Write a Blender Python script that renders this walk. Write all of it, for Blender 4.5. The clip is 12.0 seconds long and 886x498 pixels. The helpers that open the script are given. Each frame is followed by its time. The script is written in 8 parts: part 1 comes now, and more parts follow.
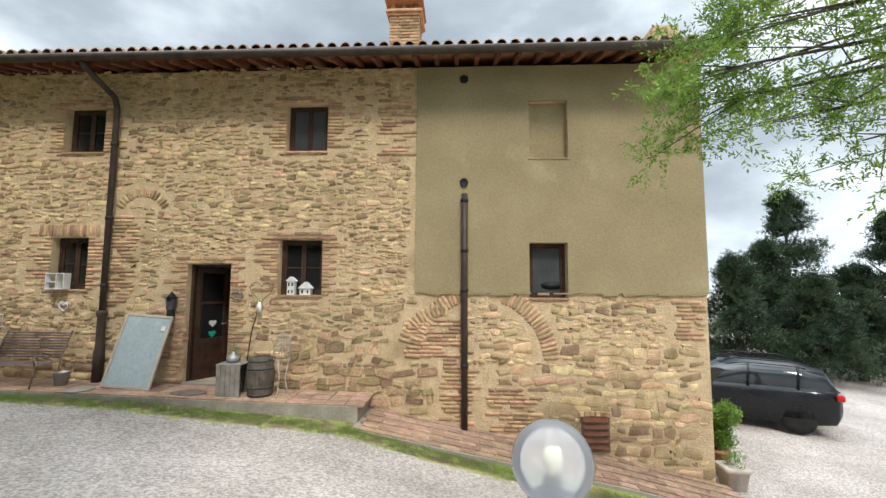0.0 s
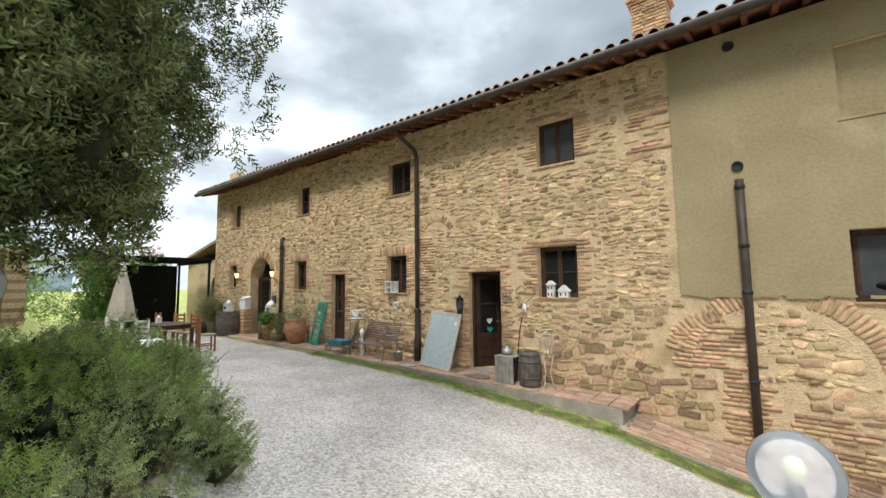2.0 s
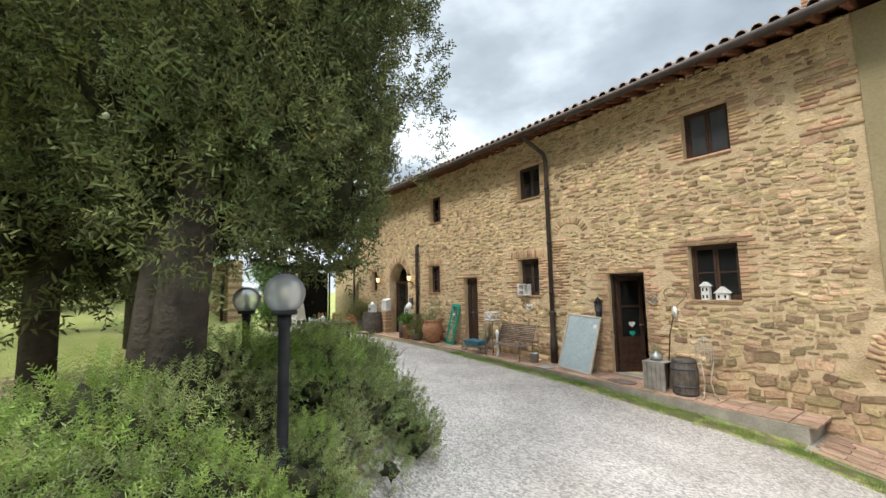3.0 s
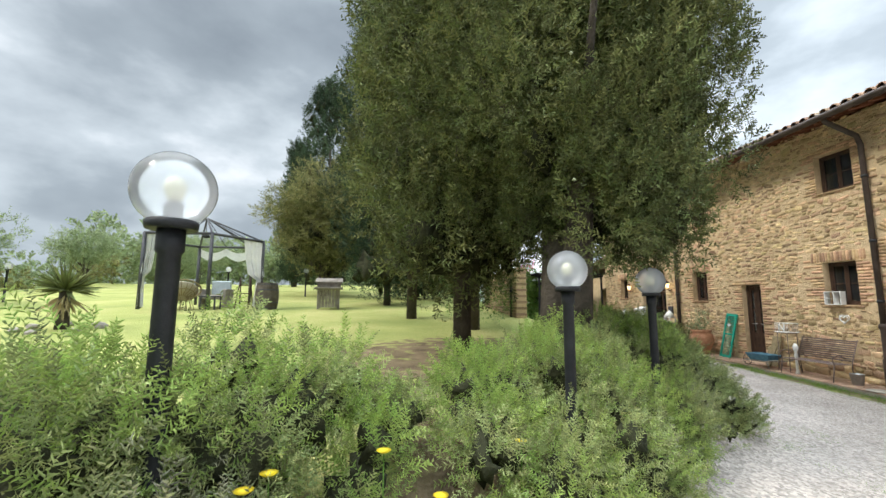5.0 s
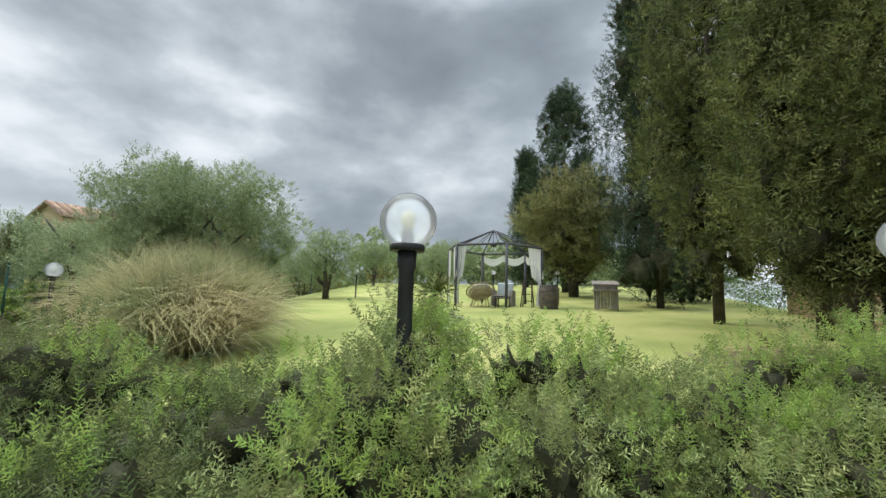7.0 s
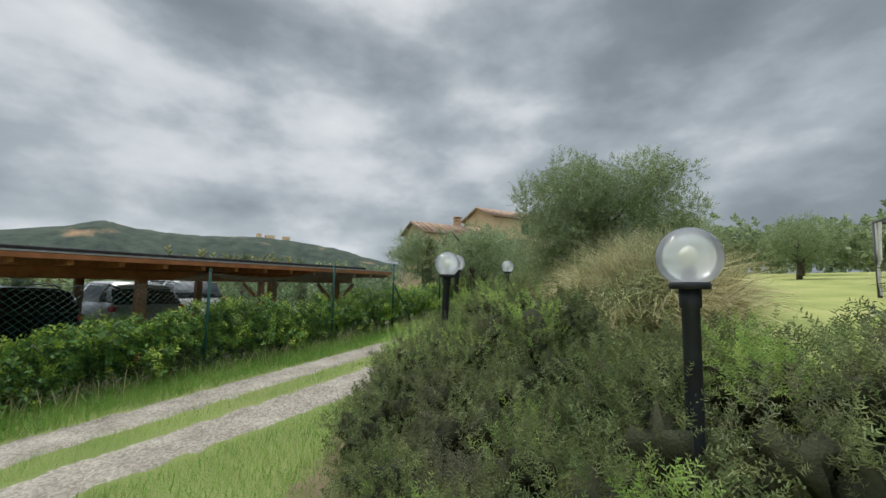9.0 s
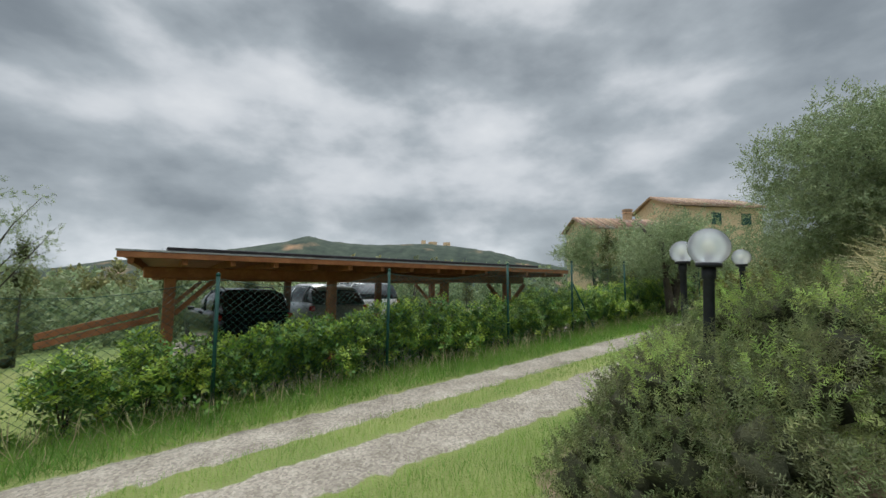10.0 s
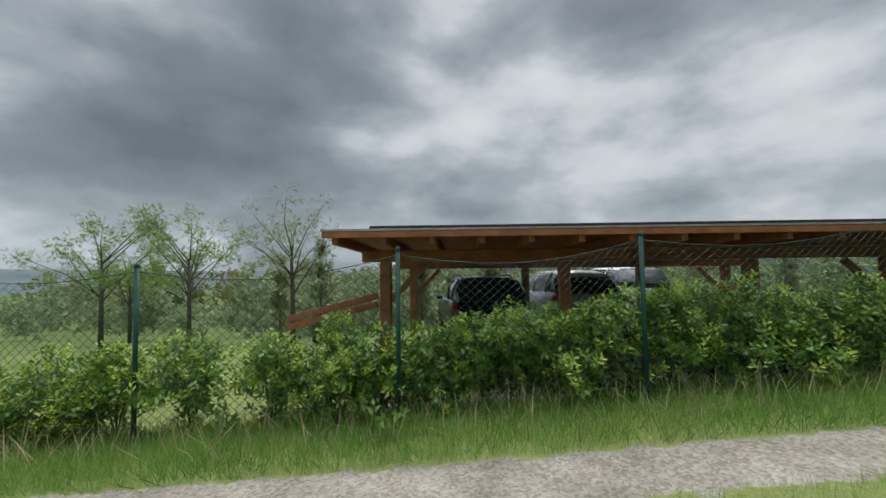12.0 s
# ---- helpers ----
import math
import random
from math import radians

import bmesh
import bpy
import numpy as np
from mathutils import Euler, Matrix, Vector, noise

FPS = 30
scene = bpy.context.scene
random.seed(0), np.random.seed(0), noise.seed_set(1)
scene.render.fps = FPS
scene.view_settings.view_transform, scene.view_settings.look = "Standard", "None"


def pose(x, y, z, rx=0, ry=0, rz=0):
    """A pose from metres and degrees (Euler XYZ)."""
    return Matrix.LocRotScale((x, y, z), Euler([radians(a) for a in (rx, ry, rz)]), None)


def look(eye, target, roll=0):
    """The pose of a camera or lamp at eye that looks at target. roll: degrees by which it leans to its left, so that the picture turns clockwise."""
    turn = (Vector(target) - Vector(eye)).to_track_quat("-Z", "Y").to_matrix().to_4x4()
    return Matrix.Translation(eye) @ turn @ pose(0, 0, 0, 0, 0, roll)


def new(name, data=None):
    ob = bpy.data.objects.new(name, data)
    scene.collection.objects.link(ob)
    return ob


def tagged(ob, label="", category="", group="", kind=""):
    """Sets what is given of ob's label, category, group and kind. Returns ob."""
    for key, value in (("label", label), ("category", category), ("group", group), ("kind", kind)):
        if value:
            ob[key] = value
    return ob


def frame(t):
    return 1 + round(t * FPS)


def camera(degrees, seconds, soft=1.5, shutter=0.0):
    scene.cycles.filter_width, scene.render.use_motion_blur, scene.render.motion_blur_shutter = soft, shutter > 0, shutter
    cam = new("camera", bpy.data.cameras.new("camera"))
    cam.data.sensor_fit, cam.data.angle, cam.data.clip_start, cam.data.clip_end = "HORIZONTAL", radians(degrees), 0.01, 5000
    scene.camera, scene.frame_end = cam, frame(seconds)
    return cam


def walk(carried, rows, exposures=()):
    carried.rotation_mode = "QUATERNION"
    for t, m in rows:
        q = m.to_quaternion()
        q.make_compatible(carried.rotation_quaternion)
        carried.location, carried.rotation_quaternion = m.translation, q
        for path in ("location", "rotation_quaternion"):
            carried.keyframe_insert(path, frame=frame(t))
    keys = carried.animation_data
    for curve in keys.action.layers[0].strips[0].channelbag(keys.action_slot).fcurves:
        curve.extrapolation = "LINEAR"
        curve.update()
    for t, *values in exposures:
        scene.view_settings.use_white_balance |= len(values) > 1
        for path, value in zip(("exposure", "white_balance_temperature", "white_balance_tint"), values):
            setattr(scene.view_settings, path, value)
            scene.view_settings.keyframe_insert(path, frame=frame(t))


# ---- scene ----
cam = camera(94.7, 12.0)
PATH = [
    (0, (5.048, -7.312, 1.811), (4.957, -5.321, 1.981), 0.3),
    (0.5, (5.096, -7.393, 1.791), (4.687, -5.443, 1.968), 0.0),
    (1, (5.2, -7.439, 1.831), (4.476, -5.582, 2.007), -0.2),
    (1.5, (5.228, -7.574, 1.884), (4.239, -5.844, 2.054), -0.5),
    (2, (5.291, -7.726, 1.869), (4.065, -6.155, 2.044), -0.7),
    (2.5, (5.248, -7.946, 1.903), (3.816, -6.563, 2.084), -1.0),
    (3, (5.198, -8.308, 1.901), (3.591, -7.133, 2.094), -1.2),
    (5, (6.022, -9.797, 1.704), (4.047, -9.61, 1.959), 0.3),
    (5.5, (6.342, -10.281, 1.734), (4.358, -10.334, 1.979), 0.5),
    (6, (6.596, -10.773, 1.751), (4.632, -11.07, 1.991), 0.4),
    (6.5, (6.882, -11.308, 1.755), (4.97, -11.842, 1.995), 0.9),
    (8.3, (8.548, -13.406, 1.546), (7.142, -14.815, 1.743), 1.8),
    (8.5, (8.639, -13.604, 1.558), (7.338, -15.111, 1.748), 1.4),
    (9, (8.813, -14.056, 1.564), (7.813, -15.778, 1.749), 0.9),
    (9.5, (8.884, -14.563, 1.541), (8.226, -16.443, 1.726), 0.7),
    (10, (8.854, -15.162, 1.515), (8.561, -17.132, 1.7), 0.5),
    (10.5, (8.882, -15.674, 1.462), (8.963, -17.663, 1.649), 0.1),
    (11, (8.9, -16.242, 1.422), (9.342, -18.184, 1.599), 0.0),
    (11.5, (8.831, -16.78, 1.362), (9.629, -18.606, 1.533), -0.7),
    (12, (8.603, -17.336, 1.324), (9.526, -19.103, 1.479), -0.5),
]
walk(cam, [(t, look(eye, target, roll)) for t, eye, target, roll in PATH],
     exposures=[(0, 0.65), (3, 0.8), (5, 0.9), (6.5, 0.7), (8.3, 0.15), (10, 0.1), (12, 0.05)])

# ---- world, sun ----
world = bpy.data.worlds.new("world")
scene.world = world
world.use_nodes = True
wn, wl = world.node_tree.nodes, world.node_tree.links
wn.clear()


def wnode(kind, **values):
    n = wn.new(kind)
    for k, v in values.items():
        n.inputs[k].default_value = v
    return n


def wmath(op, a, b=None):
    n = wn.new("ShaderNodeMath")
    n.operation = op
    for i, s in enumerate((a, b)):
        if s is None:
            continue
        if isinstance(s, (int, float)):
            n.inputs[i].default_value = s
        else:
            wl.new(s, n.inputs[i])
    return n.outputs[0]


SUN_EL, SUN_AZ = radians(52), radians(200)
sky = wn.new("ShaderNodeTexSky")
sky.sky_type, sky.sun_disc, sky.sun_elevation, sky.sun_rotation = "NISHITA", False, SUN_EL, SUN_AZ
tc = wn.new("ShaderNodeTexCoord")
sep = wn.new("ShaderNodeSeparateXYZ")
wl.new(tc.outputs["Generated"], sep.inputs[0])
comb = wn.new("ShaderNodeCombineXYZ")
for axis, grow in enumerate((1.0, 1.0, 1.9)):
    wl.new(wmath("MULTIPLY", sep.outputs[axis], grow), comb.inputs[axis])
shifted = wn.new("ShaderNodeVectorMath")
shifted.operation = "ADD"
shifted.inputs[1].default_value = (8.3, 2.6, 0.4)
wl.new(comb.outputs[0], shifted.inputs[0])
big = wnode("ShaderNodeTexNoise", Scale=2.7, Detail=9.0, Roughness=0.50, Distortion=0.0)
low = wnode("ShaderNodeTexNoise", Scale=1.3, Detail=2.0, Roughness=0.5)
for n in (big, low):
    wl.new(shifted.outputs[0], n.inputs["Vector"])
cover = wmath("ADD", wmath("MULTIPLY", big.outputs[0], 0.62), wmath("MULTIPLY", low.outputs[0], 0.42))
cloud = wn.new("ShaderNodeValToRGB")
wl.new(cover, cloud.inputs[0])
e = cloud.color_ramp.elements
e[0].position, e[0].color = 0.34, (0.16, 0.19, 0.22, 1)
e[1].position, e[1].color = 0.72, (0.84, 0.865, 0.89, 1)
for pos, col in ((0.47, (0.25, 0.29, 0.325, 1)), (0.55, (0.40, 0.45, 0.49, 1)), (0.61, (0.62, 0.66, 0.70, 1))):
    el = e.new(pos)
    el.color = col
# the northern sky is the brighter half, with thinner cloud
side = wnode("ShaderNodeMapRange", **{"From Min": -0.35, "From Max": 0.75, "To Min": 0.92, "To Max": 1.5})
wl.new(sep.outputs[1], side.inputs["Value"])
# and near the horizon the cloud is pale
rim = wnode("ShaderNodeMapRange", **{"From Min": 0.0, "From Max": 0.16, "To Min": 1.35, "To Max": 1.0})
wl.new(sep.outputs[2], rim.inputs["Value"])
zen = wnode("ShaderNodeMapRange", **{"From Min": 0.60, "From Max": 1.0, "To Min": 1.0, "To Max": 5.4})   # an overcast sky is brightest overhead
wl.new(sep.outputs[2], zen.inputs["Value"])
gain = wmath("MULTIPLY", wmath("MULTIPLY", side.outputs[0], zen.outputs[0]), rim.outputs[0])
bg_cloud, bg_sky, add = wnode("ShaderNodeBackground"), wnode("ShaderNodeBackground", Strength=0.05), wn.new("ShaderNodeMixShader")
wl.new(cloud.outputs[0], bg_cloud.inputs[0])
wl.new(wmath("MULTIPLY", gain, 1.0), bg_cloud.inputs[1])
wl.new(sky.outputs[0], bg_sky.inputs[0])
add.inputs[0].default_value = 0.93
wl.new(bg_sky.outputs[0], add.inputs[1])
wl.new(bg_cloud.outputs[0], add.inputs[2])
wo = wn.new("ShaderNodeOutputWorld")
wl.new(add.outputs[0], wo.inputs[0])

sun = new("sun", bpy.data.lights.new("sun", "SUN"))
sun.data.energy, sun.data.angle, sun.data.color = 1.5, radians(14), (1.0, 0.95, 0.87)
sun.matrix_world = look((4, -14, 18), (0, 0, 0))
sun.location = (0, -20, 30)


# ---- materials ----
def mat(name, c1, c2, scale=6.0, rough=0.85, bump=0.3, fine=9.0, metal=0.0, vary=0.0, by="", leaf=0.0, spec=0.3, stain=None, stain_scale=0.8, stain_at=0.58):
    """Two colours mixed by noise, finer grain over them, bump, and optional change from piece to piece or stains."""
    m = bpy.data.materials.new(name)
    m.use_nodes = True
    nt = m.node_tree
    n, l = nt.nodes, nt.links
    b = n["Principled BSDF"]
    t = n.new("ShaderNodeTexCoord")
    vec = t.outputs["Object"]
    rnd = None
    if by == "object":
        rnd = n.new("ShaderNodeObjectInfo").outputs["Random"]
        shift = n.new("ShaderNodeVectorMath")
        shift.operation = "ADD"
        mul = n.new("ShaderNodeMath")
        mul.operation = "MULTIPLY"
        mul.inputs[1].default_value = 37.0
        l.new(rnd, mul.inputs[0])
        l.new(vec, shift.inputs[0])
        l.new(mul.outputs[0], shift.inputs[1])
        vec = shift.outputs[0]
    elif by == "island":
        rnd = n.new("ShaderNodeNewGeometry").outputs["Random Per Island"]
    noise1 = n.new("ShaderNodeTexNoise")
    noise1.inputs["Scale"].default_value, noise1.inputs["Detail"].default_value = scale, 4
    noise2 = n.new("ShaderNodeTexNoise")
    noise2.inputs["Scale"].default_value, noise2.inputs["Detail"].default_value = scale * fine, 5
    for x in (noise1, noise2):
        l.new(vec, x.inputs["Vector"])
    ramp = n.new("ShaderNodeValToRGB")
    ramp.color_ramp.elements[0].position, ramp.color_ramp.elements[0].color = 0.32, (*c1, 1)
    ramp.color_ramp.elements[1].position, ramp.color_ramp.elements[1].color = 0.68, (*c2, 1)
    l.new(noise1.outputs[0], ramp.inputs[0])
    col = ramp.outputs[0]
    if stain:
        noise3 = n.new("ShaderNodeTexNoise")
        noise3.inputs["Scale"].default_value, noise3.inputs["Detail"].default_value = stain_scale, 6
        l.new(vec, noise3.inputs["Vector"])
        r3 = n.new("ShaderNodeValToRGB")
        r3.color_ramp.elements[0].position, r3.color_ramp.elements[1].position = stain_at, stain_at + 0.12
        l.new(noise3.outputs[0], r3.inputs[0])
        mx = n.new("ShaderNodeMix")
        mx.data_type = "RGBA"
        l.new(r3.outputs[0], mx.inputs[0])
        l.new(col, mx.inputs[6])
        mx.inputs[7].default_value = (*stain, 1)
        col = mx.outputs[2]
    hsv = n.new("ShaderNodeHueSaturation")
    l.new(col, hsv.inputs["Color"])
    grain = n.new("ShaderNodeMapRange")
    grain.inputs["To Min"].default_value, grain.inputs["To Max"].default_value = 0.72, 1.28
    l.new(noise2.outputs[0], grain.inputs["Value"])
    val = grain.outputs[0]
    if rnd is not None and vary:
        mr = n.new("ShaderNodeMapRange")
        mr.inputs["To Min"].default_value, mr.inputs["To Max"].default_value = 1 - vary, 1 + vary
        l.new(rnd, mr.inputs["Value"])
        mm = n.new("ShaderNodeMath")
        mm.operation = "MULTIPLY"
        l.new(mr.outputs[0], mm.inputs[0])
        l.new(val, mm.inputs[1])
        val = mm.outputs[0]
        hue = n.new("ShaderNodeMath")
        hue.operation = "MULTIPLY_ADD"
        frac = n.new("ShaderNodeMath")
        frac.operation = "FRACT"
        m7 = n.new("ShaderNodeMath")
        m7.operation = "MULTIPLY"
        m7.inputs[1].default_value = 7.3
        l.new(rnd, m7.inputs[0])
        l.new(m7.outputs[0], frac.inputs[0])
        l.new(frac.outputs[0], hue.inputs[0])
        hue.inputs[1].default_value, hue.inputs[2].default_value = 0.05 * min(1, vary * 2), 0.5 - 0.025 * min(1, vary * 2)
        l.new(hue.outputs[0], hsv.inputs["Hue"])
    l.new(val, hsv.inputs["Value"])
    l.new(hsv.outputs[0], b.inputs["Base Color"])
    b.inputs["Roughness"].default_value, b.inputs["Metallic"].default_value = rough, metal
    b.inputs["Specular IOR Level"].default_value = spec
    if bump:
        bp = n.new("ShaderNodeBump")
        bp.inputs["Strength"].default_value, bp.inputs["Distance"].default_value = bump, 0.02
        l.new(noise2.outputs[0], bp.inputs["Height"])
        l.new(bp.outputs[0], b.inputs["Normal"])
    if leaf:
        tr = n.new("ShaderNodeBsdfTranslucent")
        l.new(hsv.outputs[0], tr.inputs[0])
        mix = n.new("ShaderNodeMixShader")
        mix.inputs[0].default_value = leaf
        l.new(b.outputs[0], mix.inputs[1])
        l.new(tr.outputs[0], mix.inputs[2])
        l.new(mix.outputs[0], n["Material Output"].inputs[0])
    return m


def glassy(name, tint, haze, rough=0.03):
    """Thin glass: clear, with a gloss that follows the angle, and a share of haze."""
    m = bpy.data.materials.new(name)
    m.use_nodes = True
    n, l = m.node_tree.nodes, m.node_tree.links
    n.clear()
    tr, gl, df = n.new("ShaderNodeBsdfTransparent"), n.new("ShaderNodeBsdfGlossy"), n.new("ShaderNodeBsdfTranslucent")
    df2, both = n.new("ShaderNodeBsdfDiffuse"), n.new("ShaderNodeAddShader")
    tr.inputs[0].default_value = (*tint, 1)
    gl.inputs["Roughness"].default_value = rough
    df.inputs[0].default_value = (0.66, 0.68, 0.71, 1)
    df2.inputs[0].default_value = (0.45, 0.46, 0.48, 1)
    l.new(df.outputs[0], both.inputs[0])
    l.new(df2.outputs[0], both.inputs[1])
    mix1, mix2, fr, o = n.new("ShaderNodeMixShader"), n.new("ShaderNodeMixShader"), n.new("ShaderNodeFresnel"), n.new("ShaderNodeOutputMaterial")
    fr.inputs[0].default_value = 1.28
    mix1.inputs[0].default_value = haze
    l.new(tr.outputs[0], mix1.inputs[1])
    l.new(both.outputs[0], mix1.inputs[2])
    l.new(fr.outputs[0], mix2.inputs[0])
    l.new(mix1.outputs[0], mix2.inputs[1])
    l.new(gl.outputs[0], mix2.inputs[2])
    l.new(mix2.outputs[0], o.inputs[0])
    return m


STONE = mat("stone", (0.40, 0.275, 0.15), (0.64, 0.475, 0.29), 5, 0.9, 0.9, 7, vary=0.45, by="island")
STONE_PIECE = mat("stone_piece", (0.40, 0.275, 0.15), (0.64, 0.475, 0.29), 5, 0.9, 0.9, 7, vary=0.45, by="object")
MORTAR = mat("mortar", (0.54, 0.405, 0.245), (0.68, 0.525, 0.335), 5, 0.95, 1.0, 8, stain=(0.42, 0.31, 0.18))
BRICK = mat("brick", (0.43, 0.275, 0.16), (0.58, 0.40, 0.25), 9, 0.9, 0.5, 6, vary=0.35, by="island")
BRICK_PIECE = mat("brick_piece", (0.43, 0.275, 0.16), (0.58, 0.40, 0.25), 9, 0.9, 0.5, 6, vary=0.35, by="object")
PLASTER = mat("plaster", (0.30, 0.245, 0.14), (0.36, 0.295, 0.172), 1.1, 0.92, 0.25, 22, stain=(0.40, 0.335, 0.205), stain_scale=0.9, stain_at=0.60)
WOOD_DARK = mat("dark_wood", (0.035, 0.018, 0.012), (0.075, 0.04, 0.025), 8, 0.6, 0.2)
WOOD_RED = mat("red_wood", (0.23, 0.085, 0.034), (0.36, 0.145, 0.06), 5, 0.55, 0.2)
WOOD_GREY = mat("grey_wood", (0.20, 0.18, 0.155), (0.33, 0.30, 0.265), 7, 0.85, 0.4)
WOOD_RAFTER = mat("rafter_wood", (0.13, 0.05, 0.025), (0.21, 0.085, 0.045), 6, 0.75, 0.3)
TERRACOTTA = mat("terracotta", (0.36, 0.16, 0.085), (0.50, 0.26, 0.15), 8, 0.85, 0.3, stain=(0.30, 0.22, 0.16), stain_scale=3)
TILE = mat("roof_tile", (0.27, 0.17, 0.115), (0.44, 0.31, 0.22), 7, 0.9, 0.4, vary=0.35, by="island", stain=(0.40, 0.38, 0.34), stain_scale=2.0)
PAVE = mat("paving", (0.29, 0.185, 0.125), (0.41, 0.29, 0.205), 5, 0.9, 0.35, vary=0.2, by="island", stain=(0.22, 0.17, 0.13), stain_scale=2.5)
CONCRETE = mat("concrete", (0.27, 0.245, 0.21), (0.40, 0.365, 0.31), 4, 0.95, 0.5)
PIPE = mat("pipe_paint", (0.045, 0.032, 0.026), (0.075, 0.055, 0.045), 5, 0.5, 0.1)
IRON = mat("black_iron", (0.012, 0.013, 0.016), (0.03, 0.032, 0.036), 9, 0.55, 0.15)
IRON_GREY = mat("grey_iron", (0.05, 0.052, 0.06), (0.09, 0.09, 0.10), 9, 0.6, 0.2)
RUST = mat("rusted_iron", (0.12, 0.085, 0.075), (0.22, 0.17, 0.15), 12, 0.8, 0.3)
GREEN_METAL = mat("green_metal", (0.006, 0.045, 0.035), (0.012, 0.075, 0.055), 6, 0.5, 0.1)
WHITE = mat("white_paint", (0.66, 0.66, 0.64), (0.80, 0.80, 0.78), 7, 0.7, 0.15)
CLOTH = mat("white_cloth", (0.70, 0.71, 0.72), (0.82, 0.82, 0.82), 5, 0.9, 0.1, leaf=0.45)
CREAM = mat("cream_cloth", (0.52, 0.46, 0.37), (0.63, 0.57, 0.48), 4, 0.9, 0.15, leaf=0.2)
TEAL = mat("teal_paint", (0.01, 0.26, 0.18), (0.02, 0.36, 0.26), 8, 0.6, 0.1)
BLUE_PAINT = mat("worn_blue_paint", (0.06, 0.16, 0.24), (0.12, 0.25, 0.33), 9, 0.7, 0.2)
PALE_GLASS = mat("frosted_pane", (0.38, 0.45, 0.47), (0.43, 0.50, 0.52), 2, 0.28, 0.02, spec=0.5, stain=(0.46, 0.51, 0.52), stain_scale=3)
WICKER = mat("wicker", (0.23, 0.18, 0.10), (0.36, 0.29, 0.17), 12, 0.8, 0.5)
DARK_ROOM = mat("inside_plaster", (0.42, 0.38, 0.32), (0.52, 0.47, 0.40), 2, 0.9, 0.1)
FLOOR_IN = mat("inside_floor", (0.18, 0.10, 0.07), (0.25, 0.15, 0.10), 4, 0.6, 0.1)
ROSEMARY = mat("rosemary_leaf", (0.22, 0.28, 0.10), (0.40, 0.45, 0.19), 1.3, 0.7, 0, vary=0.45, by="island", leaf=0.2, stain=(0.27, 0.27, 0.19), stain_scale=1.6, stain_at=0.6)
ROSEMARY_TIP = mat("rosemary_young_leaf", (0.28, 0.41, 0.09), (0.43, 0.56, 0.17), 1.5, 0.65, 0, vary=0.3, by="island", leaf=0.45)
# darker ROSEMARY copy for woody shoots; path hedges' dimmer light put into its colour
ROSEMARY_DARK = mat("dark_rosemary_leaf", (0.12, 0.16, 0.06), (0.25, 0.29, 0.12), 1.3, 0.75, 0, vary=0.45, by="island", leaf=0.18, stain=(0.18, 0.17, 0.11), stain_scale=1.4, stain_at=0.58)
# inner twigs and leaves, with the shade inside the clumps put into the colour
SHADE_TWIGS = mat("painted_shade_twigs", (0.026, 0.03, 0.014), (0.06, 0.062, 0.03), 9, 0.95, 0.6)
TWIG = mat("twig", (0.05, 0.042, 0.03), (0.11, 0.085, 0.06), 9, 0.9, 0.2)
CYPRESS = mat("cypress_leaf", (0.085, 0.108, 0.035), (0.19, 0.21, 0.078), 0.9, 0.75, 0, vary=0.5, by="island", leaf=0.12)
CONIFER = mat("dark_conifer_leaf", (0.03, 0.055, 0.03), (0.065, 0.10, 0.05), 0.6, 0.8, 0, vary=0.45, by="island", leaf=0.2)
YEW = mat("olive_green_leaf", (0.13, 0.14, 0.05), (0.29, 0.28, 0.11), 0.8, 0.75, 0, vary=0.4, by="island", leaf=0.3)
OLIVE = mat("olive_leaf", (0.18, 0.24, 0.11), (0.32, 0.38, 0.21), 1.2, 0.65, 0, vary=0.35, by="island", leaf=0.35)
LAUREL = mat("laurel_leaf", (0.07, 0.15, 0.022), (0.17, 0.30, 0.048), 1.1, 0.38, 0, vary=0.4, by="island", leaf=0.3, spec=0.5)
LAUREL_TIP = mat("laurel_young_leaf", (0.30, 0.44, 0.04), (0.45, 0.55, 0.09), 2, 0.4, 0, vary=0.3, by="island", leaf=0.45, spec=0.5)
ROBINIA = mat("light_green_leaf", (0.12, 0.22, 0.03), (0.24, 0.36, 0.07), 2, 0.55, 0, vary=0.35, by="island", leaf=0.4)
GRASS = mat("grass_blade", (0.10, 0.225, 0.03), (0.21, 0.35, 0.062), 1.4, 0.6, 0, vary=0.35, by="island", leaf=0.4)
GRASS_DRY = mat("dry_grass_blade", (0.38, 0.31, 0.17), (0.56, 0.47, 0.29), 2, 0.8, 0, vary=0.3, by="island", leaf=0.35)
PAMPAS = mat("pampas_blade", (0.30, 0.33, 0.15), (0.60, 0.51, 0.30), 1.1, 0.7, 0, vary=0.35, by="island", leaf=0.35)
BARK = mat("bark", (0.05, 0.042, 0.034), (0.105, 0.088, 0.072), 6, 0.95, 0.9, 5)
FLOWER_Y = mat("yellow_petal", (0.75, 0.55, 0.02), (0.85, 0.66, 0.03), 9, 0.6, 0)
FLOWER_W = mat("white_petal", (0.75, 0.75, 0.7), (0.85, 0.85, 0.8), 9, 0.6, 0)
FLOWER_R = mat("pink_petal", (0.55, 0.05, 0.12), (0.7, 0.12, 0.2), 9, 0.6, 0)
GLOBE = glassy("globe_glass", (0.94, 0.96, 0.99), 0.30)
PANE = glassy("window_glass", (0.55, 0.58, 0.58), 0.02)
CARPAINT = mat("black_car_paint", (0.006, 0.007, 0.009), (0.010, 0.011, 0.013), 3, 0.15, 0, spec=0.35)
CARGLASS = mat("dark_car_glass", (0.012, 0.014, 0.016), (0.02, 0.022, 0.024), 3, 0.06, 0, spec=0.8)
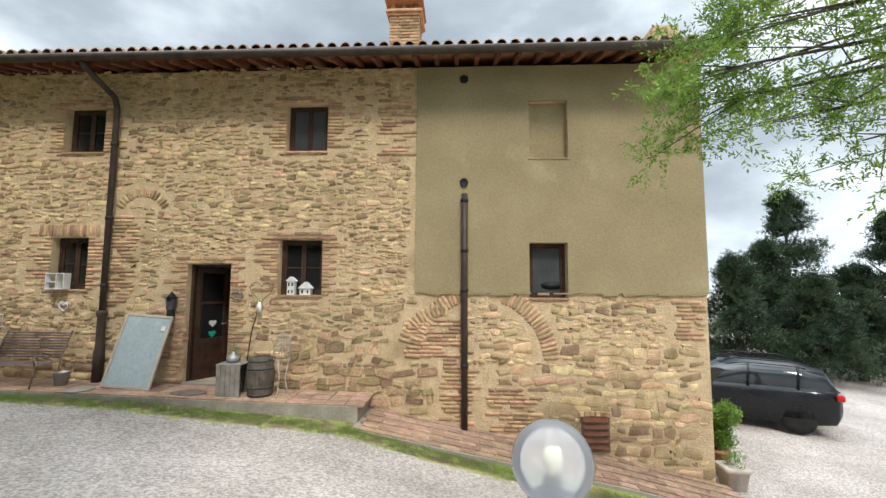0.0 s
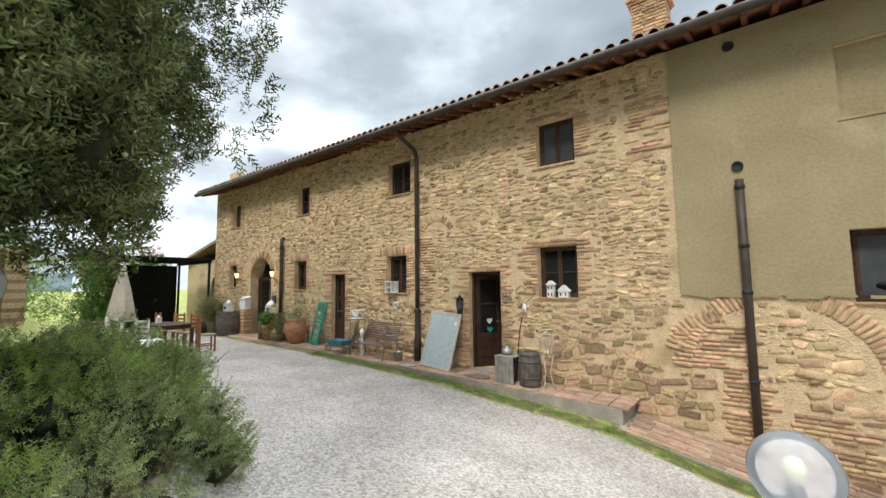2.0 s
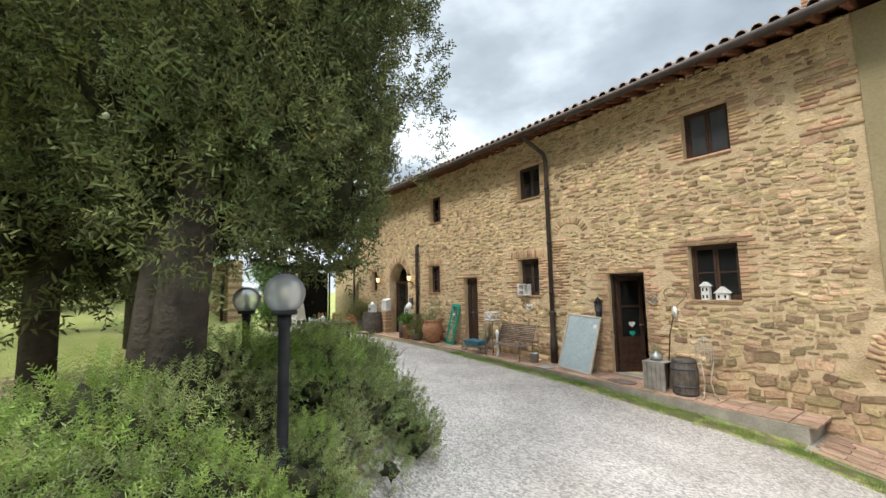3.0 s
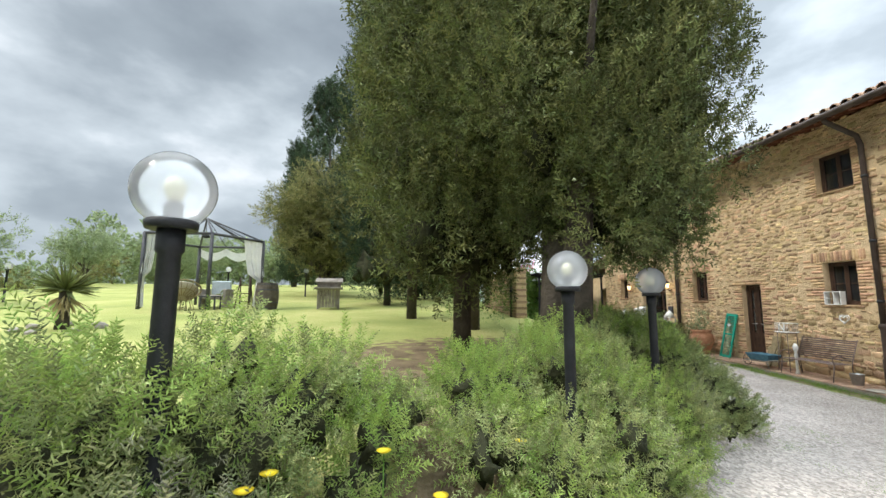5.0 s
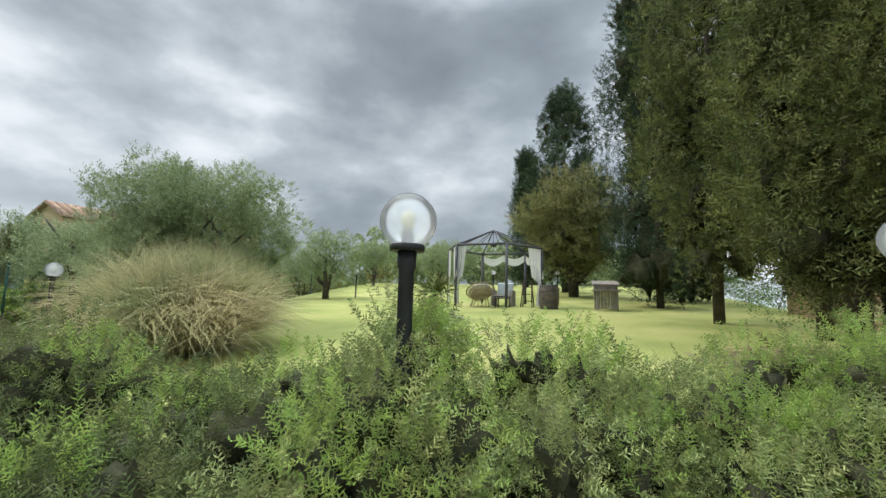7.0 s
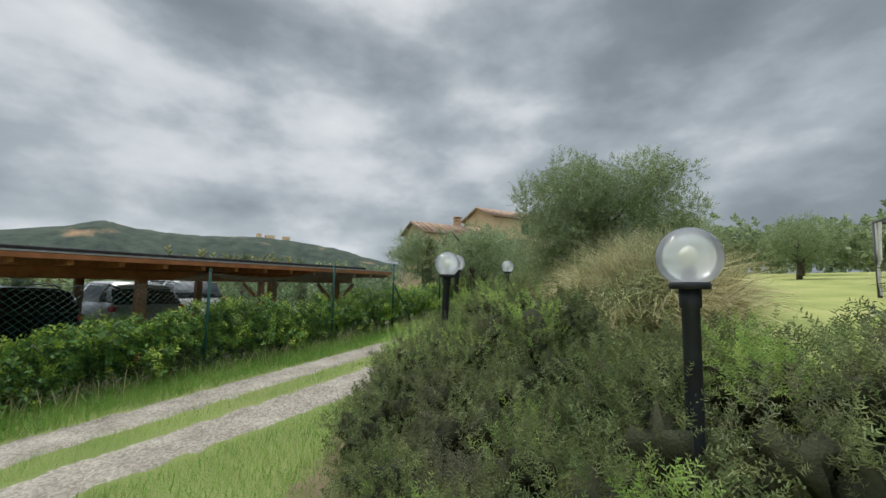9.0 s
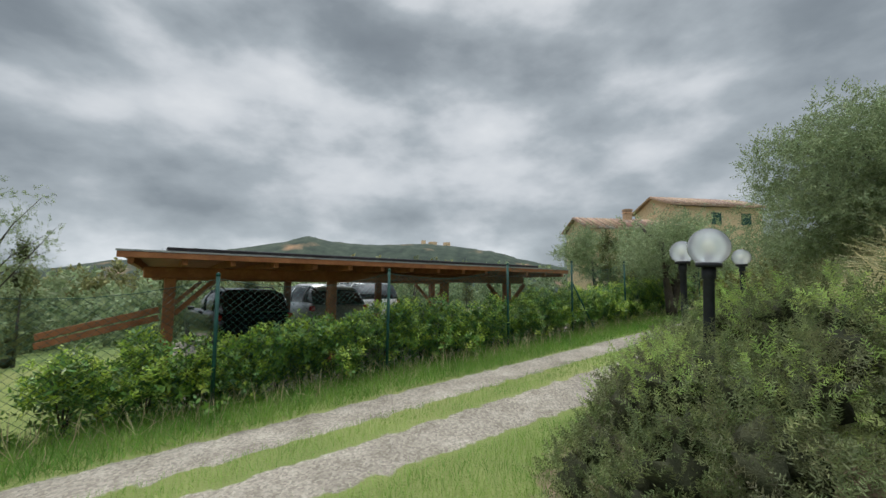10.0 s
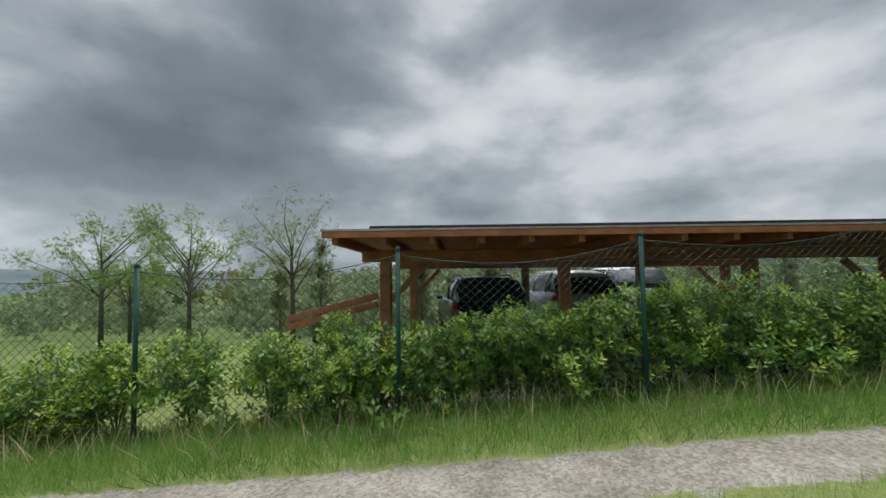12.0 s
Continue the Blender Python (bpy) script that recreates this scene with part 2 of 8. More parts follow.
RUBBER = mat("rubber", (0.012, 0.012, 0.012), (0.022, 0.022, 0.022), 9, 0.85, 0.2)
ALLOY = mat("alloy", (0.45, 0.46, 0.48), (0.6, 0.6, 0.62), 9, 0.3, 0, metal=0.9)
SILVER = mat("silver_paint", (0.34, 0.36, 0.38), (0.42, 0.44, 0.46), 4, 0.3, 0, metal=0.4)
RED_LIGHT = mat("red_lens", (0.35, 0.01, 0.01), (0.5, 0.02, 0.02), 9, 0.2, 0)
BARREL = mat("barrel_wood", (0.075, 0.06, 0.048), (0.16, 0.135, 0.11), 7, 0.85, 0.4)
GALV = mat("galvanised", (0.30, 0.31, 0.31), (0.42, 0.43, 0.43), 8, 0.45, 0.1, metal=0.6)


# ---- mesh helpers ----
def part(name, bm, material, parent=None, label=""):
    """Links a bmesh as one mesh object, under a thing or a part where one is given."""
    me = bpy.data.meshes.new(name)
    bm.to_mesh(me)
    bm.free()
    me.materials.append(material)
    ob = new(name, me)
    if parent is not None:
        ob.parent = parent
    if label:
        ob["label"] = label
    return ob


def thing(name, x, y, z, label, category, group="", rz=0.0, kind=""):
    """An Empty at the base of a thing."""
    ob = new(name)
    ob.matrix_world = pose(x, y, z, 0, 0, rz)
    return tagged(ob, label, category, group, kind)


def box(bm, x0, y0, z0, x1, y1, z1, bevel=0.0, m=None):
    vs = [bm.verts.new((x, y, z)) for x in (x0, x1) for y in (y0, y1) for z in (z0, z1)]
    fs = [bm.faces.new([vs[i] for i in q]) for q in ((0, 1, 3, 2), (4, 6, 7, 5), (0, 4, 5, 1), (2, 3, 7, 6), (0, 2, 6, 4), (1, 5, 7, 3))]
    if m is not None:
        bmesh.ops.transform(bm, matrix=m, verts=vs)
    if bevel:
        es = {ed for f in fs for ed in f.edges}
        bmesh.ops.bevel(bm, geom=list(es), offset=bevel, segments=1, affect="EDGES")
    return bm


def bbox(x0, y0, z0, x1, y1, z1, bevel=0.0, m=None):
    return box(bmesh.new(), x0, y0, z0, x1, y1, z1, bevel, m)


def tube(bm, p0, p1, r0, r1=None, n=10, cap=True):
    p0, p1 = Vector(p0), Vector(p1)
    r1 = r0 if r1 is None else r1
    q = (p1 - p0).to_track_quat("Z", "Y").to_matrix()
    rings = []
    for p, r in ((p0, r0), (p1, r1)):
        rings.append([bm.verts.new(p + q @ Vector((r * math.cos(a), r * math.sin(a), 0))) for a in (2 * math.pi * i / n for i in range(n))])
    for i in range(n):
        f = bm.faces.new((rings[0][i], rings[0][(i + 1) % n], rings[1][(i + 1) % n], rings[1][i]))
        f.smooth = True
    if cap:
        bm.faces.new(rings[0][::-1])
        bm.faces.new(rings[1])
    return bm


def polytube(bm, pts, r, n=6):
    """A bent rod through points; r: one radius or one for each point."""
    pts = [Vector(p) for p in pts]
    rs = r if isinstance(r, (list, tuple)) else [r] * len(pts)
    rings = []
    for i, p in enumerate(pts):
        d = (pts[min(i + 1, len(pts) - 1)] - pts[max(i - 1, 0)]).normalized()
        side_v = d.cross(Vector((0.123, 0.31, 0.94))).normalized()
        up_v = side_v.cross(d)
        rings.append([bm.verts.new(p + rs[i] * (math.cos(a) * side_v + math.sin(a) * up_v)) for a in (2 * math.pi * k / n for k in range(n))])
    for a, b in zip(rings, rings[1:]):
        for k in range(n):
            bm.faces.new((a[k], a[(k + 1) % n], b[(k + 1) % n], b[k])).smooth = True
    bm.faces.new(rings[0][::-1])
    bm.faces.new(rings[-1])
    return bm


def lathe(bm, profile, n=20, x=0.0, y=0.0, z=0.0):
    """A turned shape: rows of (radius, height)."""
    rings = [[bm.verts.new((x + r * math.cos(a), y + r * math.sin(a), z + h)) for a in (2 * math.pi * i / n for i in range(n))] for r, h in profile]
    for a, b in zip(rings, rings[1:]):
        for k in range(n):
            bm.faces.new((a[k], a[(k + 1) % n], b[(k + 1) % n], b[k])).smooth = True
    if profile[0][0] > 0.001:
        bm.faces.new(rings[0][::-1])
    if profile[-1][0] > 0.001:
        bm.faces.new(rings[-1])
    return bm


def mesh_np(name, verts, faces, material, parent=None):
    """One mesh from arrays: verts (n, 3), faces (m, 3 or 4)."""
    me = bpy.data.meshes.new(name)
    k = faces.shape[1]
    me.vertices.add(len(verts))
    me.vertices.foreach_set("co", np.ascontiguousarray(verts, dtype=np.float32).ravel())
    me.loops.add(faces.size)
    me.loops.foreach_set("vertex_index", np.ascontiguousarray(faces, dtype=np.int32).ravel())
    me.polygons.add(len(faces))
    me.polygons.foreach_set("loop_start", np.arange(0, faces.size, k, dtype=np.int32))
    me.update(calc_edges=True)
    me.materials.append(material)
    ob = new(name, me)
    if parent is not None:
        ob.parent = parent
    return ob


def turned(n, rng, ups, spread):
    """n rotation matrices whose z axis goes along ups with some spread, spun at random."""
    z = ups + rng.normal(0, spread, (n, 3))
    z /= np.linalg.norm(z, axis=1, keepdims=True) + 1e-9
    a = rng.normal(0, 1, (n, 3))
    x = np.cross(a, z)
    x /= np.linalg.norm(x, axis=1, keepdims=True) + 1e-9
    y = np.cross(z, x)
    return np.stack((x, y, z), axis=2)


def scattered(name, base_v, base_f, places, mats, scales, material, parent=None):
    """Many copies of one small shape, joined into one mesh."""
    v = np.einsum("nij,kj->nki", mats, base_v) * scales[:, None, None] + places[:, None, :]
    k = len(base_v)
    f = base_f[None] + (np.arange(len(places)) * k)[:, None, None]
    return mesh_np(name, v.reshape(-1, 3), f.reshape(-1, base_f.shape[1]), material, parent)


def leaf_shape(length, width, bend=0.15):
    """One folded leaf of two quads, along z."""
    v = np.array([(0, 0, 0), (width / 2, 0, length * 0.45), (0, width * 0.15, length * 0.5), (-width / 2, 0, length * 0.45), (0, bend * length, length)])
    return v, np.array([(0, 1, 2, 3), (3, 2, 1, 4)])


def sprig_shape(length, n, leaf, width, rng, lift=0.5):
    """A twig with n narrow leaves round it, along z: one kite for each leaf."""
    vs, fs = [], []
    for i in range(n):
        h = length * (0.08 + 0.92 * i / n)
        a = i * 2.4 + rng.uniform(-0.3, 0.3)
        r = leaf * (1.0 - 0.45 * i / n)
        out = np.array((math.cos(a), math.sin(a), 0))
        side_v = np.array((-math.sin(a), math.cos(a), 0)) * width
        base, tip = np.array((0, 0, h)), np.array((0, 0, h + r * lift)) + out * r
        k = len(vs)
        mid = base * 0.45 + tip * 0.55
        vs += [base, mid + side_v, tip, mid - side_v]
        fs += [(k, k + 1, k + 2, k + 3)]
    return np.array(vs), np.array(fs)


def plume_shape(length, n, leaf, rng, lift=0.8, taper=0.5):
    """A shoot clad in n short needles, along z: the needles hang together on its axis."""
    vs, fs = [(0, 0, 0)], []
    step = length / n
    axis = 0
    for i in range(n):
        h = step * i
        a = i * 2.4 + rng.uniform(-0.4, 0.4)
        r = leaf * rng.uniform(0.75, 1.15) * (1.0 - taper * (i / n) ** 2) * min(1.0, 0.55 + 3.0 * i / n)
        c, d = math.cos(a), math.sin(a)
        k = len(vs)
        vs += [(0.6 * r * c, 0.6 * r * d, h + 0.45 * r * lift), (r * c, r * d, h + r * lift), (0, 0, h + step * 1.15)]
        fs.append((axis, k, k + 1, k + 2))
        axis = k + 2
    return np.array(vs, float), np.array(fs)


def smooth(a, b, t):
    t = np.clip((t - a) / (b - a), 0, 1)
    return t * t * (3 - 2 * t)


# ---- the lie of the land ----
FX, FY, EX, EY = 10.93, -20.82, -0.875, -0.484       # the fence: a post, and its direction


def lamp_line(y):
    return np.interp(-y, (5.0, 7.2, 8.7, 10.5, 12.8, 15.0, 17.6, 19.2, 20.5, 24.0), (0.2, 1.6, 3.1, 4.5, 5.6, 6.9, 6.6, 5.5, 3.6, -2.5))


def ground_z(x, y):
    x, y = np.asarray(x, float), np.asarray(y, float)
    u = (x - FX) * EX + (y - FY) * EY
    v = (x - FX) * EY - (y - FY) * EX
    track = -0.08 + 0.062 * np.clip(u, -6, 16)
    below = -0.22 * smooth(0.0, 1.6, -v) - 0.10 * np.clip(-v - 9, 0, 60)
    house = np.interp(x, (-14, -5, 0, 3.4, 5.1, 7.5, 9.4, 14, 30), (0.16, 0.06, -0.12, -0.36, -0.74, -1.18, -1.62, -1.80, -2.2))
    far7 = np.interp(x, (-14, 0, 5, 9, 14, 30), (0.25, 0.28, 0.30, 0.05, -0.5, -1.5))
    t = smooth(-0.2, 6.2, -y - 0.9)
    yard = house * (1 - t) + far7 * t
    way = np.interp(-y, (7, 10, 11.5, 13.4, 15.7, 17.5, 20), (0.30, 0.26, 0.25, 0.08, 0.0, -0.10, -0.08)) - 0.04 * np.clip(x - 10, 0, 20)
    k = smooth(6.2, 7.6, -y)
    low = yard * (1 - k) + way * k
    q = smooth(3.6, 2.0, v)
    low = low * (1 - q) + (track + below) * q
    lawn = 0.75 + 0.060 * np.clip(4.5 - x, -6, 45)
    w = smooth(1.2, -0.6, x - lamp_line(y)) * smooth(5.0, 6.6, -y) * smooth(2.6, 4.6, v)
    return low * (1 - w) + lawn * w


def gz(x, y):
    return float(ground_z(x, y))


# ---- ground ----
def steps(lo, a, b, hi, d, grow=1.25):
    mid = list(np.arange(a, b + 1e-6, d))
    left, right, s = [a], [b], d
    while left[-1] > lo:
        s *= grow
        left.append(max(lo, left[-1] - s))
    s = d
    while right[-1] < hi:
        s *= grow
        right.append(min(hi, right[-1] + s))
    return np.array(sorted(set(left[1:] + mid + right[1:])))


gx, gy = steps(-420, -15, 16, 420, 0.22), steps(-420, -27, 1.2, 160, 0.22)
GX, GY = np.meshgrid(gx, gy)
GZ = ground_z(GX, GY)
rngg = np.random.default_rng(4)
gv = np.stack((GX, GY, GZ), axis=2).reshape(-1, 3)
gi = np.arange(len(gx) * len(gy)).reshape(len(gy), len(gx))
gf = np.stack((gi[:-1, :-1], gi[:-1, 1:], gi[1:, 1:], gi[1:, :-1]), axis=2).reshape(-1, 4)


def ground_material():
    m = bpy.data.materials.new("ground")
    m.use_nodes = True
    n, l = m.node_tree.nodes, m.node_tree.links
    b = n["Principled BSDF"]
    t = n.new("ShaderNodeTexCoord")

    def noise_at(scale, detail=4.0):
        x = n.new("ShaderNodeTexNoise")
        x.inputs["Scale"].default_value, x.inputs["Detail"].default_value = scale, detail
        l.new(t.outputs["Object"], x.inputs["Vector"])
        return x.outputs[0]

    def ramp(src, *stops):
        r = n.new("ShaderNodeValToRGB")
        el = r.color_ramp.elements
        el[0].position, el[0].color = stops[0][0], (*stops[0][1], 1)
        el[1].position, el[1].color = stops[-1][0], (*stops[-1][1], 1)
        for p, c in stops[1:-1]:
            el.new(p).color = (*c, 1)
        l.new(src, r.inputs[0])
        return r.outputs[0]

    def mix(f, a, c):
        x = n.new("ShaderNodeMix")
        x.data_type = "RGBA"
        l.new(f, x.inputs[0])
        l.new(a, x.inputs[6])
        l.new(c, x.inputs[7])
        return x.outputs[2]

    att = n.new("ShaderNodeAttribute")
    att.attribute_name = "surface"
    sp = n.new("ShaderNodeSeparateColor")
    l.new(att.outputs["Color"], sp.inputs[0])
    ragged = noise_at(5.5, 8)

    def mask(chan):
        a = n.new("ShaderNodeMath")
        a.operation = "MULTIPLY_ADD"
        l.new(ragged, a.inputs[0])
        a.inputs[1].default_value = 1.1
        l.new(sp.outputs[chan], a.inputs[2])
        r = n.new("ShaderNodeMapRange")
        r.inputs["From Min"].default_value, r.inputs["From Max"].default_value = 0.98, 1.14
        l.new(a.outputs[0], r.inputs["Value"])
        return r.outputs[0]

    lawn = ramp(noise_at(0.5, 7), (0.30, (0.25, 0.29, 0.095)), (0.5, (0.36, 0.375, 0.135)), (0.7, (0.48, 0.44, 0.19)))
    lawn = mix(ramp(noise_at(30, 3), (0.42, (0, 0, 0)), (0.75, (0.75, 0.75, 0.75))), lawn, ramp(noise_at(60, 2), (0.3, (0.12, 0.20, 0.03)), (0.7, (0.30, 0.36, 0.09))))
    vor = n.new("ShaderNodeTexVoronoi")
    vor.inputs["Scale"].default_value = 42.0
    l.new(t.outputs["Object"], vor.inputs["Vector"])
    gravel = ramp(noise_at(0.9, 6), (0.3, (0.38, 0.345, 0.315)), (0.7, (0.54, 0.50, 0.465)))
    peb = n.new("ShaderNodeMix")
    peb.data_type, peb.blend_type = "RGBA", "MULTIPLY"
    peb.inputs[0].default_value = 0.75
    l.new(gravel, peb.inputs[6])
    sepv = n.new("ShaderNodeSeparateColor")
    l.new(vor.outputs["Color"], sepv.inputs[0])
    l.new(ramp(sepv.outputs[0], (0.0, (0.45, 0.43, 0.42)), (1.0, (1.35, 1.33, 1.3))), peb.inputs[7])
    rut = ramp(noise_at(2.2, 6), (0.32, (0.25, 0.222, 0.182)), (0.68, (0.39, 0.35, 0.295)))
    peb2 = n.new("ShaderNodeMix")
    peb2.data_type, peb2.blend_type = "RGBA", "MULTIPLY"
    peb2.inputs[0].default_value = 0.7
    l.new(rut, peb2.inputs[6])
    l.new(ramp(sepv.outputs[1], (0.0, (0.5, 0.48, 0.46)), (1.0, (1.3, 1.28, 1.25))), peb2.inputs[7])
    soil = ramp(noise_at(3, 6), (0.3, (0.13, 0.095, 0.06)), (0.7, (0.27, 0.21, 0.13)))
    meadow = ramp(noise_at(0.8, 6), (0.3, (0.07, 0.115, 0.03)), (0.7, (0.16, 0.20, 0.065)))
    lawn = mix(att.outputs["Alpha"], lawn, meadow)
    col = mix(mask(2), lawn, soil)
    col = mix(mask(1), col, peb2.outputs[2])
    col = mix(mask(0), col, peb.outputs[2])
    l.new(col, b.inputs["Base Color"])
    b.inputs["Roughness"].default_value = 0.95
    b.inputs["Specular IOR Level"].default_value = 0.15
    bp = n.new("ShaderNodeBump")
    bp.inputs["Strength"].default_value, bp.inputs["Distance"].default_value = 0.7, 0.02
    hm = n.new("ShaderNodeMath")
    l.new(vor.outputs["Distance"], hm.inputs[0])
    l.new(noise_at(38, 5), hm.inputs[1])
    l.new(hm.outputs[0], bp.inputs["Height"])
    l.new(bp.outputs[0], b.inputs["Normal"])
    return m


def fence_v(x, y):
    return (x - FX) * EY - (y - FY) * EX


def fence_u(x, y):
    return (x - FX) * EX + (y - FY) * EY


def surface_masks(x, y):
    """Shares of gravel, of track and of bare soil."""
    v, s = fence_v(x, y), x - lamp_line(y)
    strip = np.interp(x, (-13, -4, 0, 3.4, 6.5, 9, 12), (0.6, 0.65, 0.82, 1.0, 1.35, 1.5, 1.5))
    yard = smooth(strip + 0.25, strip + 0.6, -y) * smooth(-1.0, 0.3, np.where(-y < 5.6, 1.0, s - 0.9)) * smooth(12.2, 9.8, -y)
    yard = np.maximum(yard, smooth(9.0, 9.9, x) * smooth(9.0, 7.0, -y) * 0.95)
    yard = yard * smooth(-14.5, -13.0, x)
    ruts = np.maximum(smooth(0.42, 0.26, abs(v - 1.32)), smooth(0.40, 0.24, abs(v - 2.48)))
    ruts = ruts * smooth(22, 18, fence_u(x, y))
    inside = smooth(-0.2, -0.8, v) * smooth(-12, -10, v) * smooth(16, 13, fence_u(x, y)) * smooth(-1.2, 0.4, fence_u(x, y))
    ruts = np.maximum(ruts, inside)
    soil = 0.8 * smooth(1.5, 0.6, abs(s - 0.6)) * smooth(4.8, 5.6, -y) * smooth(22, 20, -y)
    soil = np.maximum(soil, 0.62 * smooth(3.2, 1.5, np.hypot(x - 1.0, y + 8.8)))
    soil = np.maximum(soil, 0.75 * smooth(0.5, 0.1, abs(v + 0.35)))
    edge = np.interp(x, (-13, -4, 0, 3.4, 6.5, 9), (0.9, 0.9, 0.95, 1.15, 1.4, 1.5))
    soil = np.maximum(soil, 0.6 * smooth(0.5, 0.2, abs(-y - edge)) * smooth(9.6, 9.2, x))
    soil = np.maximum(soil, 0.55 * smooth(0.5, 0.2, abs(y + 9.65)) * smooth(2.0, 1.0, abs(s - 0.3)))
    return yard, ruts, soil


mr_, mt_, ms_ = surface_masks(GX, GY)
GROUND = ground_material()
ground = mesh_np("ground", gv, gf, GROUND)
ground.data.polygons.foreach_set("use_smooth", np.ones(len(gf), dtype=bool))
att = ground.data.color_attributes.new("surface", "FLOAT_COLOR", "POINT")
att.data.foreach_set("color", np.stack((mr_, mt_, ms_, np.maximum(smooth(-5.0, -9.0, fence_v(GX, GY)), 0.55 * smooth(7.0, 5.0, fence_v(GX, GY)))), axis=2).astype(np.float32).ravel())
tagged(ground, "sloping ground of lawn, pale gravel yard and rutted track", "ground", kind="structure")

# ---- the farmhouse ----
WX0, WX1, WTOP = -13.1, 9.3, 5.85
OPEN = [  # x0, x1, z0, z1
    (0.0, 0.82, 0.0, 2.15), (-5.05, -4.42, 0.12, 2.22), (1.69, 2.51, 1.59, 2.61), (1.75, 2.54, 4.26, 5.19), (-2.68, -1.95, 1.67, 2.65), (-2.62, -1.80, 4.28, 5.19),
    (-7.08, -6.40, 1.77, 2.71), (-6.95, -6.28, 4.25, 5.21), (-11.60, -10.95, 4.25, 5.21), (-11.72, -11.15, 1.87, 2.72), (6.25, 6.92, 1.57, 2.55), (6.27, 6.96, 4.09, 5.16),
    (-10.05, -8.55, 0.12, 2.95)]
ARCH = OPEN[-1]


def wall_cells(bm, x0, x1, z0, z1, y0, y1, holes):
    xs = sorted({x0, x1, *[v for h in holes for v in h[:2] if x0 < v < x1]})
    zs = sorted({z0, z1, *[v for h in holes for v in h[2:] if z0 < v < z1]})
    for a, b in zip(xs, xs[1:]):
        run = None
        for c, d in zip(zs, zs[1:]):
            solid = not any(h[0] <= (a + b) / 2 <= h[1] and h[2] <= (c + d) / 2 <= h[3] for h in holes)
            if solid:
                run = (run[0], d) if run else (c, d)
            if (not solid or d == zs[-1]) and run:
                box(bm, a, y0, run[0], b, y1, run[1])
                run = None
    return bm


def arch_spandrels(bm, x0, x1, z1, y0, y1, n=14):
    """Fills the corners over a round arch below the height z1."""
    cx, r = (x0 + x1) / 2, (x1 - x0) / 2
    arc = [(cx - r * math.cos(math.pi * i / n), z1 - r + r * math.sin(math.pi * i / n)) for i in range(n + 1)]
    for a, b in zip(arc, arc[1:]):
        vs = [bm.verts.new((x, y, z)) for y in (y0, y1) for x, z in ((a[0], a[1]), (b[0], b[1]), (b[0], z1 + 0.01), (a[0], z1 + 0.01))]
        bm.faces.new(vs[:4])
        bm.faces.new(vs[4:][::-1])
        bm.faces.new((vs[0], vs[4], vs[5], vs[1]))


bm = wall_cells(bmesh.new(), WX0, WX1, -2.4, WTOP, 0.012, 0.50, OPEN)
arch_spandrels(bm, ARCH[0], ARCH[1], ARCH[3], 0.012, 0.50)
wall_south = tagged(part("wall_south", bm, MORTAR), "long rubble stone farmhouse wall with brick dressings and sandy mortar", "wall", kind="structure")
for nm, dims in (("wall_west", (WX0, 0.5, -1, WX0 + 0.5, 8.6, 6.9)), ("wall_east", (WX1 - 0.5, 0.5, -2.4, WX1, 8.6, 6.9)), ("wall_north", (WX0 + 0.5, 8.1, -2.4, WX1 - 0.5, 8.6, WTOP))):
    tagged(part(nm, bbox(*dims), MORTAR), "plain rubble stone end wall of the farmhouse", "wall", kind="structure")
tagged(part("floor", bbox(WX0 + 0.5, 0.49, -0.3, WX1 - 0.5, 8.1, -0.005), FLOOR_IN), "dark terracotta floor inside the house", "floor", kind="structure")
tagged(part("ceiling", bbox(WX0 + 0.5, 0.5, 2.9, WX1 - 0.5, 8.1, 3.1), DARK_ROOM), "plain plaster ceiling over the ground floor", "ceiling", kind="structure")
tagged(part("wall_inside", wall_cells(bmesh.new(), WX0 + 0.5, WX1 - 0.5, 0, 5.8, 3.4, 3.55, []), DARK_ROOM), "pale plaster wall inside the house", "wall", kind="structure")
for xi in (-7.9, -3.6, 1.25, 4.0):
    tagged(part("wall_inside", bbox(xi, 0.5, 0, xi + 0.12, 3.4, 5.8), DARK_ROOM), "pale plaster wall inside the house", "wall", kind="structure")

# olive plaster on the eastern end
bm = wall_cells(bmesh.new(), 4.22, WX1 + 0.02, 1.66, WTOP - 0.02, -0.035, 0.011, [OPEN[10], OPEN[11]])
plaster = part("plaster", bm, PLASTER, wall_south, "weathered olive-ochre lime plaster, chipped along its foot")
box_bm = bbox(6.265, 0.10, 4.085, 6.965, 0.14, 5.165)
part("blind_window", box_bm, PLASTER, wall_south, "walled-up window recess in olive plaster")
rng = np.random.default_rng(11)
bm = bmesh.new()
for i in range(26):
    x = rng.uniform(4.3, 9.1)
    w, hgt = rng.uniform(0.1, 0.4), rng.uniform(0.015, 0.05)
    box(bm, x, -0.034 + rng.uniform(0, 0.004), 1.66 - hgt, x + w, 0.011, 1.661)
part("plaster_edge", bm, PLASTER, wall_south)


def open_at(x, z, pad=0.0):
    for a, b, c, d in OPEN:
        if (a, b, c, d) == ARCH:
            cx, r = (a + b) / 2, (b - a) / 2 + pad
            if (z < d - (b - a) / 2 and abs(x - cx) < r) or math.hypot(x - cx, z - (d - (b - a) / 2)) < r:
                return True
        elif a - pad < x < b + pad and c - pad < z < d + pad:
            return True
    return x > 4.15 and 1.60 < z


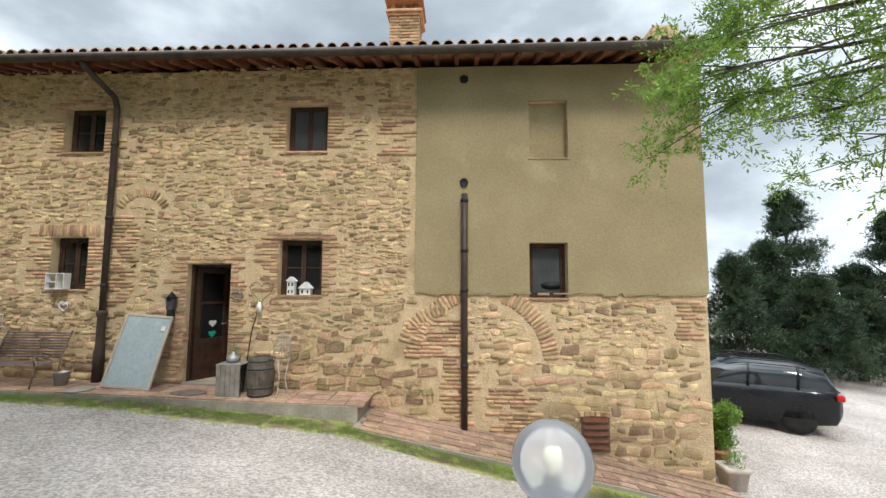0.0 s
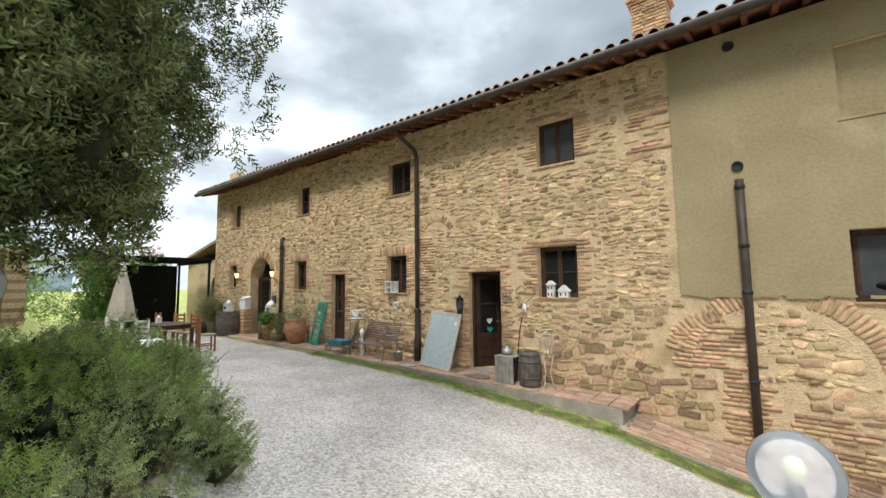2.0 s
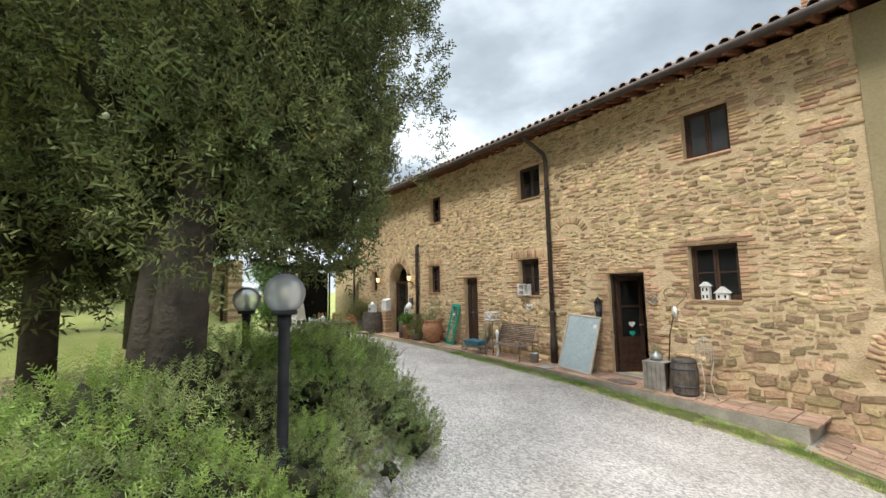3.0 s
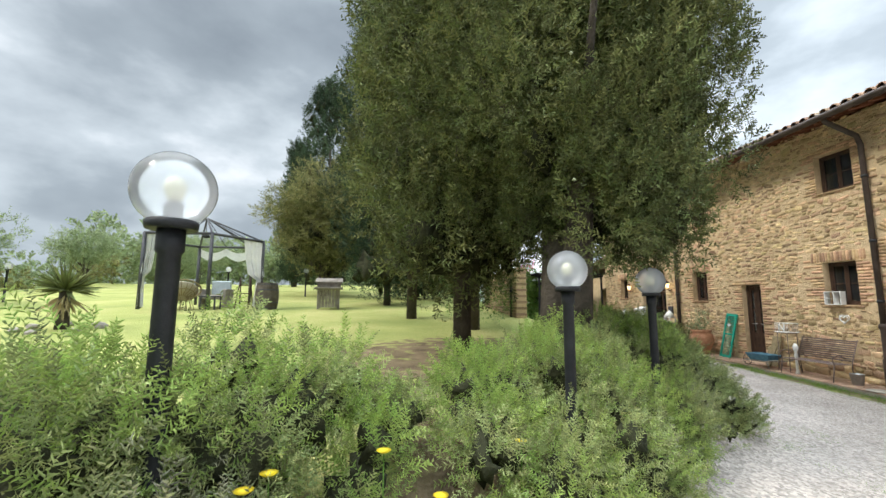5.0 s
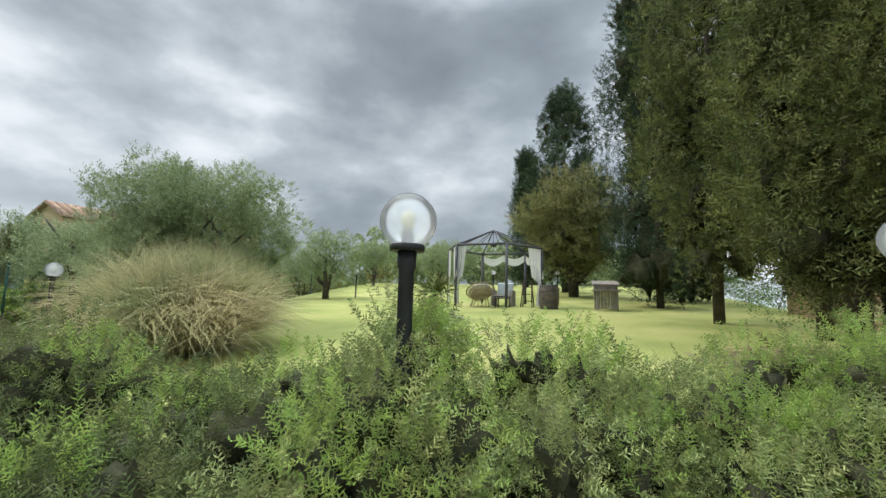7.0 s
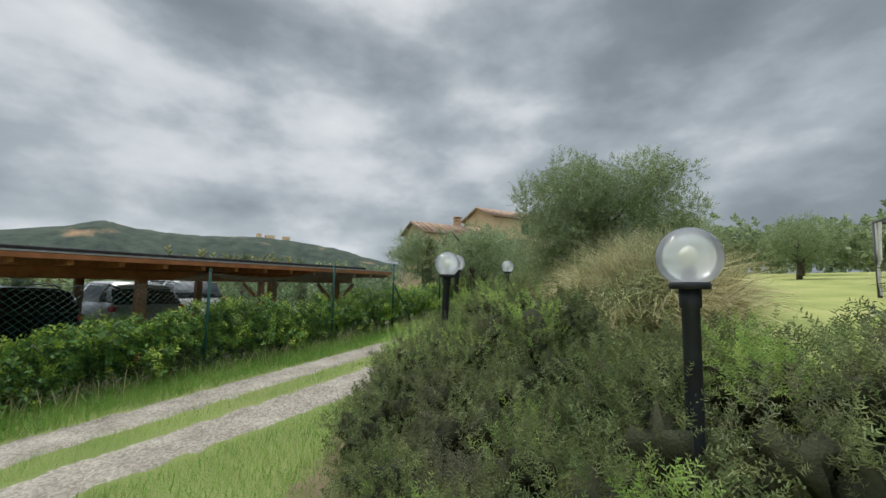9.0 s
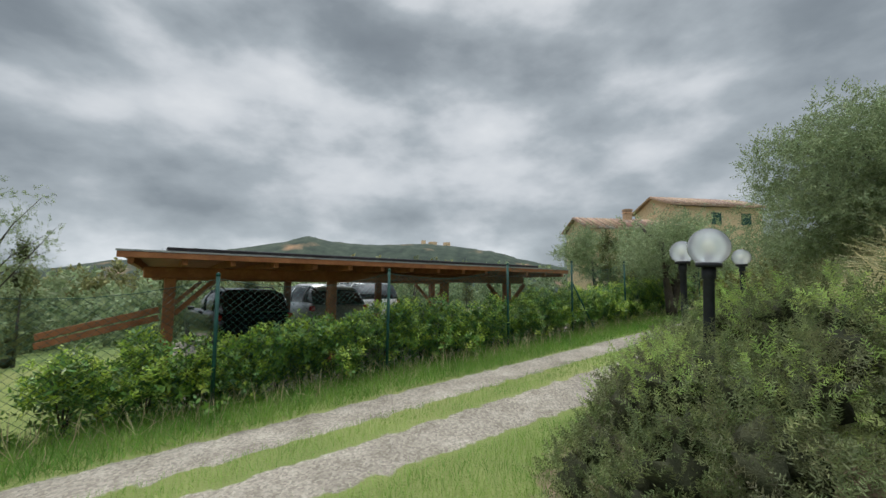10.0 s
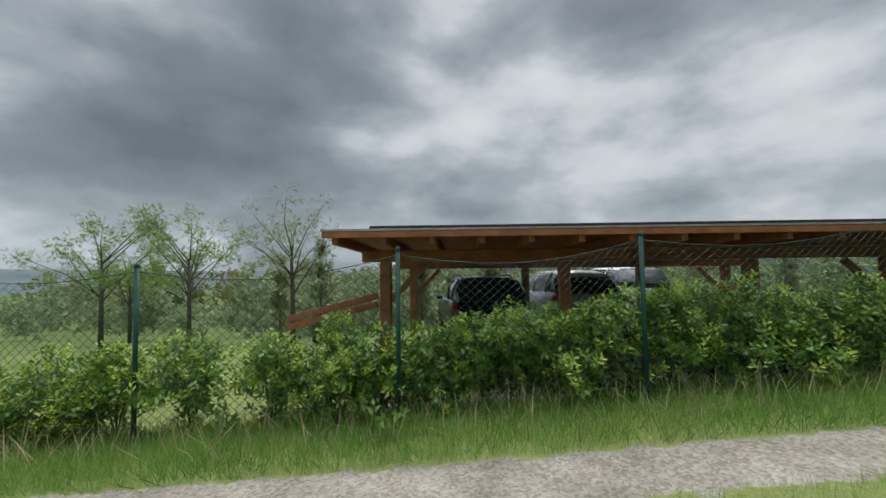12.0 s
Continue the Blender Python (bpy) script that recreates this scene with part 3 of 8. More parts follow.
# brick dressings: jambs, flat arches, the old wide arch
BR_V = np.array([(-.5, 0, -.5), (.5, 0, -.5), (.5, 0, .5), (-.5, 0, .5), (-.46, -1, -.43), (.46, -1, -.43), (.46, -1, .43), (-.46, -1, .43)])
BR_F = np.array([(4, 5, 6, 7), (0, 1, 5, 4), (1, 2, 6, 5), (2, 3, 7, 6), (3, 0, 4, 7)])
bricks = []                                           # x, z, length, height, turn


def brick_zone():
    rng = np.random.default_rng(5)
    for k, (a, b, c, d) in enumerate(OPEN[:11]):
        rows = int((d - c + 0.1) / 0.067)
        for i in range(rows):
            z = c + 0.033 + i * 0.067
            for edge, sgn in ((a, -1), (b, 1)):
                w = 0.26 if i % 2 else 0.13
                if k == 10 and z > 1.6:
                    continue
                if rng.uniform() < 0.06:
                    continue
                bricks.append((edge + sgn * (w / 2 + 0.004), z, w, 0.055, 0.0))
                if rng.uniform() < 0.35:
                    bricks.append((edge + sgn * (w + 0.10), z, 0.18, 0.055, 0.0))
        n = int((b - a + 0.5) / 0.066)
        if k in (4, 6, 9):
            for i in range(n):
                bricks.append((a - 0.25 + 0.033 + i * 0.066, d + 0.125, 0.055, 0.22, 0.0))
        else:
            for j in range(2):
                for i in range(int((b - a + 0.5) / 0.26)):
                    bricks.append((a - 0.2 + i * 0.26 + 0.1 * j, d + 0.04 + 0.067 * j, 0.25, 0.055, 0.0))
        for i in range(int((b - a + 0.2) / 0.13)):
            if k not in (0, 1):
                bricks.append((a - 0.05 + i * 0.13, c - 0.035, 0.12, 0.055, 0.0))
    for cx, cz, r, a0, a1, deep in ((5.40, 0.45, 1.08, 2, 178, 0.27), (-9.30, 2.2, 0.78, 0, 180, 0.24), (-0.95, 3.0, 0.42, 25, 155, 0.16), (4.75, 0.62, 0.62, 85, 168, 0.22)):
        n = int(math.radians(a1 - a0) * r / 0.068)
        for i in range(n):
            a = math.radians(a0 + (a1 - a0) * (i + 0.5) / n)
            bricks.append((cx + (r + deep / 2) * math.cos(a), cz + (r + deep / 2) * math.sin(a), deep, 0.058, a))
    for cx, z0, z1, w in ((4.55, 0.55, 1.25, 0.95), (4.95, -0.6, 0.6, 0.5), (9.0, 0.9, 1.62, 0.55), (-0.16, 0.05, 1.1, 0.5), (-1.35, 1.4, 3.1, 0.5), (3.75, 4.2, 5.3, 0.5), (5.9, -0.7, 0.1, 0.8)):
        for i in range(int((z1 - z0) / 0.068)):
            x = cx - w / 2 + rng.uniform(-0.06, 0.06)
            while x < cx + w / 2:
                ln = rng.choice((0.12, 0.25, 0.25))
                if rng.uniform() < 0.82:
                    bricks.append((x + ln / 2, z0 + i * 0.068, ln - 0.012, 0.055, 0.0))
                x += ln


brick_zone()
bricks = [b for b in bricks if not open_at(b[0], b[1], -0.005) and WX0 < b[0] - b[2] / 2 and b[0] + b[2] / 2 < WX1 and b[1] > gz(b[0], -0.1) - 0.05]
taken = {}
for b in bricks:
    hx, hz = (b[2] / 2, b[3] / 2) if abs(math.sin(b[4])) < 0.3 else (max(b[2], b[3]) / 2,) * 2
    for i in range(int((b[0] - hx) / 0.05) - 1, int((b[0] + hx) / 0.05) + 1):
        for j in range(int((b[1] - hz) / 0.05), int((b[1] + hz) / 0.05) + 1):
            taken[i, j] = True

# rubble stones in rough courses
stones = []


def rubble():
    rng = np.random.default_rng(8)
    z = -2.0
    while z < WTOP - 0.02:
        hgt = rng.uniform(0.05, 0.125) if z > 0.7 else rng.uniform(0.08, 0.20)
        x = WX0 + rng.uniform(0, 0.2)
        while x < WX1:
            w = hgt * rng.uniform(0.7, 2.3) + 0.025
            zc = z + hgt / 2 + rng.uniform(-0.03, 0.03) + 0.04 * math.sin(x * 1.3 + z)
            hh = hgt * rng.uniform(0.6, 1.15)
            xc = x + w / 2
            ok = zc - hh / 2 > gz(xc, -0.1) - 0.12 and xc + w / 2 < WX1 and rng.uniform() > 0.07
            if ok:
                for px in (-0.5, 0, 0.5):
                    for pz in (-0.45, 0, 0.45):
                        if open_at(xc + px * w, zc + pz * hh, 0.03) or taken.get((int((xc + px * w) / 0.05), int((zc + pz * hh) / 0.05))):
                            ok = False
            if ok:
                stones.append((xc, zc, w - 0.026, hh - 0.022, rng.uniform(-0.25, 0.25), rng.uniform(-0.008, 0.007) if z > 0.5 or xc > 5.9 else rng.uniform(0.0, 0.026)))
            elif rng.uniform() < 0.5:
                w *= 0.4
            x += w
        z += hgt


rubble()


def piece_mesh(rows, deep, rng, jitter, n_ring):
    """Joins flat-faced, uneven stones or bricks on the wall into arrays."""
    k = len(rows)
    ang = np.linspace(0, 2 * np.pi, n_ring, endpoint=False) + np.pi / n_ring
    ca, sa = np.cos(ang), np.sin(ang)
    sq = np.stack((np.sign(ca) * np.abs(ca) ** 0.35, np.sign(sa) * np.abs(sa) ** 0.35), 1) * 0.53
    out = []
    for scale, depth in ((1.0, 0.0), (0.97, 0.6), (0.82, 1.0)):
        j = rng.uniform(-jitter, jitter, (k, n_ring, 2)) if scale == 1.0 else 0
        base_j = j if scale == 1.0 else base_j
        p = (sq[None] + base_j) * scale
        q = p * rows[:, None, 2:4]
        c, s = np.cos(rows[:, 4])[:, None], np.sin(rows[:, 4])[:, None]
        xx = rows[:, 0:1] + q[:, :, 0] * c - q[:, :, 1] * s
        zz = rows[:, 1:2] + q[:, :, 0] * s + q[:, :, 1] * c
        yy = 0.014 - (rows[:, 5:6] + 0.014) * depth * np.ones_like(xx) + (rng.uniform(-0.004, 0.004, xx.shape) if depth == 1.0 else 0)
        out.append(np.stack((xx, yy, zz), 2))
    verts = np.concatenate(out, 1)
    ids = np.arange(n_ring)
    nx = (ids + 1) % n_ring
    quads = np.concatenate([np.stack((ids + a, nx + a, nx + a + n_ring, ids + a + n_ring), 1) for a in (0, n_ring)])
    top = 2 * n_ring
    half = n_ring // 2
    cap = np.array([(top + i, top + i + 1, top + n_ring - 2 - i, top + n_ring - 1 - i) for i in range(half - 1)])
    quads = np.concatenate((quads, cap))
    return verts, quads


st = np.array(stones)
near = (st[:, 0] > 1.9) & (st[:, 0] < 4.9) & (st[:, 1] < 1.55)
near_ids = np.where(near)[0][:300]
rest = np.setdiff1d(np.arange(len(st)), near_ids)
v, f = piece_mesh(st[rest], 0.03, np.random.default_rng(2), 0.17, 8)
fq = (f[None] + (np.arange(len(rest)) * v.shape[1])[:, None, None]).reshape(-1, 4)
tagged(mesh_np("stones", v.reshape(-1, 3), fq, STONE, wall_south), "uneven sandy rubble stones set in mortar", kind="stuff")
br = np.array([(*b, 0.012) for b in bricks])
br[:, 5] = np.random.default_rng(3).uniform(0.004, 0.016, len(br))
near_b = np.where((br[:, 0] > -0.5) & (br[:, 0] < 4.0) & (br[:, 1] < 2.9))[0][:280]
rest_b = np.setdiff1d(np.arange(len(br)), near_b)
v, f = piece_mesh(br[rest_b], 0.02, np.random.default_rng(6), 0.03, 8)
fq = (f[None] + (np.arange(len(rest_b)) * v.shape[1])[:, None, None]).reshape(-1, 4)
tagged(mesh_np("brickwork", v.reshape(-1, 3), fq, BRICK, wall_south), "worn orange-brown bricks round the openings", kind="stuff")

# ---- eaves and roof ----
EAVE_Y, EAVE_Z, SLOPE = -0.62, 5.74, 0.30
roof = thing("roof", WX0, EAVE_Y, EAVE_Z, "low-pitched terracotta tile roof with dark timber eaves", "roof", kind="structure")


def roof_part(name, bm, material, label=""):
    bmesh.ops.translate(bm, verts=bm.verts, vec=(-WX0, -EAVE_Y, -EAVE_Z))
    return part(name, bm, material, roof, label)


def roof_z(y):
    return EAVE_Z + 0.10 + (y - EAVE_Y) * SLOPE


RX0, RX1, RIDGE = WX0 - 0.4, WX1 + 0.35, 4.3
bm = bmesh.new()
for ya, yb in ((EAVE_Y, RIDGE), (RIDGE, 9.2)):
    za, zb = (roof_z(ya), roof_z(yb)) if yb == RIDGE else (roof_z(RIDGE), roof_z(RIDGE) - (yb - RIDGE) * SLOPE)
    vs = [bm.verts.new(p) for p in ((RX0, ya, za), (RX1, ya, za), (RX1, yb, zb), (RX0, yb, zb), (RX0, ya, za + 0.05), (RX1, ya, za + 0.05), (RX1, yb, zb + 0.05), (RX0, yb, zb + 0.05))]
    for q in ((3, 2, 1, 0), (4, 5, 6, 7), (0, 1, 5, 4), (1, 2, 6, 5), (2, 3, 7, 6), (3, 0, 4, 7)):
        bm.faces.new([vs[i] for i in q])
roof_part("deck", bm, TERRACOTTA, "terracotta boards seen under the eaves")
for i in range(62):
    x = RX0 + 0.2 + i * 0.365
    if x > RX1 - 0.1:
        break
    mm = Matrix.Translation((x, EAVE_Y + 0.06, roof_z(EAVE_Y + 0.06) - 0.075)) @ Matrix.Rotation(math.atan(SLOPE), 4, "X")
    roof_part("rafter", bbox(-0.045, 0, -0.06, 0.045, 0.95, 0.06, 0.012, mm), WOOD_RAFTER)
bm = bmesh.new()
polytube(bm, [(RX0 - 0.05, EAVE_Y - 0.06, EAVE_Z + 0.05), (RX1 + 0.05, EAVE_Y - 0.06, EAVE_Z + 0.05)], 0.075, 10)
roof_part("gutter", bm, PIPE, "dark brown half-round metal gutter")


def cover_tiles(y_from, courses, x0, x1):
    """Half-round cover tiles over pan tiles, in courses up the slope."""
    n = 6
    vs, fs = [], []
    rng = np.random.default_rng(9)
    for c in range(courses):
        ya = y_from + c * 0.36
        for x in np.arange(x0, x1, 0.225):
            za, zb = roof_z(ya) + 0.06, roof_z(ya + 0.42) + 0.045
            jx = rng.uniform(-0.012, 0.012)
            k = len(vs)
            for yy, zz, r in ((ya, za, 0.088), (ya + 0.42, zb, 0.070)):
                for j in range(n + 1):
                    a = math.pi * j / n
                    vs.append((x + jx + r * math.cos(a), yy, zz + r * math.sin(a)))
                for j in range(n + 1):
                    a = math.pi * j / n
                    vs.append((x + jx + (r - 0.016) * math.cos(a), yy, zz + (r - 0.016) * math.sin(a)))
            m = n + 1
            for j in range(n):
                fs.append((k + j, k + j + 1, k + 2 * m + j + 1, k + 2 * m + j))
                fs.append((k + j, k + m + j, k + m + j + 1, k + j + 1))
    return np.array(vs), np.array(fs)


v, f = cover_tiles(EAVE_Y - 0.05, 12, RX0 + 0.1, RX1)
v = v - np.array((WX0, EAVE_Y, EAVE_Z))
tagged(mesh_np("tiles", v, f, TILE, roof), "half-round terracotta cover tiles, weathered and lichened", kind="stuff")

# chimney
ch = thing("chimney", 3.85, 1.0, 6.15, "brick chimney stack with a hooded brick cap", "chimney")
part("core", bbox(-0.285, -0.285, 0, 0.285, 0.285, 1.22), MORTAR, ch)
CB = BR_V * np.array((0.24, 0.03, 0.055))
for sx in range(2):
    for row in range(17):
        off = 0.06 if row % 2 else -0.06
        for i, x in enumerate((-0.20, 0.06, 0.30) if row % 2 else (-0.26, 0.0, 0.24)):
            ln = 0.24
            a, b_ = max(-0.305, x - 0.115), min(0.305, x + 0.115)
            if b_ - a < 0.05:
                continue
            bmq = bbox(a, -0.31, 0.05 + row * 0.069, b_, -0.284, 0.05 + row * 0.069 + 0.055, 0.006)
            if sx:
                bmesh.ops.rotate(bmq, verts=bmq.verts, cent=(0, 0, 0), matrix=Matrix.Rotation(math.pi / 2, 3, "Z"))
            part("brick", bmq, BRICK_PIECE, ch)
for zz, w in ((1.22, 0.34), (1.28, 0.38)):
    part("cornice", bbox(-w, -w, zz, w, w, zz + 0.055, 0.008), BRICK_PIECE, ch)
for x, y in ((-0.28, -0.28), (0.2, -0.28), (-0.28, 0.2), (0.2, 0.2), (-0.04, -0.28), (-0.04, 0.2)):
    part("pier", bbox(x, y, 1.335, x + 0.08, y + 0.08, 1.50), BRICK_PIECE, ch)
part("cap_slab", bbox(-0.40, -0.40, 1.50, 0.40, 0.40, 1.56, 0.01), TERRACOTTA, ch)
bm = bmesh.new()
polytube(bm, [(-0.3, 0, 1.57), (0.3, 0, 1.57)], 0.09, 10)
part("cap_tile", bm, TILE, ch)


# the stones and bricks that the path passes nearest, each by itself
def single_pieces(rows, name, material, seed, jitter):
    rng = np.random.default_rng(seed)
    shapes = []
    for i in range(8):
        v, f = piece_mesh(np.array([(0, 0, 1, 1, 0, 1.0)]), 1, rng, jitter, 8)
        vv = v.reshape(-1, 3)
        vv[:, 1] = np.where(vv[:, 1] > 0.01, 0.014, np.where(vv[:, 1] > -0.8, -0.6, -1.0))
        me = bpy.data.meshes.new(name)
        me.from_pydata([tuple(p) for p in vv], [], [tuple(int(k) for k in q) for q in f])
        me.materials.append(material)
        shapes.append(me)
    for i, (x, z, w, h, turn, deep) in enumerate(rows):
        o = new(name, shapes[i % 8])
        o.parent = wall_south
        o.matrix_world = Matrix.Translation((x, 0.011, z)) @ Matrix.Rotation(-turn, 4, "Y") @ Matrix.Diagonal((w, deep + 0.013, h, 1))


def wall_pieces():
    single_pieces(st[near_ids], "stone", STONE_PIECE, 12, 0.12)
    single_pieces(br[near_b], "brick", BRICK_PIECE, 13, 0.03)


# ---- garden lamps ----
def garden_lamp(x, y, collar, label, lean=0.0):
    z = min(gz(x, y), collar - 0.7)
    t = thing("garden_lamp", x, y, z, label, "lamp", "globe lamps along the hedge")
    t.matrix_world = pose(x, y, z, lean, lean * 0.6, 0)
    h = collar - z
    bm = bmesh.new()
    lathe(bm, [(0.055, 0), (0.055, 0.02), (0.034, 0.03), (0.034, h - 0.10), (0.042, h - 0.09), (0.042, h - 0.02)], 14)
    part("post", bm, IRON, t)
    bm = bmesh.new()
    lathe(bm, [(0.075, h - 0.02), (0.078, h), (0.07, h + 0.012), (0.02, h + 0.012)], 20)
    part("collar", bm, IRON, t)
    bm = bmesh.new()
    lathe(bm, [(0.028, h + 0.012), (0.028, h + 0.06), (0.022, h + 0.07)], 12)
    part("socket", bm, IRON_GREY, t)
    bm = bmesh.new()
    lathe(bm, [(0.016, h + 0.07), (0.03, h + 0.10), (0.034, h + 0.125), (0.024, h + 0.15), (0.001, h + 0.16)], 12)
    part("bulb", bm, CREAM_GLASS, t, "cream bulb inside the globe")
    bm = bmesh.new()
    r = 0.125
    prof = [(r * math.sin(a), h + 0.112 - r * math.cos(a)) for a in np.linspace(math.asin(0.066 / r), math.pi - 0.001, 18)]
    lathe(bm, prof, 28)
    g = part("globe", bm, GLOBE, t, "clear hazy plastic globe")
    g.visible_shadow = False
    return t


CREAM_GLASS = mat("cream_bulb", (0.62, 0.58, 0.42), (0.70, 0.66, 0.50), 9, 0.4, 0)
LAMP = "clear globe lamp on a black post"
garden_lamp(5.33, -5.98, 1.15, "garden lamp with a clear globe beside the gravel yard")
garden_lamp(0.85, -7.5, 1.72, LAMP + " near the patio")
garden_lamp(2.55, -7.60, 1.78, LAMP + " in the rosemary hedge")
garden_lamp(3.55, -8.78, 1.79, LAMP + " in the rosemary hedge")
garden_lamp(4.64, -10.55, 1.95, LAMP + " at the lawn's edge")
garden_lamp(5.77, -12.72, 1.93, LAMP + " at the lawn's edge")
garden_lamp(7.09, -15.0, 1.59, LAMP + " before the pampas grass")
garden_lamp(6.76, -17.6, 1.68, LAMP + " beside the track", -2.0)
garden_lamp(5.56, -19.24, 1.81, LAMP + " beside the track")
garden_lamp(3.55, -20.52, 1.88, LAMP + " beside the track")
for x, y in ((-9.6, -23.6), (-14.6, -14.6), (-13.0, -17.6), (-11.5, -28.0)):
    garden_lamp(x, y, gz(x, y) + 1.15, LAMP + " far out on the lawn")

# ---- fence ----
fence = thing("wire_fence", FX, FY, gz(FX, FY), "green metal posts with sagging chain-link mesh", "fence")
POSTS = ((-7.6, 1.60), (-5.1, 1.60), (-2.58, 1.50), (0.0, 1.65), (2.5, 1.79), (5.35, 2.0), (7.55, 2.15), (10.0, 2.25), (12.5, 2.35), (15, 2.45))
tops = []
for i, (u, top) in enumerate(POSTS):
    v_ = 0.0
    x, y = FX + EX * u, FY + EY * u
    z = gz(x, y)
    lean = 0.05 if i == 2 else (0.015 if i % 2 else -0.01)
    bm = bmesh.new()
    tube(bm, (x - FX, y - FY, z - 0.1 - fence.location.z), (x - FX - EX * lean, y - FY - EY * lean, top - fence.location.z), 0.024, 0.024, 10)
    lathe(bm, [(0.028, -0.02), (0.028, 0.01), (0.001, 0.03)], 10, x - FX - EX * lean, y - FY - EY * lean, top - fence.location.z)
    part("post", bm, GREEN_METAL, fence)
    tops.append((x - FX - EX * lean, y - FY - EY * lean, top - fence.location.z, z - fence.location.z))
for i in (6,):
    bm = bmesh.new()
    a = tops[i]
    tube(bm, (a[0], a[1], a[2] - 0.5), (a[0] + EX * 1.0, a[1] + EY * 1.0, a[3]), 0.018, 0.018, 8)
    part("brace", bm, GREEN_METAL, fence)
for i, (a, b) in enumerate(zip(tops, tops[1:])):
    n = 26
    wide = math.hypot(b[0] - a[0], b[1] - a[1])

    def net(k, hh):
        sag = 0.16 * math.sin(math.pi * k) * hh
        return Vector((a[0] + (b[0] - a[0]) * k, a[1] + (b[1] - a[1]) * k, (a[3] + (b[3] - a[3]) * k) * (1 - hh) + (a[2] - 0.06 + (b[2] - a[2]) * k) * hh - sag))
    bm = bmesh.new()
    rows = 18
    for s in (1, -1):
        for j in range(-rows, n + rows):
            pts = []
            for q in range(rows + 1):
                k = (j + s * q) / n
                if 0 <= k <= 1:
                    pts.append((k, q / rows))
            if len(pts) > 2:
                polytube(bm, [net(*pts[0]), net(*pts[len(pts) // 2]), net(*pts[-1])], 0.0022, 3)
    polytube(bm, [net(k / 6, 1.0) for k in range(7)], 0.004, 4)
    part("mesh_panel", bm, GREEN_METAL, fence)

# ---- carport ----
CA = Vector((12.40, -21.25, 0))                        # front corner of the roof, and the direction along it
CB = Vector((4.10, -25.15, 0))
ce = (CB - CA).normalized()
cn = Vector((ce.y, -ce.x, 0))
if cn.y > 0:
    cn = -cn
base_z = gz(*(CA + cn * 1.2).xy) - 0.25
cp = new("carport")
cp.matrix_world = Matrix.Translation((CA.x, CA.y, base_z)) @ Matrix(((ce.x, cn.x, 0), (ce.y, cn.y, 0), (0, 0, 1))).to_4x4()
tagged(cp, "long brown timber carport with a flat felt roof", "carport")
CL, CW, CT = (CB - CA).length, 5.6, 1.98 - base_z
part("roof_deck", bbox(0, 0, CT - 0.05, CL, CW, CT, 0, None), WOOD_RED, cp)
part("roof_felt", bbox(0.55, 0.25, CT + 0.0, CL - 0.8, CW - 0.1, CT + 0.09, 0.01), IRON, cp, "dark green-black roofing felt")
part("roof_edge", bbox(-0.02, -0.03, CT - 0.012, CL + 0.02, 0.02, CT + 0.015), GALV, cp, "pale metal drip edge")
part("fascia", bbox(-0.005, -0.025, CT - 0.10, CL, 0.0, CT - 0.014, 0.006), WOOD_RED, cp)
for j, yy in enumerate((1.15, CW - 0.7)):
    part("beam", bbox(0.25, yy - 0.07, CT - 0.36, CL - 0.5, yy + 0.07, CT - 0.18, 0.015), WOOD_RED, cp)
    for i, xx in enumerate((0.62, 3.35, 6.1, 8.1)):
        post = part("post", bbox(xx - 0.085, yy - 0.085, 0, xx + 0.085, yy + 0.085, CT - 0.36, 0.012), WOOD_RED, cp)
        for sgn in ((1,) if i == 0 else (-1, 1)):
            if i in (0, 3):
                mm = Matrix.Translation((xx + sgn * 0.08, yy, CT - 0.95)) @ Matrix.Rotation(sgn * math.radians(45), 4, "Y")
                part("brace", bbox(-0.045, -0.04, 0, 0.045, 0.04, 0.8, 0.008, mm), WOOD_RED, cp)
for i in range(15):
    xx = 0.15 + i * (CL - 0.3) / 14
    part("joist", bbox(xx - 0.04, 0.04, CT - 0.18, xx + 0.04, CW - 0.06, CT - 0.05, 0.01), WOOD_RED, cp)
for i in range(2):
    mm = Matrix.Translation((-0.95, 1.2, CT - 1.42 + i * 0.13)) @ Matrix.Rotation(math.radians(-14), 4, "Y")
    part("side_board", bbox(0, -0.02, 0, 1.5, 0.02, 0.10, 0.005, mm), WOOD_RED, cp)


# ---- cars ----
def loft(bm, rows):
    """A hull through cross sections of equal length."""
    rings = [[bm.verts.new(p) for p in r] for r in rows]
    n = len(rows[0])
    for a, b in zip(rings, rings[1:]):
        for k in range(n - 1):
            bm.faces.new((a[k], a[k + 1], b[k + 1], b[k])).smooth = True
    bm.faces.new(rings[0][::-1])
    bm.faces.new(rings[-1])
    return bm


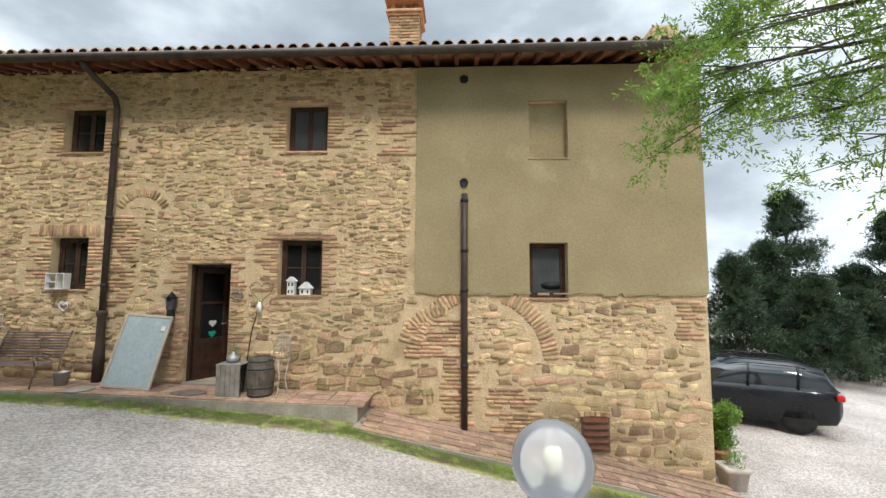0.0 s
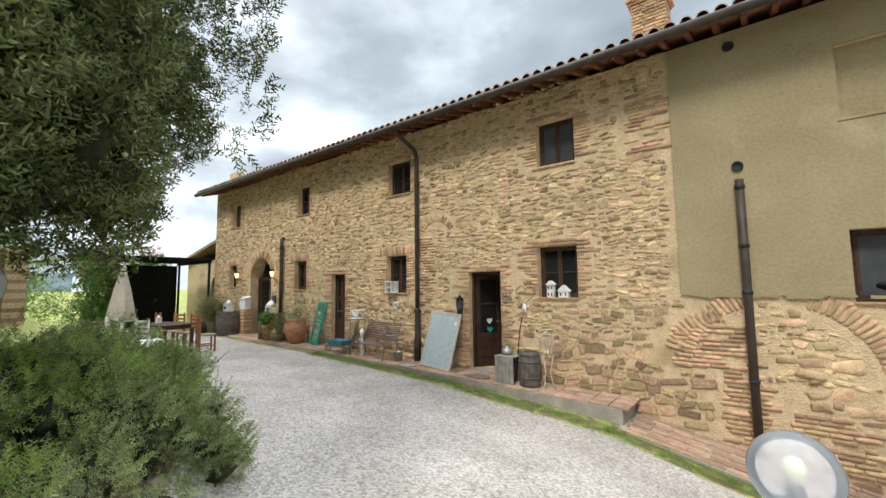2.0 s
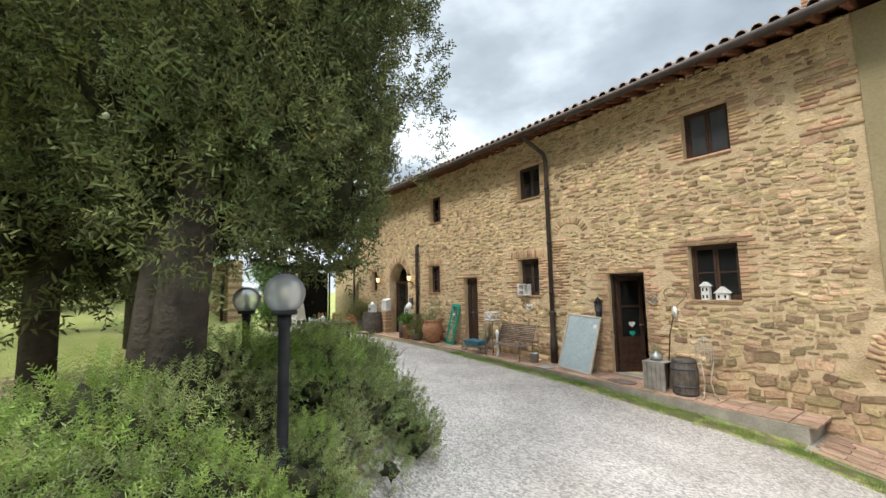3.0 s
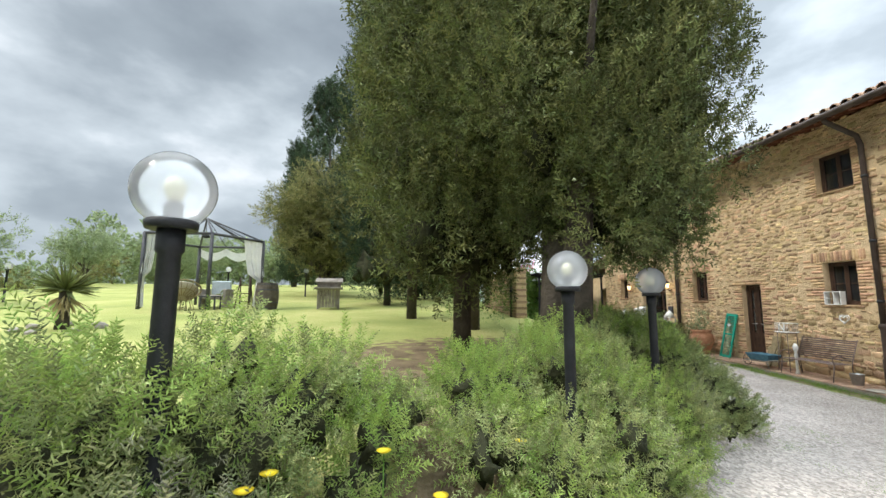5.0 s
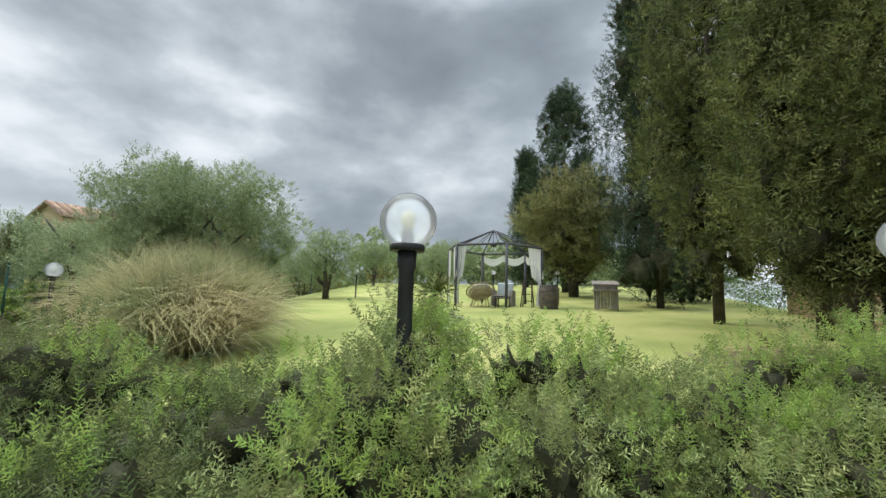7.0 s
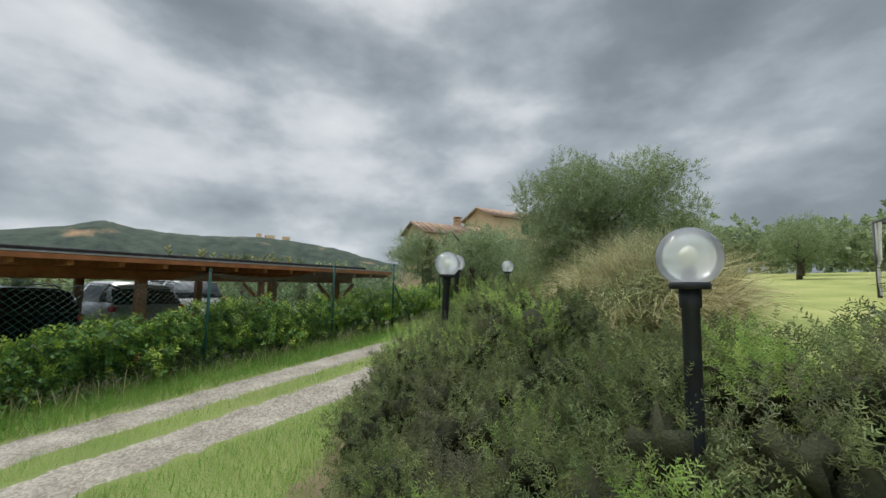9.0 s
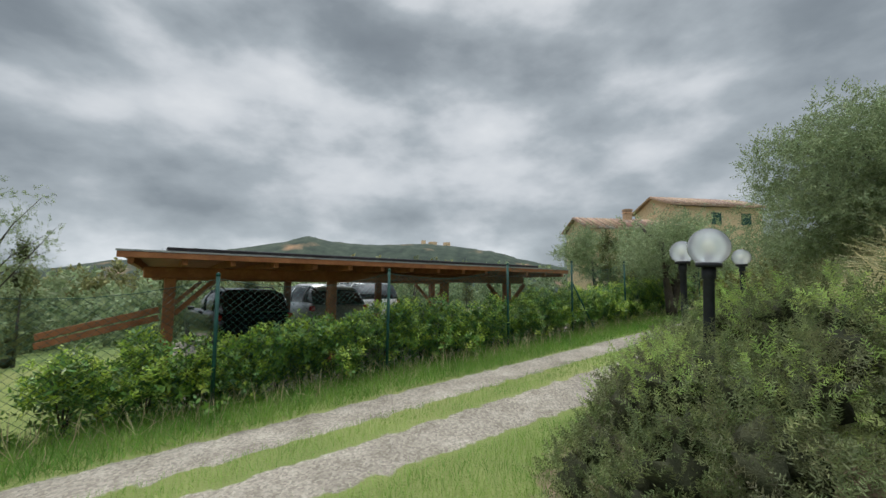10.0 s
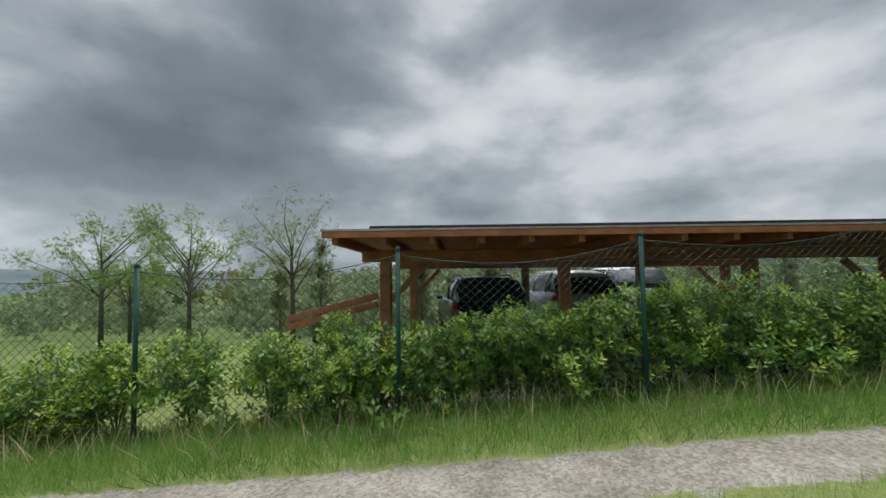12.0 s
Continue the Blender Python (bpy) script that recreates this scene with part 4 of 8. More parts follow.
def car(x, y, z, rz, label, paint, boxy=0.0, rails=False):
    t = thing("car", x, y, z, label, "car", rz=rz)
    w = 0.9
    # stations along the length: x, underside, belt, roof
    st_ = ((-2.15, 0.45, 0.82, 0.84), (-2.02, 0.30, 0.94, 0.97), (-1.3, 0.22, 1.02, 1.04), (-0.85, 0.22, 1.05, 1.08), (1.55, 0.22, 1.08, 1.1), (2.02, 0.28, 1.06, 1.08), (2.16, 0.45, 0.95, 0.97))
    rows = []
    for sx, lo, belt, top in st_:
        k = w * (0.86 if abs(sx) > 2.1 else 1.0)
        rows.append([(sx, -k * 0.9, lo), (sx, -k, lo + 0.15), (sx, -k * 1.0, belt - 0.15), (sx, -k * 0.93, belt), (sx, 0, top), (sx, k * 0.93, belt), (sx, k * 1.0, belt - 0.15), (sx, k, lo + 0.15), (sx, k * 0.9, lo)])
    part("body", loft(bmesh.new(), rows), paint, t)
    cab = ((-1.0, 1.04, 1.05), (-0.25, 1.06, 1.52), (0.3, 1.08, 1.62), (1.3, 1.08, 1.60), (1.85 + 0.12 * boxy, 1.07, 1.45 + 0.1 * boxy), (2.12, 1.05, 1.06))
    rows = [[(sx, -0.83, lo - 0.03), (sx, -0.80, lo + (hi - lo) * 0.5), (sx, -0.66, lo + (hi - lo) * 0.93), (sx, 0, hi), (sx, 0.66, lo + (hi - lo) * 0.93), (sx, 0.80, lo + (hi - lo) * 0.5), (sx, 0.83, lo - 0.03)] for sx, lo, hi in cab]
    part("cabin_glass", loft(bmesh.new(), rows), CARGLASS, t, "dark tinted car windows")
    rows = [[(sx, -0.70, hi - 0.10), (sx, -0.55, hi), (sx, 0, hi + 0.02), (sx, 0.55, hi), (sx, 0.70, hi - 0.10)] for sx, hi in ((-0.2, 1.54), (0.3, 1.625), (1.3, 1.605), (1.9, 1.47 + 0.1 * boxy))]
    part("roof", loft(bmesh.new(), rows), paint, t)
    for px, ps in ((0.35, 1), (0.35, -1), (1.35, 1), (1.35, -1)):
        bm = bmesh.new()
        polytube(bm, [(px, ps * 0.84, 1.05), (px + 0.02, ps * 0.80, 1.32), (px + 0.05, ps * 0.66, 1.56)], 0.035, 5)
        part("pillar", bm, paint, t)
    if rails:
        for ps in (1, -1):
            bm = bmesh.new()
            polytube(bm, [(-0.1, ps * 0.62, 1.60), (0.1, ps * 0.62, 1.67), (1.3, ps * 0.62, 1.66), (1.6, ps * 0.62, 1.58)], 0.018, 6)
            part("roof_rail", bm, IRON, t)
    for wx in (-1.32, 1.32):
        for ps in (1, -1):
            wh = new("wheel")
            wh.parent = t
            wh.location = (wx, ps * 0.80, 0.34)
            bm = bmesh.new()
            lathe(bm, [(0.20, -0.10), (0.32, -0.10), (0.345, -0.06), (0.345, 0.06), (0.32, 0.10), (0.20, 0.10)], 28)
            bmesh.ops.rotate(bm, verts=bm.verts, cent=(0, 0, 0), matrix=Matrix.Rotation(math.pi / 2, 3, "X"))
            part("tyre", bm, RUBBER, wh)
            bm = bmesh.new()
            tube(bm, (0, ps * 0.02, 0), (0, ps * 0.085, 0), 0.06, 0.05, 12)
            for q in range(5):
                a = q * 2 * math.pi / 5
                mm = Matrix.Rotation(a, 4, "Y")
                box(bm, -0.03, ps * 0.05, 0.03, 0.03, ps * 0.08, 0.22, 0, mm)
            lathe_bm = bmesh.new()
            lathe(lathe_bm, [(0.205, -0.09), (0.225, -0.09), (0.225, 0.09), (0.205, 0.09)], 28)
            bmesh.ops.rotate(lathe_bm, verts=lathe_bm.verts, cent=(0, 0, 0), matrix=Matrix.Rotation(math.pi / 2, 3, "X"))
            part("rim", lathe_bm, ALLOY, wh)
            part("spokes", bm, ALLOY, wh)
    for ps in (1, -1):
        part("tail_light", bbox(2.02, ps * 0.86 - 0.08, 0.86, 2.17, ps * 0.86 + 0.05, 1.0, 0.02), RED_LIGHT, t)
        part("mirror", bbox(-0.55, ps * 0.98 - 0.09, 1.0, -0.42, ps * 0.98 + 0.07, 1.12, 0.03), paint, t)
        part("headlight", bbox(-2.14, ps * 0.66 - 0.17, 0.70, -2.0, ps * 0.66 + 0.17, 0.80, 0.02), GALV, t)
        part("door_handle", bbox(0.2, ps * 0.905 - 0.012, 0.92, 0.38, ps * 0.905 + 0.012, 0.95, 0.005), paint, t)
    return t


car(12.3, 4.5, gz(12.3, 4.5), -24, "black compact crossover car parked on the gravel", CARPAINT, 0.4, True)
p = cp.matrix_world
ang = math.degrees(math.atan2(cn.y, cn.x))
for u_, d_, lab, pt, bx, rl in ((2.2, 6.4, "dark off-road car with a roof rack behind the carport posts", CARPAINT, 1.0, True), (4.6, 7.0, "silver-grey car beyond the carport", SILVER, 0.3, False), (6.6, 8.6, "white car at the back of the carport", WHITE, 1.0, True)):
    q = p @ Vector((u_, d_, 0))
    car(q.x, q.y, gz(q.x, q.y), ang + 180 + 8, lab, pt, bx, rl)


# ---- plants ----
NEEDLES = plume_shape(0.115, 14, 0.030, np.random.default_rng(1), 0.9)
CORD = plume_shape(0.15, 9, 0.045, np.random.default_rng(7), 1.1, 0.6)
TUFT = plume_shape(0.28, 10, 0.085, np.random.default_rng(2), 1.05, 0.6)
BROAD = sprig_shape(0.16, 8, 0.095, 0.017, np.random.default_rng(3), 0.5)
SHOOT = plume_shape(0.30, 46, 0.024, np.random.default_rng(6), 0.8, 0.7)
SMALL = sprig_shape(0.20, 12, 0.055, 0.0085, np.random.default_rng(4), 0.8)
FAR = sprig_shape(0.7, 9, 0.32, 0.10, np.random.default_rng(5), 0.9)


def foliage(name, material, centres, radii, per, shape, scale, seed, up=0.6, spread=0.5, parent=None, origin=(0, 0, 0), shell=0.35, crown=0.0):
    """Sprigs on the outside of many overlapping clumps."""
    rng = np.random.default_rng(seed)
    centres, radii = np.asarray(centres, float), np.asarray(radii, float)
    ids = np.repeat(np.arange(len(centres)), per)
    d = rng.normal(0, 1, (len(ids), 3))
    d /= np.linalg.norm(d, axis=1, keepdims=True)
    d[:, 2] = np.where(rng.uniform(0, 1, len(ids)) < crown, np.abs(d[:, 2]), d[:, 2])
    rr = 1 - shell * rng.uniform(0, 1, len(ids)) ** 1.6
    rad = radii[ids] if radii.ndim == 2 else radii[ids][:, None]
    p = centres[ids] + d * rr[:, None] * rad - np.asarray(origin)
    ups = d * (1 - up) + np.array((0, 0, up))
    return scattered(name, shape[0], shape[1], p, turned(len(ids), rng, ups, spread), scale * rng.uniform(0.7, 1.3, len(ids)), material, parent)


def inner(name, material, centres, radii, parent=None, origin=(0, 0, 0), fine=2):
    """Jagged lumps for the twigs inside the clumps, their shade painted as dark colour."""
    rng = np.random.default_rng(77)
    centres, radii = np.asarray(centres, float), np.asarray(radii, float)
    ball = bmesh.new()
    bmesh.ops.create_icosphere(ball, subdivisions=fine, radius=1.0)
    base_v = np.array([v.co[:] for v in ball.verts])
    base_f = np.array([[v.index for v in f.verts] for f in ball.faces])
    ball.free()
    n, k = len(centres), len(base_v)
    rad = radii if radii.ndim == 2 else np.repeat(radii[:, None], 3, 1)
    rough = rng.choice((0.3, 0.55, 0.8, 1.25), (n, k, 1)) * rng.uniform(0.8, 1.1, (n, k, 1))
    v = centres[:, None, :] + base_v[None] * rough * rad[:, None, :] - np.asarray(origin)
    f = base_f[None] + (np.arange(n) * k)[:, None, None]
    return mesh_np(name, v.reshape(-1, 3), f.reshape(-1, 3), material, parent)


# rosemary hedge on the bank between lawn and path
def hedge_clumps(seed, n, y0, y1, s0, s1, lift):
    rng = np.random.default_rng(seed)
    y = -rng.uniform(y0, y1, n)
    s = rng.uniform(s0, s1, n)
    x = lamp_line(y) + s
    edge = 1 - np.abs((s - (s0 + s1) / 2) / ((s1 - s0) / 2)) ** 3
    lumps = 0.5 + 0.5 * np.sin(y * 2.1 + s * 1.7) * np.cos(y * 0.83 + 1.0)
    ends = smooth(y0, y0 + 1.0, -y)
    h = (0.26 + lift * edge * (0.55 + 0.45 * lumps)) * (0.6 + 0.4 * ends) * (1 - 0.34 * np.exp(-((y + 11.7) / 0.55) ** 2))
    z = ground_z(x, y) + h * 0.72
    w = rng.uniform(0.14, 0.27, n)
    z = z + rng.uniform(-0.10, 0.10, n)
    r = np.stack((w, w, np.minimum(h * 0.38 + 0.04, w * 1.25)), 1)
    k = rng.uniform(0, 1, n) < 0.45
    z = np.where(k, ground_z(x, y) + h * rng.uniform(0.25, 0.6, n), z)
    return np.stack((x, y, z), 1), r


def hedge(label, y0, y1, s0, s1, lift, n, seed, per, material=ROSEMARY):
    c, r = hedge_clumps(seed, n, y0, y1, s0, s1, lift)
    o = c.mean(axis=0)
    o[2] = gz(o[0], o[1])
    t = thing("rosemary_hedge", *o, label, "hedge")
    fresh = np.arange(len(c)) % (3 if material is ROSEMARY else 7) == 0
    foliage("leaves", material, c[~fresh], r[~fresh], per, NEEDLES, 0.78, seed + 1, 0.34, 0.28, t, o, 0.5, 0.4)
    foliage("young_growth", ROSEMARY_TIP, c[fresh], r[fresh] * (1.0, 1.0, 1.1), per, NEEDLES, 0.78, seed + 2, 0.45, 0.28, t, o, 0.5, 0.5)
    tagged(foliage("woody_growth", ROSEMARY_DARK, c[1::2], r[1::2] * (0.8, 0.8, 0.9), 1, SHOOT, 0.8, seed + 3, 0.6, 0.5, t, o, 0.1, 1.0), "woody upright shoots", kind="stuff")
    # near-black lumps paint the hedge's inner shade behind the sprigs
    tagged(inner("inner_growth", SHADE_TWIGS, c, r * 0.52, t, o), "inner twigs of the hedge, darkened to stand for the shade there", kind="stuff")
    return t


hedge("low rosemary hedge with bright young shoots by the yard", 6.0, 9.5, -0.7, 0.95, 0.50, 185, 21, 110)
hedge("dense rosemary hedge with bright young shoots on a bank", 9.75, 13.0, -0.75, 0.95, 0.92, 200, 26, 115)
hedge("dark rosemary hedge along the path by the lamps", 12.8, 18.6, -0.9, 1.2, 0.86, 340, 31, 100, ROSEMARY_DARK)
hedge("low rosemary hedge beside the grassy track", 18.4, 22.0, -0.5, 1.1, 0.5, 140, 41, 46, ROSEMARY_DARK)


def twigs(bm, base, top, r, rng, count, reach):
    """Limbs off a stem between base and top."""
    base, top = Vector(base), Vector(top)
    for _ in range(count):
        k = rng.uniform(0.2, 0.95)
        p = base.lerp(top, k)
        a = rng.uniform(0, 2 * math.pi)
        d = Vector((math.cos(a), math.sin(a), rng.uniform(0.3, 1.1)))
        ln = reach * rng.uniform(0.5, 1.0)
        polytube(bm, [p, p + d * ln * 0.5 + Vector((0, 0, -0.03)), p + d * ln + Vector((0, 0, 0.1 * ln))], [r * 0.4, r * 0.26, r * 0.10], 5)


def tree(name, x, y, label, stems, clumps, radii, material, per, shape, scale, seed, limbs=10, reach=1.2, inner_mat=None, up=0.6, spread=0.5, group="", crown=0.0):
    rng = random.Random(seed)
    z = gz(x, y) - 0.05
    t = thing(name, x, y, z, label, "tree", group)
    bm = bmesh.new()
    for pts, rs in stems:
        polytube(bm, pts, rs, 9)
        twigs(bm, pts[0], pts[-1], rs[0], rng, limbs, reach)
    part("trunk", bm, BARK, t)
    foliage("crown", material, clumps, radii, per, shape, scale, seed, up, spread, t, crown=crown)
    # dark lumps deep in the crown: shade among the branches painted as colour
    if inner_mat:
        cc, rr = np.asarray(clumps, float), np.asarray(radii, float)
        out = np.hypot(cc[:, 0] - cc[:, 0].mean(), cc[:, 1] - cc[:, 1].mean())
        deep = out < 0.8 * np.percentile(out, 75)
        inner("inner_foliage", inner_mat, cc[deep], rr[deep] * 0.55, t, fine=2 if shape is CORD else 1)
    return t


def column(seed, n, z0, z1, r0, rm, rtop, lump=0.5, squash=0.6):
    """Clumps over a tall rounded column, as on a cypress."""
    rng = np.random.default_rng(seed)
    k = rng.uniform(0, 1, n)
    z = z0 + (z1 - z0) * k
    r = np.interp(k, (0, 0.12, 0.4, 0.75, 1.0), (r0, rm * 0.95, rm, rm * 0.75, rtop))
    a = rng.uniform(0, 2 * np.pi, n)
    q = np.sqrt(rng.uniform(0.25, 1.0, n))
    c = np.stack((r * q * np.cos(a), r * q * np.sin(a), z), 1)
    s = lump * rng.uniform(0.7, 1.3, n)
    return c, np.stack((s * squash, s * squash, s), 1)


def plumes(seed, n, z0, z1, r0, rm, rtop, lump):
    """Upright plumes standing out from a tall column, with hollows between them."""
    rng = np.random.default_rng(seed)
    k = rng.uniform(0, 1, n)
    r = np.interp(k, (0, 0.12, 0.4, 0.75, 1.0), (r0, rm * 0.95, rm, rm * 0.75, rtop))
    a = rng.uniform(0, 2 * np.pi, n)
    q = rng.choice((0.45, 0.72, 0.9, 1.0, 1.1), n) + rng.uniform(-0.06, 0.06, n)
    c = np.stack((r * q * np.cos(a), r * q * np.sin(a), z0 + (z1 - z0) * k), 1)
    s = lump * rng.uniform(0.6, 1.35, n)
    return c, np.stack((s * 0.72, s * 0.72, s * 1.15), 1)


c, r = plumes(51, 350, 1.8, 9.5, 0.95, 1.62, 0.6, 0.40)
c[:, 2] += 0.35 * np.hypot(c[:, 0], c[:, 1])
c[:, 0] -= 0.62
c[:, 1] += 0.46
c[:75] = np.random.default_rng(511).uniform((-0.3, -0.3, 2.2), (0.9, 1.3, 5.5), (75, 3))
c[:, 2] -= gz(2.0, -8.25) - 0.35
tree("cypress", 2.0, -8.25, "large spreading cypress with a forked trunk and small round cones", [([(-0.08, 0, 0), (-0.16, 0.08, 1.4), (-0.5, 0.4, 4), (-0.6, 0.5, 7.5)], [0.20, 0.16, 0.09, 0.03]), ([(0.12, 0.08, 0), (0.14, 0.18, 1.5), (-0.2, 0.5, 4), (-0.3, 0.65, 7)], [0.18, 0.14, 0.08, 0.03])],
     c, r, CYPRESS, 170, CORD, 0.92, 52, 12, 1.5, SHADE_TWIGS, 0.4, 0.26, crown=0.1)
cones = np.random.default_rng(5)
ids = cones.integers(0, len(c), 150)
d = cones.normal(0, 1, (150, 3))
d /= np.linalg.norm(d, axis=1, keepdims=True)
bm = bmesh.new()
for i, dd in zip(ids, d):
    p = Vector(c[i] + dd * r[i]) + Vector((2.0, -8.25, gz(2.0, -8.25) - 0.05))
    lathe(bm, [(0.001, -0.016), (0.014, -0.007), (0.016, 0.004), (0.001, 0.017)], 6, p.x, p.y, p.z)
cy = bpy.data.objects["cypress"]
bmesh.ops.translate(bm, verts=bm.verts, vec=-cy.location)
foliage("outer_sprays", CYPRESS, c[:75], r[:75], 170, CORD, 0.92, 53, 0.4, 0.26, cy, shell=0.5)
tagged(part("cones", bm, mat("cypress_cone", (0.24, 0.27, 0.16), (0.36, 0.38, 0.24), 9, 0.8, 0.2), cy), "small pale green cones", kind="stuff")

for sd, x, y, hgt, rad, ln, lab, mm in (
        (61, 0.4, -9.0, 9.5, 1.15, 0.52, "tall cypress standing close behind the hedge", CYPRESS), (62, -4.3, -9.6, 12.0, 1.35, 0.6, "tall dark cypress on the lawn's edge", CYPRESS),
        (63, -2.2, -8.4, 10.5, 1.2, 0.55, "dark cypress in the row by the brick wall", CYPRESS), (64, -9.0, -10.4, 13.0, 1.9, 0.8, "tall shaggy conifer behind the wooden hutch", CONIFER),
        (65, -13.0, -9.2, 9.0, 2.2, 0.9, "dense dark conifer at the back of the lawn", CONIFER)):
    c, r = plumes(sd, 200, 1.3 if sd in (61, 62, 63) else 0.8, hgt, 0.5, rad, 0.35, ln)
    tree("cypress" if mm is CYPRESS else "conifer", x, y, lab, [([(0, 0, 0), (0.05, 0, hgt * 0.3), (0.0, 0.05, hgt * 0.8)], [0.13, 0.10, 0.04])], c, r, mm, 70, CORD, 1.6, sd, 12, rad, SHADE_TWIGS, 0.45, 0.26, crown=0.1)
for sd, x, y, hgt, rad, lab in ((71, -31.7, -19.6, 13.0, 1.3, "narrow column cypress far across the lawn"), (72, -21.1, -14.9, 14.0, 2.4, "broad dark conifer beyond the gazebo")):
    c, r = column(sd, 150, 0.8, hgt, rad * 0.6, rad, 0.3, 0.8, 0.7)
    tree("conifer", x, y, lab, [([(0, 0, 0), (0, 0, hgt * 0.7)], [0.25, 0.06])], c, r, CONIFER, 34, TUFT, 1.9, sd, 6, 1.0, SHADE_TWIGS, 0.7, 0.4)


def dome(seed, n, rx, ry, z0, z1, lump):
    rng = np.random.default_rng(seed)
    d = rng.normal(0, 1, (n, 3))
    d /= np.linalg.norm(d, axis=1, keepdims=True)
    q = rng.uniform(0.45, 1.0, n)[:, None]
    c = d * q * np.array((rx, ry, (z1 - z0) / 2)) + np.array((0, 0, (z0 + z1) / 2))
    s = lump * rng.uniform(0.6, 1.4, n)
    return c, np.stack((s, s, s * 0.75), 1)


c, r = dome(81, 120, 3.0, 2.8, 1.3, 6.6, 0.75)
tree("yew_tree", -15.4, -13.9, "spreading olive-green tree with a short dark trunk", [([(0, 0, 0), (0.3, 0, 1.4), (0.8, 0, 3)], [0.24, 0.2, 0.1]), ([(0.1, 0.1, 0), (-0.4, 0.1, 1.5), (-1.0, 0.2, 3)], [0.2, 0.15, 0.07])], c, r, YEW, 60, SMALL, 2.2, 82, 6, 1.4, SHADE_TWIGS, 0.4, 0.7)
OLIVE_STEM = [([(0, 0, 0), (0.08, 0.04, 0.5), (0.25, 0.1, 1.3), (0.4, 0.2, 2.4)], [0.17, 0.13, 0.08, 0.03]), ([(0, 0.02, 0.3), (-0.2, 0.05, 1.1), (-0.45, 0.0, 2.2)], [0.11, 0.08, 0.03])]
c, r = dome(85, 150, 1.9, 1.85, 0.5, 3.75, 0.36)
c[:, 2] += 0.15 * np.sin(c[:, 0] * 4)
tree("olive_tree", 1.4, -20.0, "bushy olive tree with grey-green leaves beside the hedge", OLIVE_STEM, c, r, OLIVE, 95, SMALL, 0.9, 86, 8, 1.0, None, 0.45, 0.7)
for i, (x, y, k) in enumerate(((-8.1, -24.2, 1.0), (-13.5, -30.5, 1.15), (-22, -24.5, 1.1), (-4.2, -31.0, 1.2), (-26.0, -33.0, 1.4), (-17.0, -38.0, 1.4), (-30, -27, 1.4), (0.5, -26.0, 1.0), (-9, -40, 1.5), (-2.5, -35.5, 1.3))):
    c, r = dome(90 + i, 60, 1.5 * k, 1.5 * k, 1.0 * k, 3.1 * k, 0.45 * k)
    tree("olive_tree", x, y, "grey-green olive tree standing on the lawn", OLIVE_STEM, c, r, OLIVE, 24, SMALL, 1.7 * k, 190 + i, 5, 0.9, None, 0.45, 0.7, "olive trees")

# laurel hedge behind the fence
def laurel():
    rng = np.random.default_rng(15)
    out = []
    u = -7.5
    while u < 15:
        gap = 0.78 if u < -1.2 else 0.42
        hgt = (0.83 if u < -1.4 else 0.95) + rng.uniform(-0.16, 0.16) + 0.016 * max(0, u)
        out.append((u, -0.48 + rng.uniform(-0.1, 0.1), hgt))
        u += gap * rng.uniform(0.85, 1.15)
    return out


for i, (u, v_, hgt) in enumerate(laurel()):
    x, y = FX + EX * u + EY * v_, FY + EY * u - EX * v_
    z = gz(x, y)
    rng = np.random.default_rng(300 + i)
    m = 15
    k = rng.uniform(0.08, 1.0, m)
    wide = 0.30 * np.sin(np.pi * np.clip(k * 0.8 + 0.15, 0, 1))
    c = np.stack((rng.normal(0, 1, m) * wide * 0.8, rng.normal(0, 1, m) * wide * 0.8, k * (hgt - 0.12)), 1)
    t = thing("laurel_bush", x, y, z - 0.02, "glossy green laurel bush with yellow-green tips", "bush", "laurel hedge")
    bm = bmesh.new()
    for _ in range(4):
        a = rng.uniform(0, 6.28)
        polytube(bm, [(0, 0, 0), (0.1 * math.cos(a), 0.1 * math.sin(a), hgt * 0.5), (0.2 * math.cos(a), 0.2 * math.sin(a), hgt * 0.9)], [0.012, 0.009, 0.004], 5)
    part("branching_stem", bm, TWIG, t)
    foliage("leaves", LAUREL, c, np.full((m, 3), 0.19), 15, BROAD, 0.95, 400 + i, 0.35, 0.5, t)
    tips = c[k > 0.34]
    foliage("young_leaves", LAUREL_TIP, tips, np.full((len(tips), 3), 0.21), 14 if i % 3 else 22, BROAD, 0.8, 500 + i, 0.75, 0.3, t, shell=0.15)

# grass
BLADE = (np.array([(-0.5, 0, 0), (0.5, 0, 0), (0.38, 0.12, 0.55), (-0.38, 0.12, 0.55), (0.05, 0.42, 1.0), (-0.05, 0.42, 1.0)]) * np.array((0.011, 0.5, 1.0)), np.array([(0, 1, 2, 3), (3, 2, 4, 5)]))


def grass(name, label, x, y, length, material, seed, spread=0.28):
    rng = np.random.default_rng(seed)
    p = np.stack((x, y, ground_z(x, y) - 0.01), 1)
    v = np.einsum("nij,kj->nki", turned(len(x), rng, np.tile((0, 0, 1.0), (len(x), 1)), spread), BLADE[0] * np.array((0.35, 1, 1)))
    wide = np.einsum("nij,kj->nki", turned(len(x), rng, np.tile((0, 0, 1.0), (len(x), 1)), spread), BLADE[0])
    v = wide * (length * rng.uniform(0.5, 1.2, len(x)))[:, None, None] * np.array((1, 1, 1)) + p[:, None, :]
    f = BLADE[1][None] + (np.arange(len(x)) * 6)[:, None, None]
    return tagged(mesh_np(name, v.reshape(-1, 3), f.reshape(-1, 4), material), label, "grass", kind="stuff")


BLADE[0][:, 0] *= 2.2


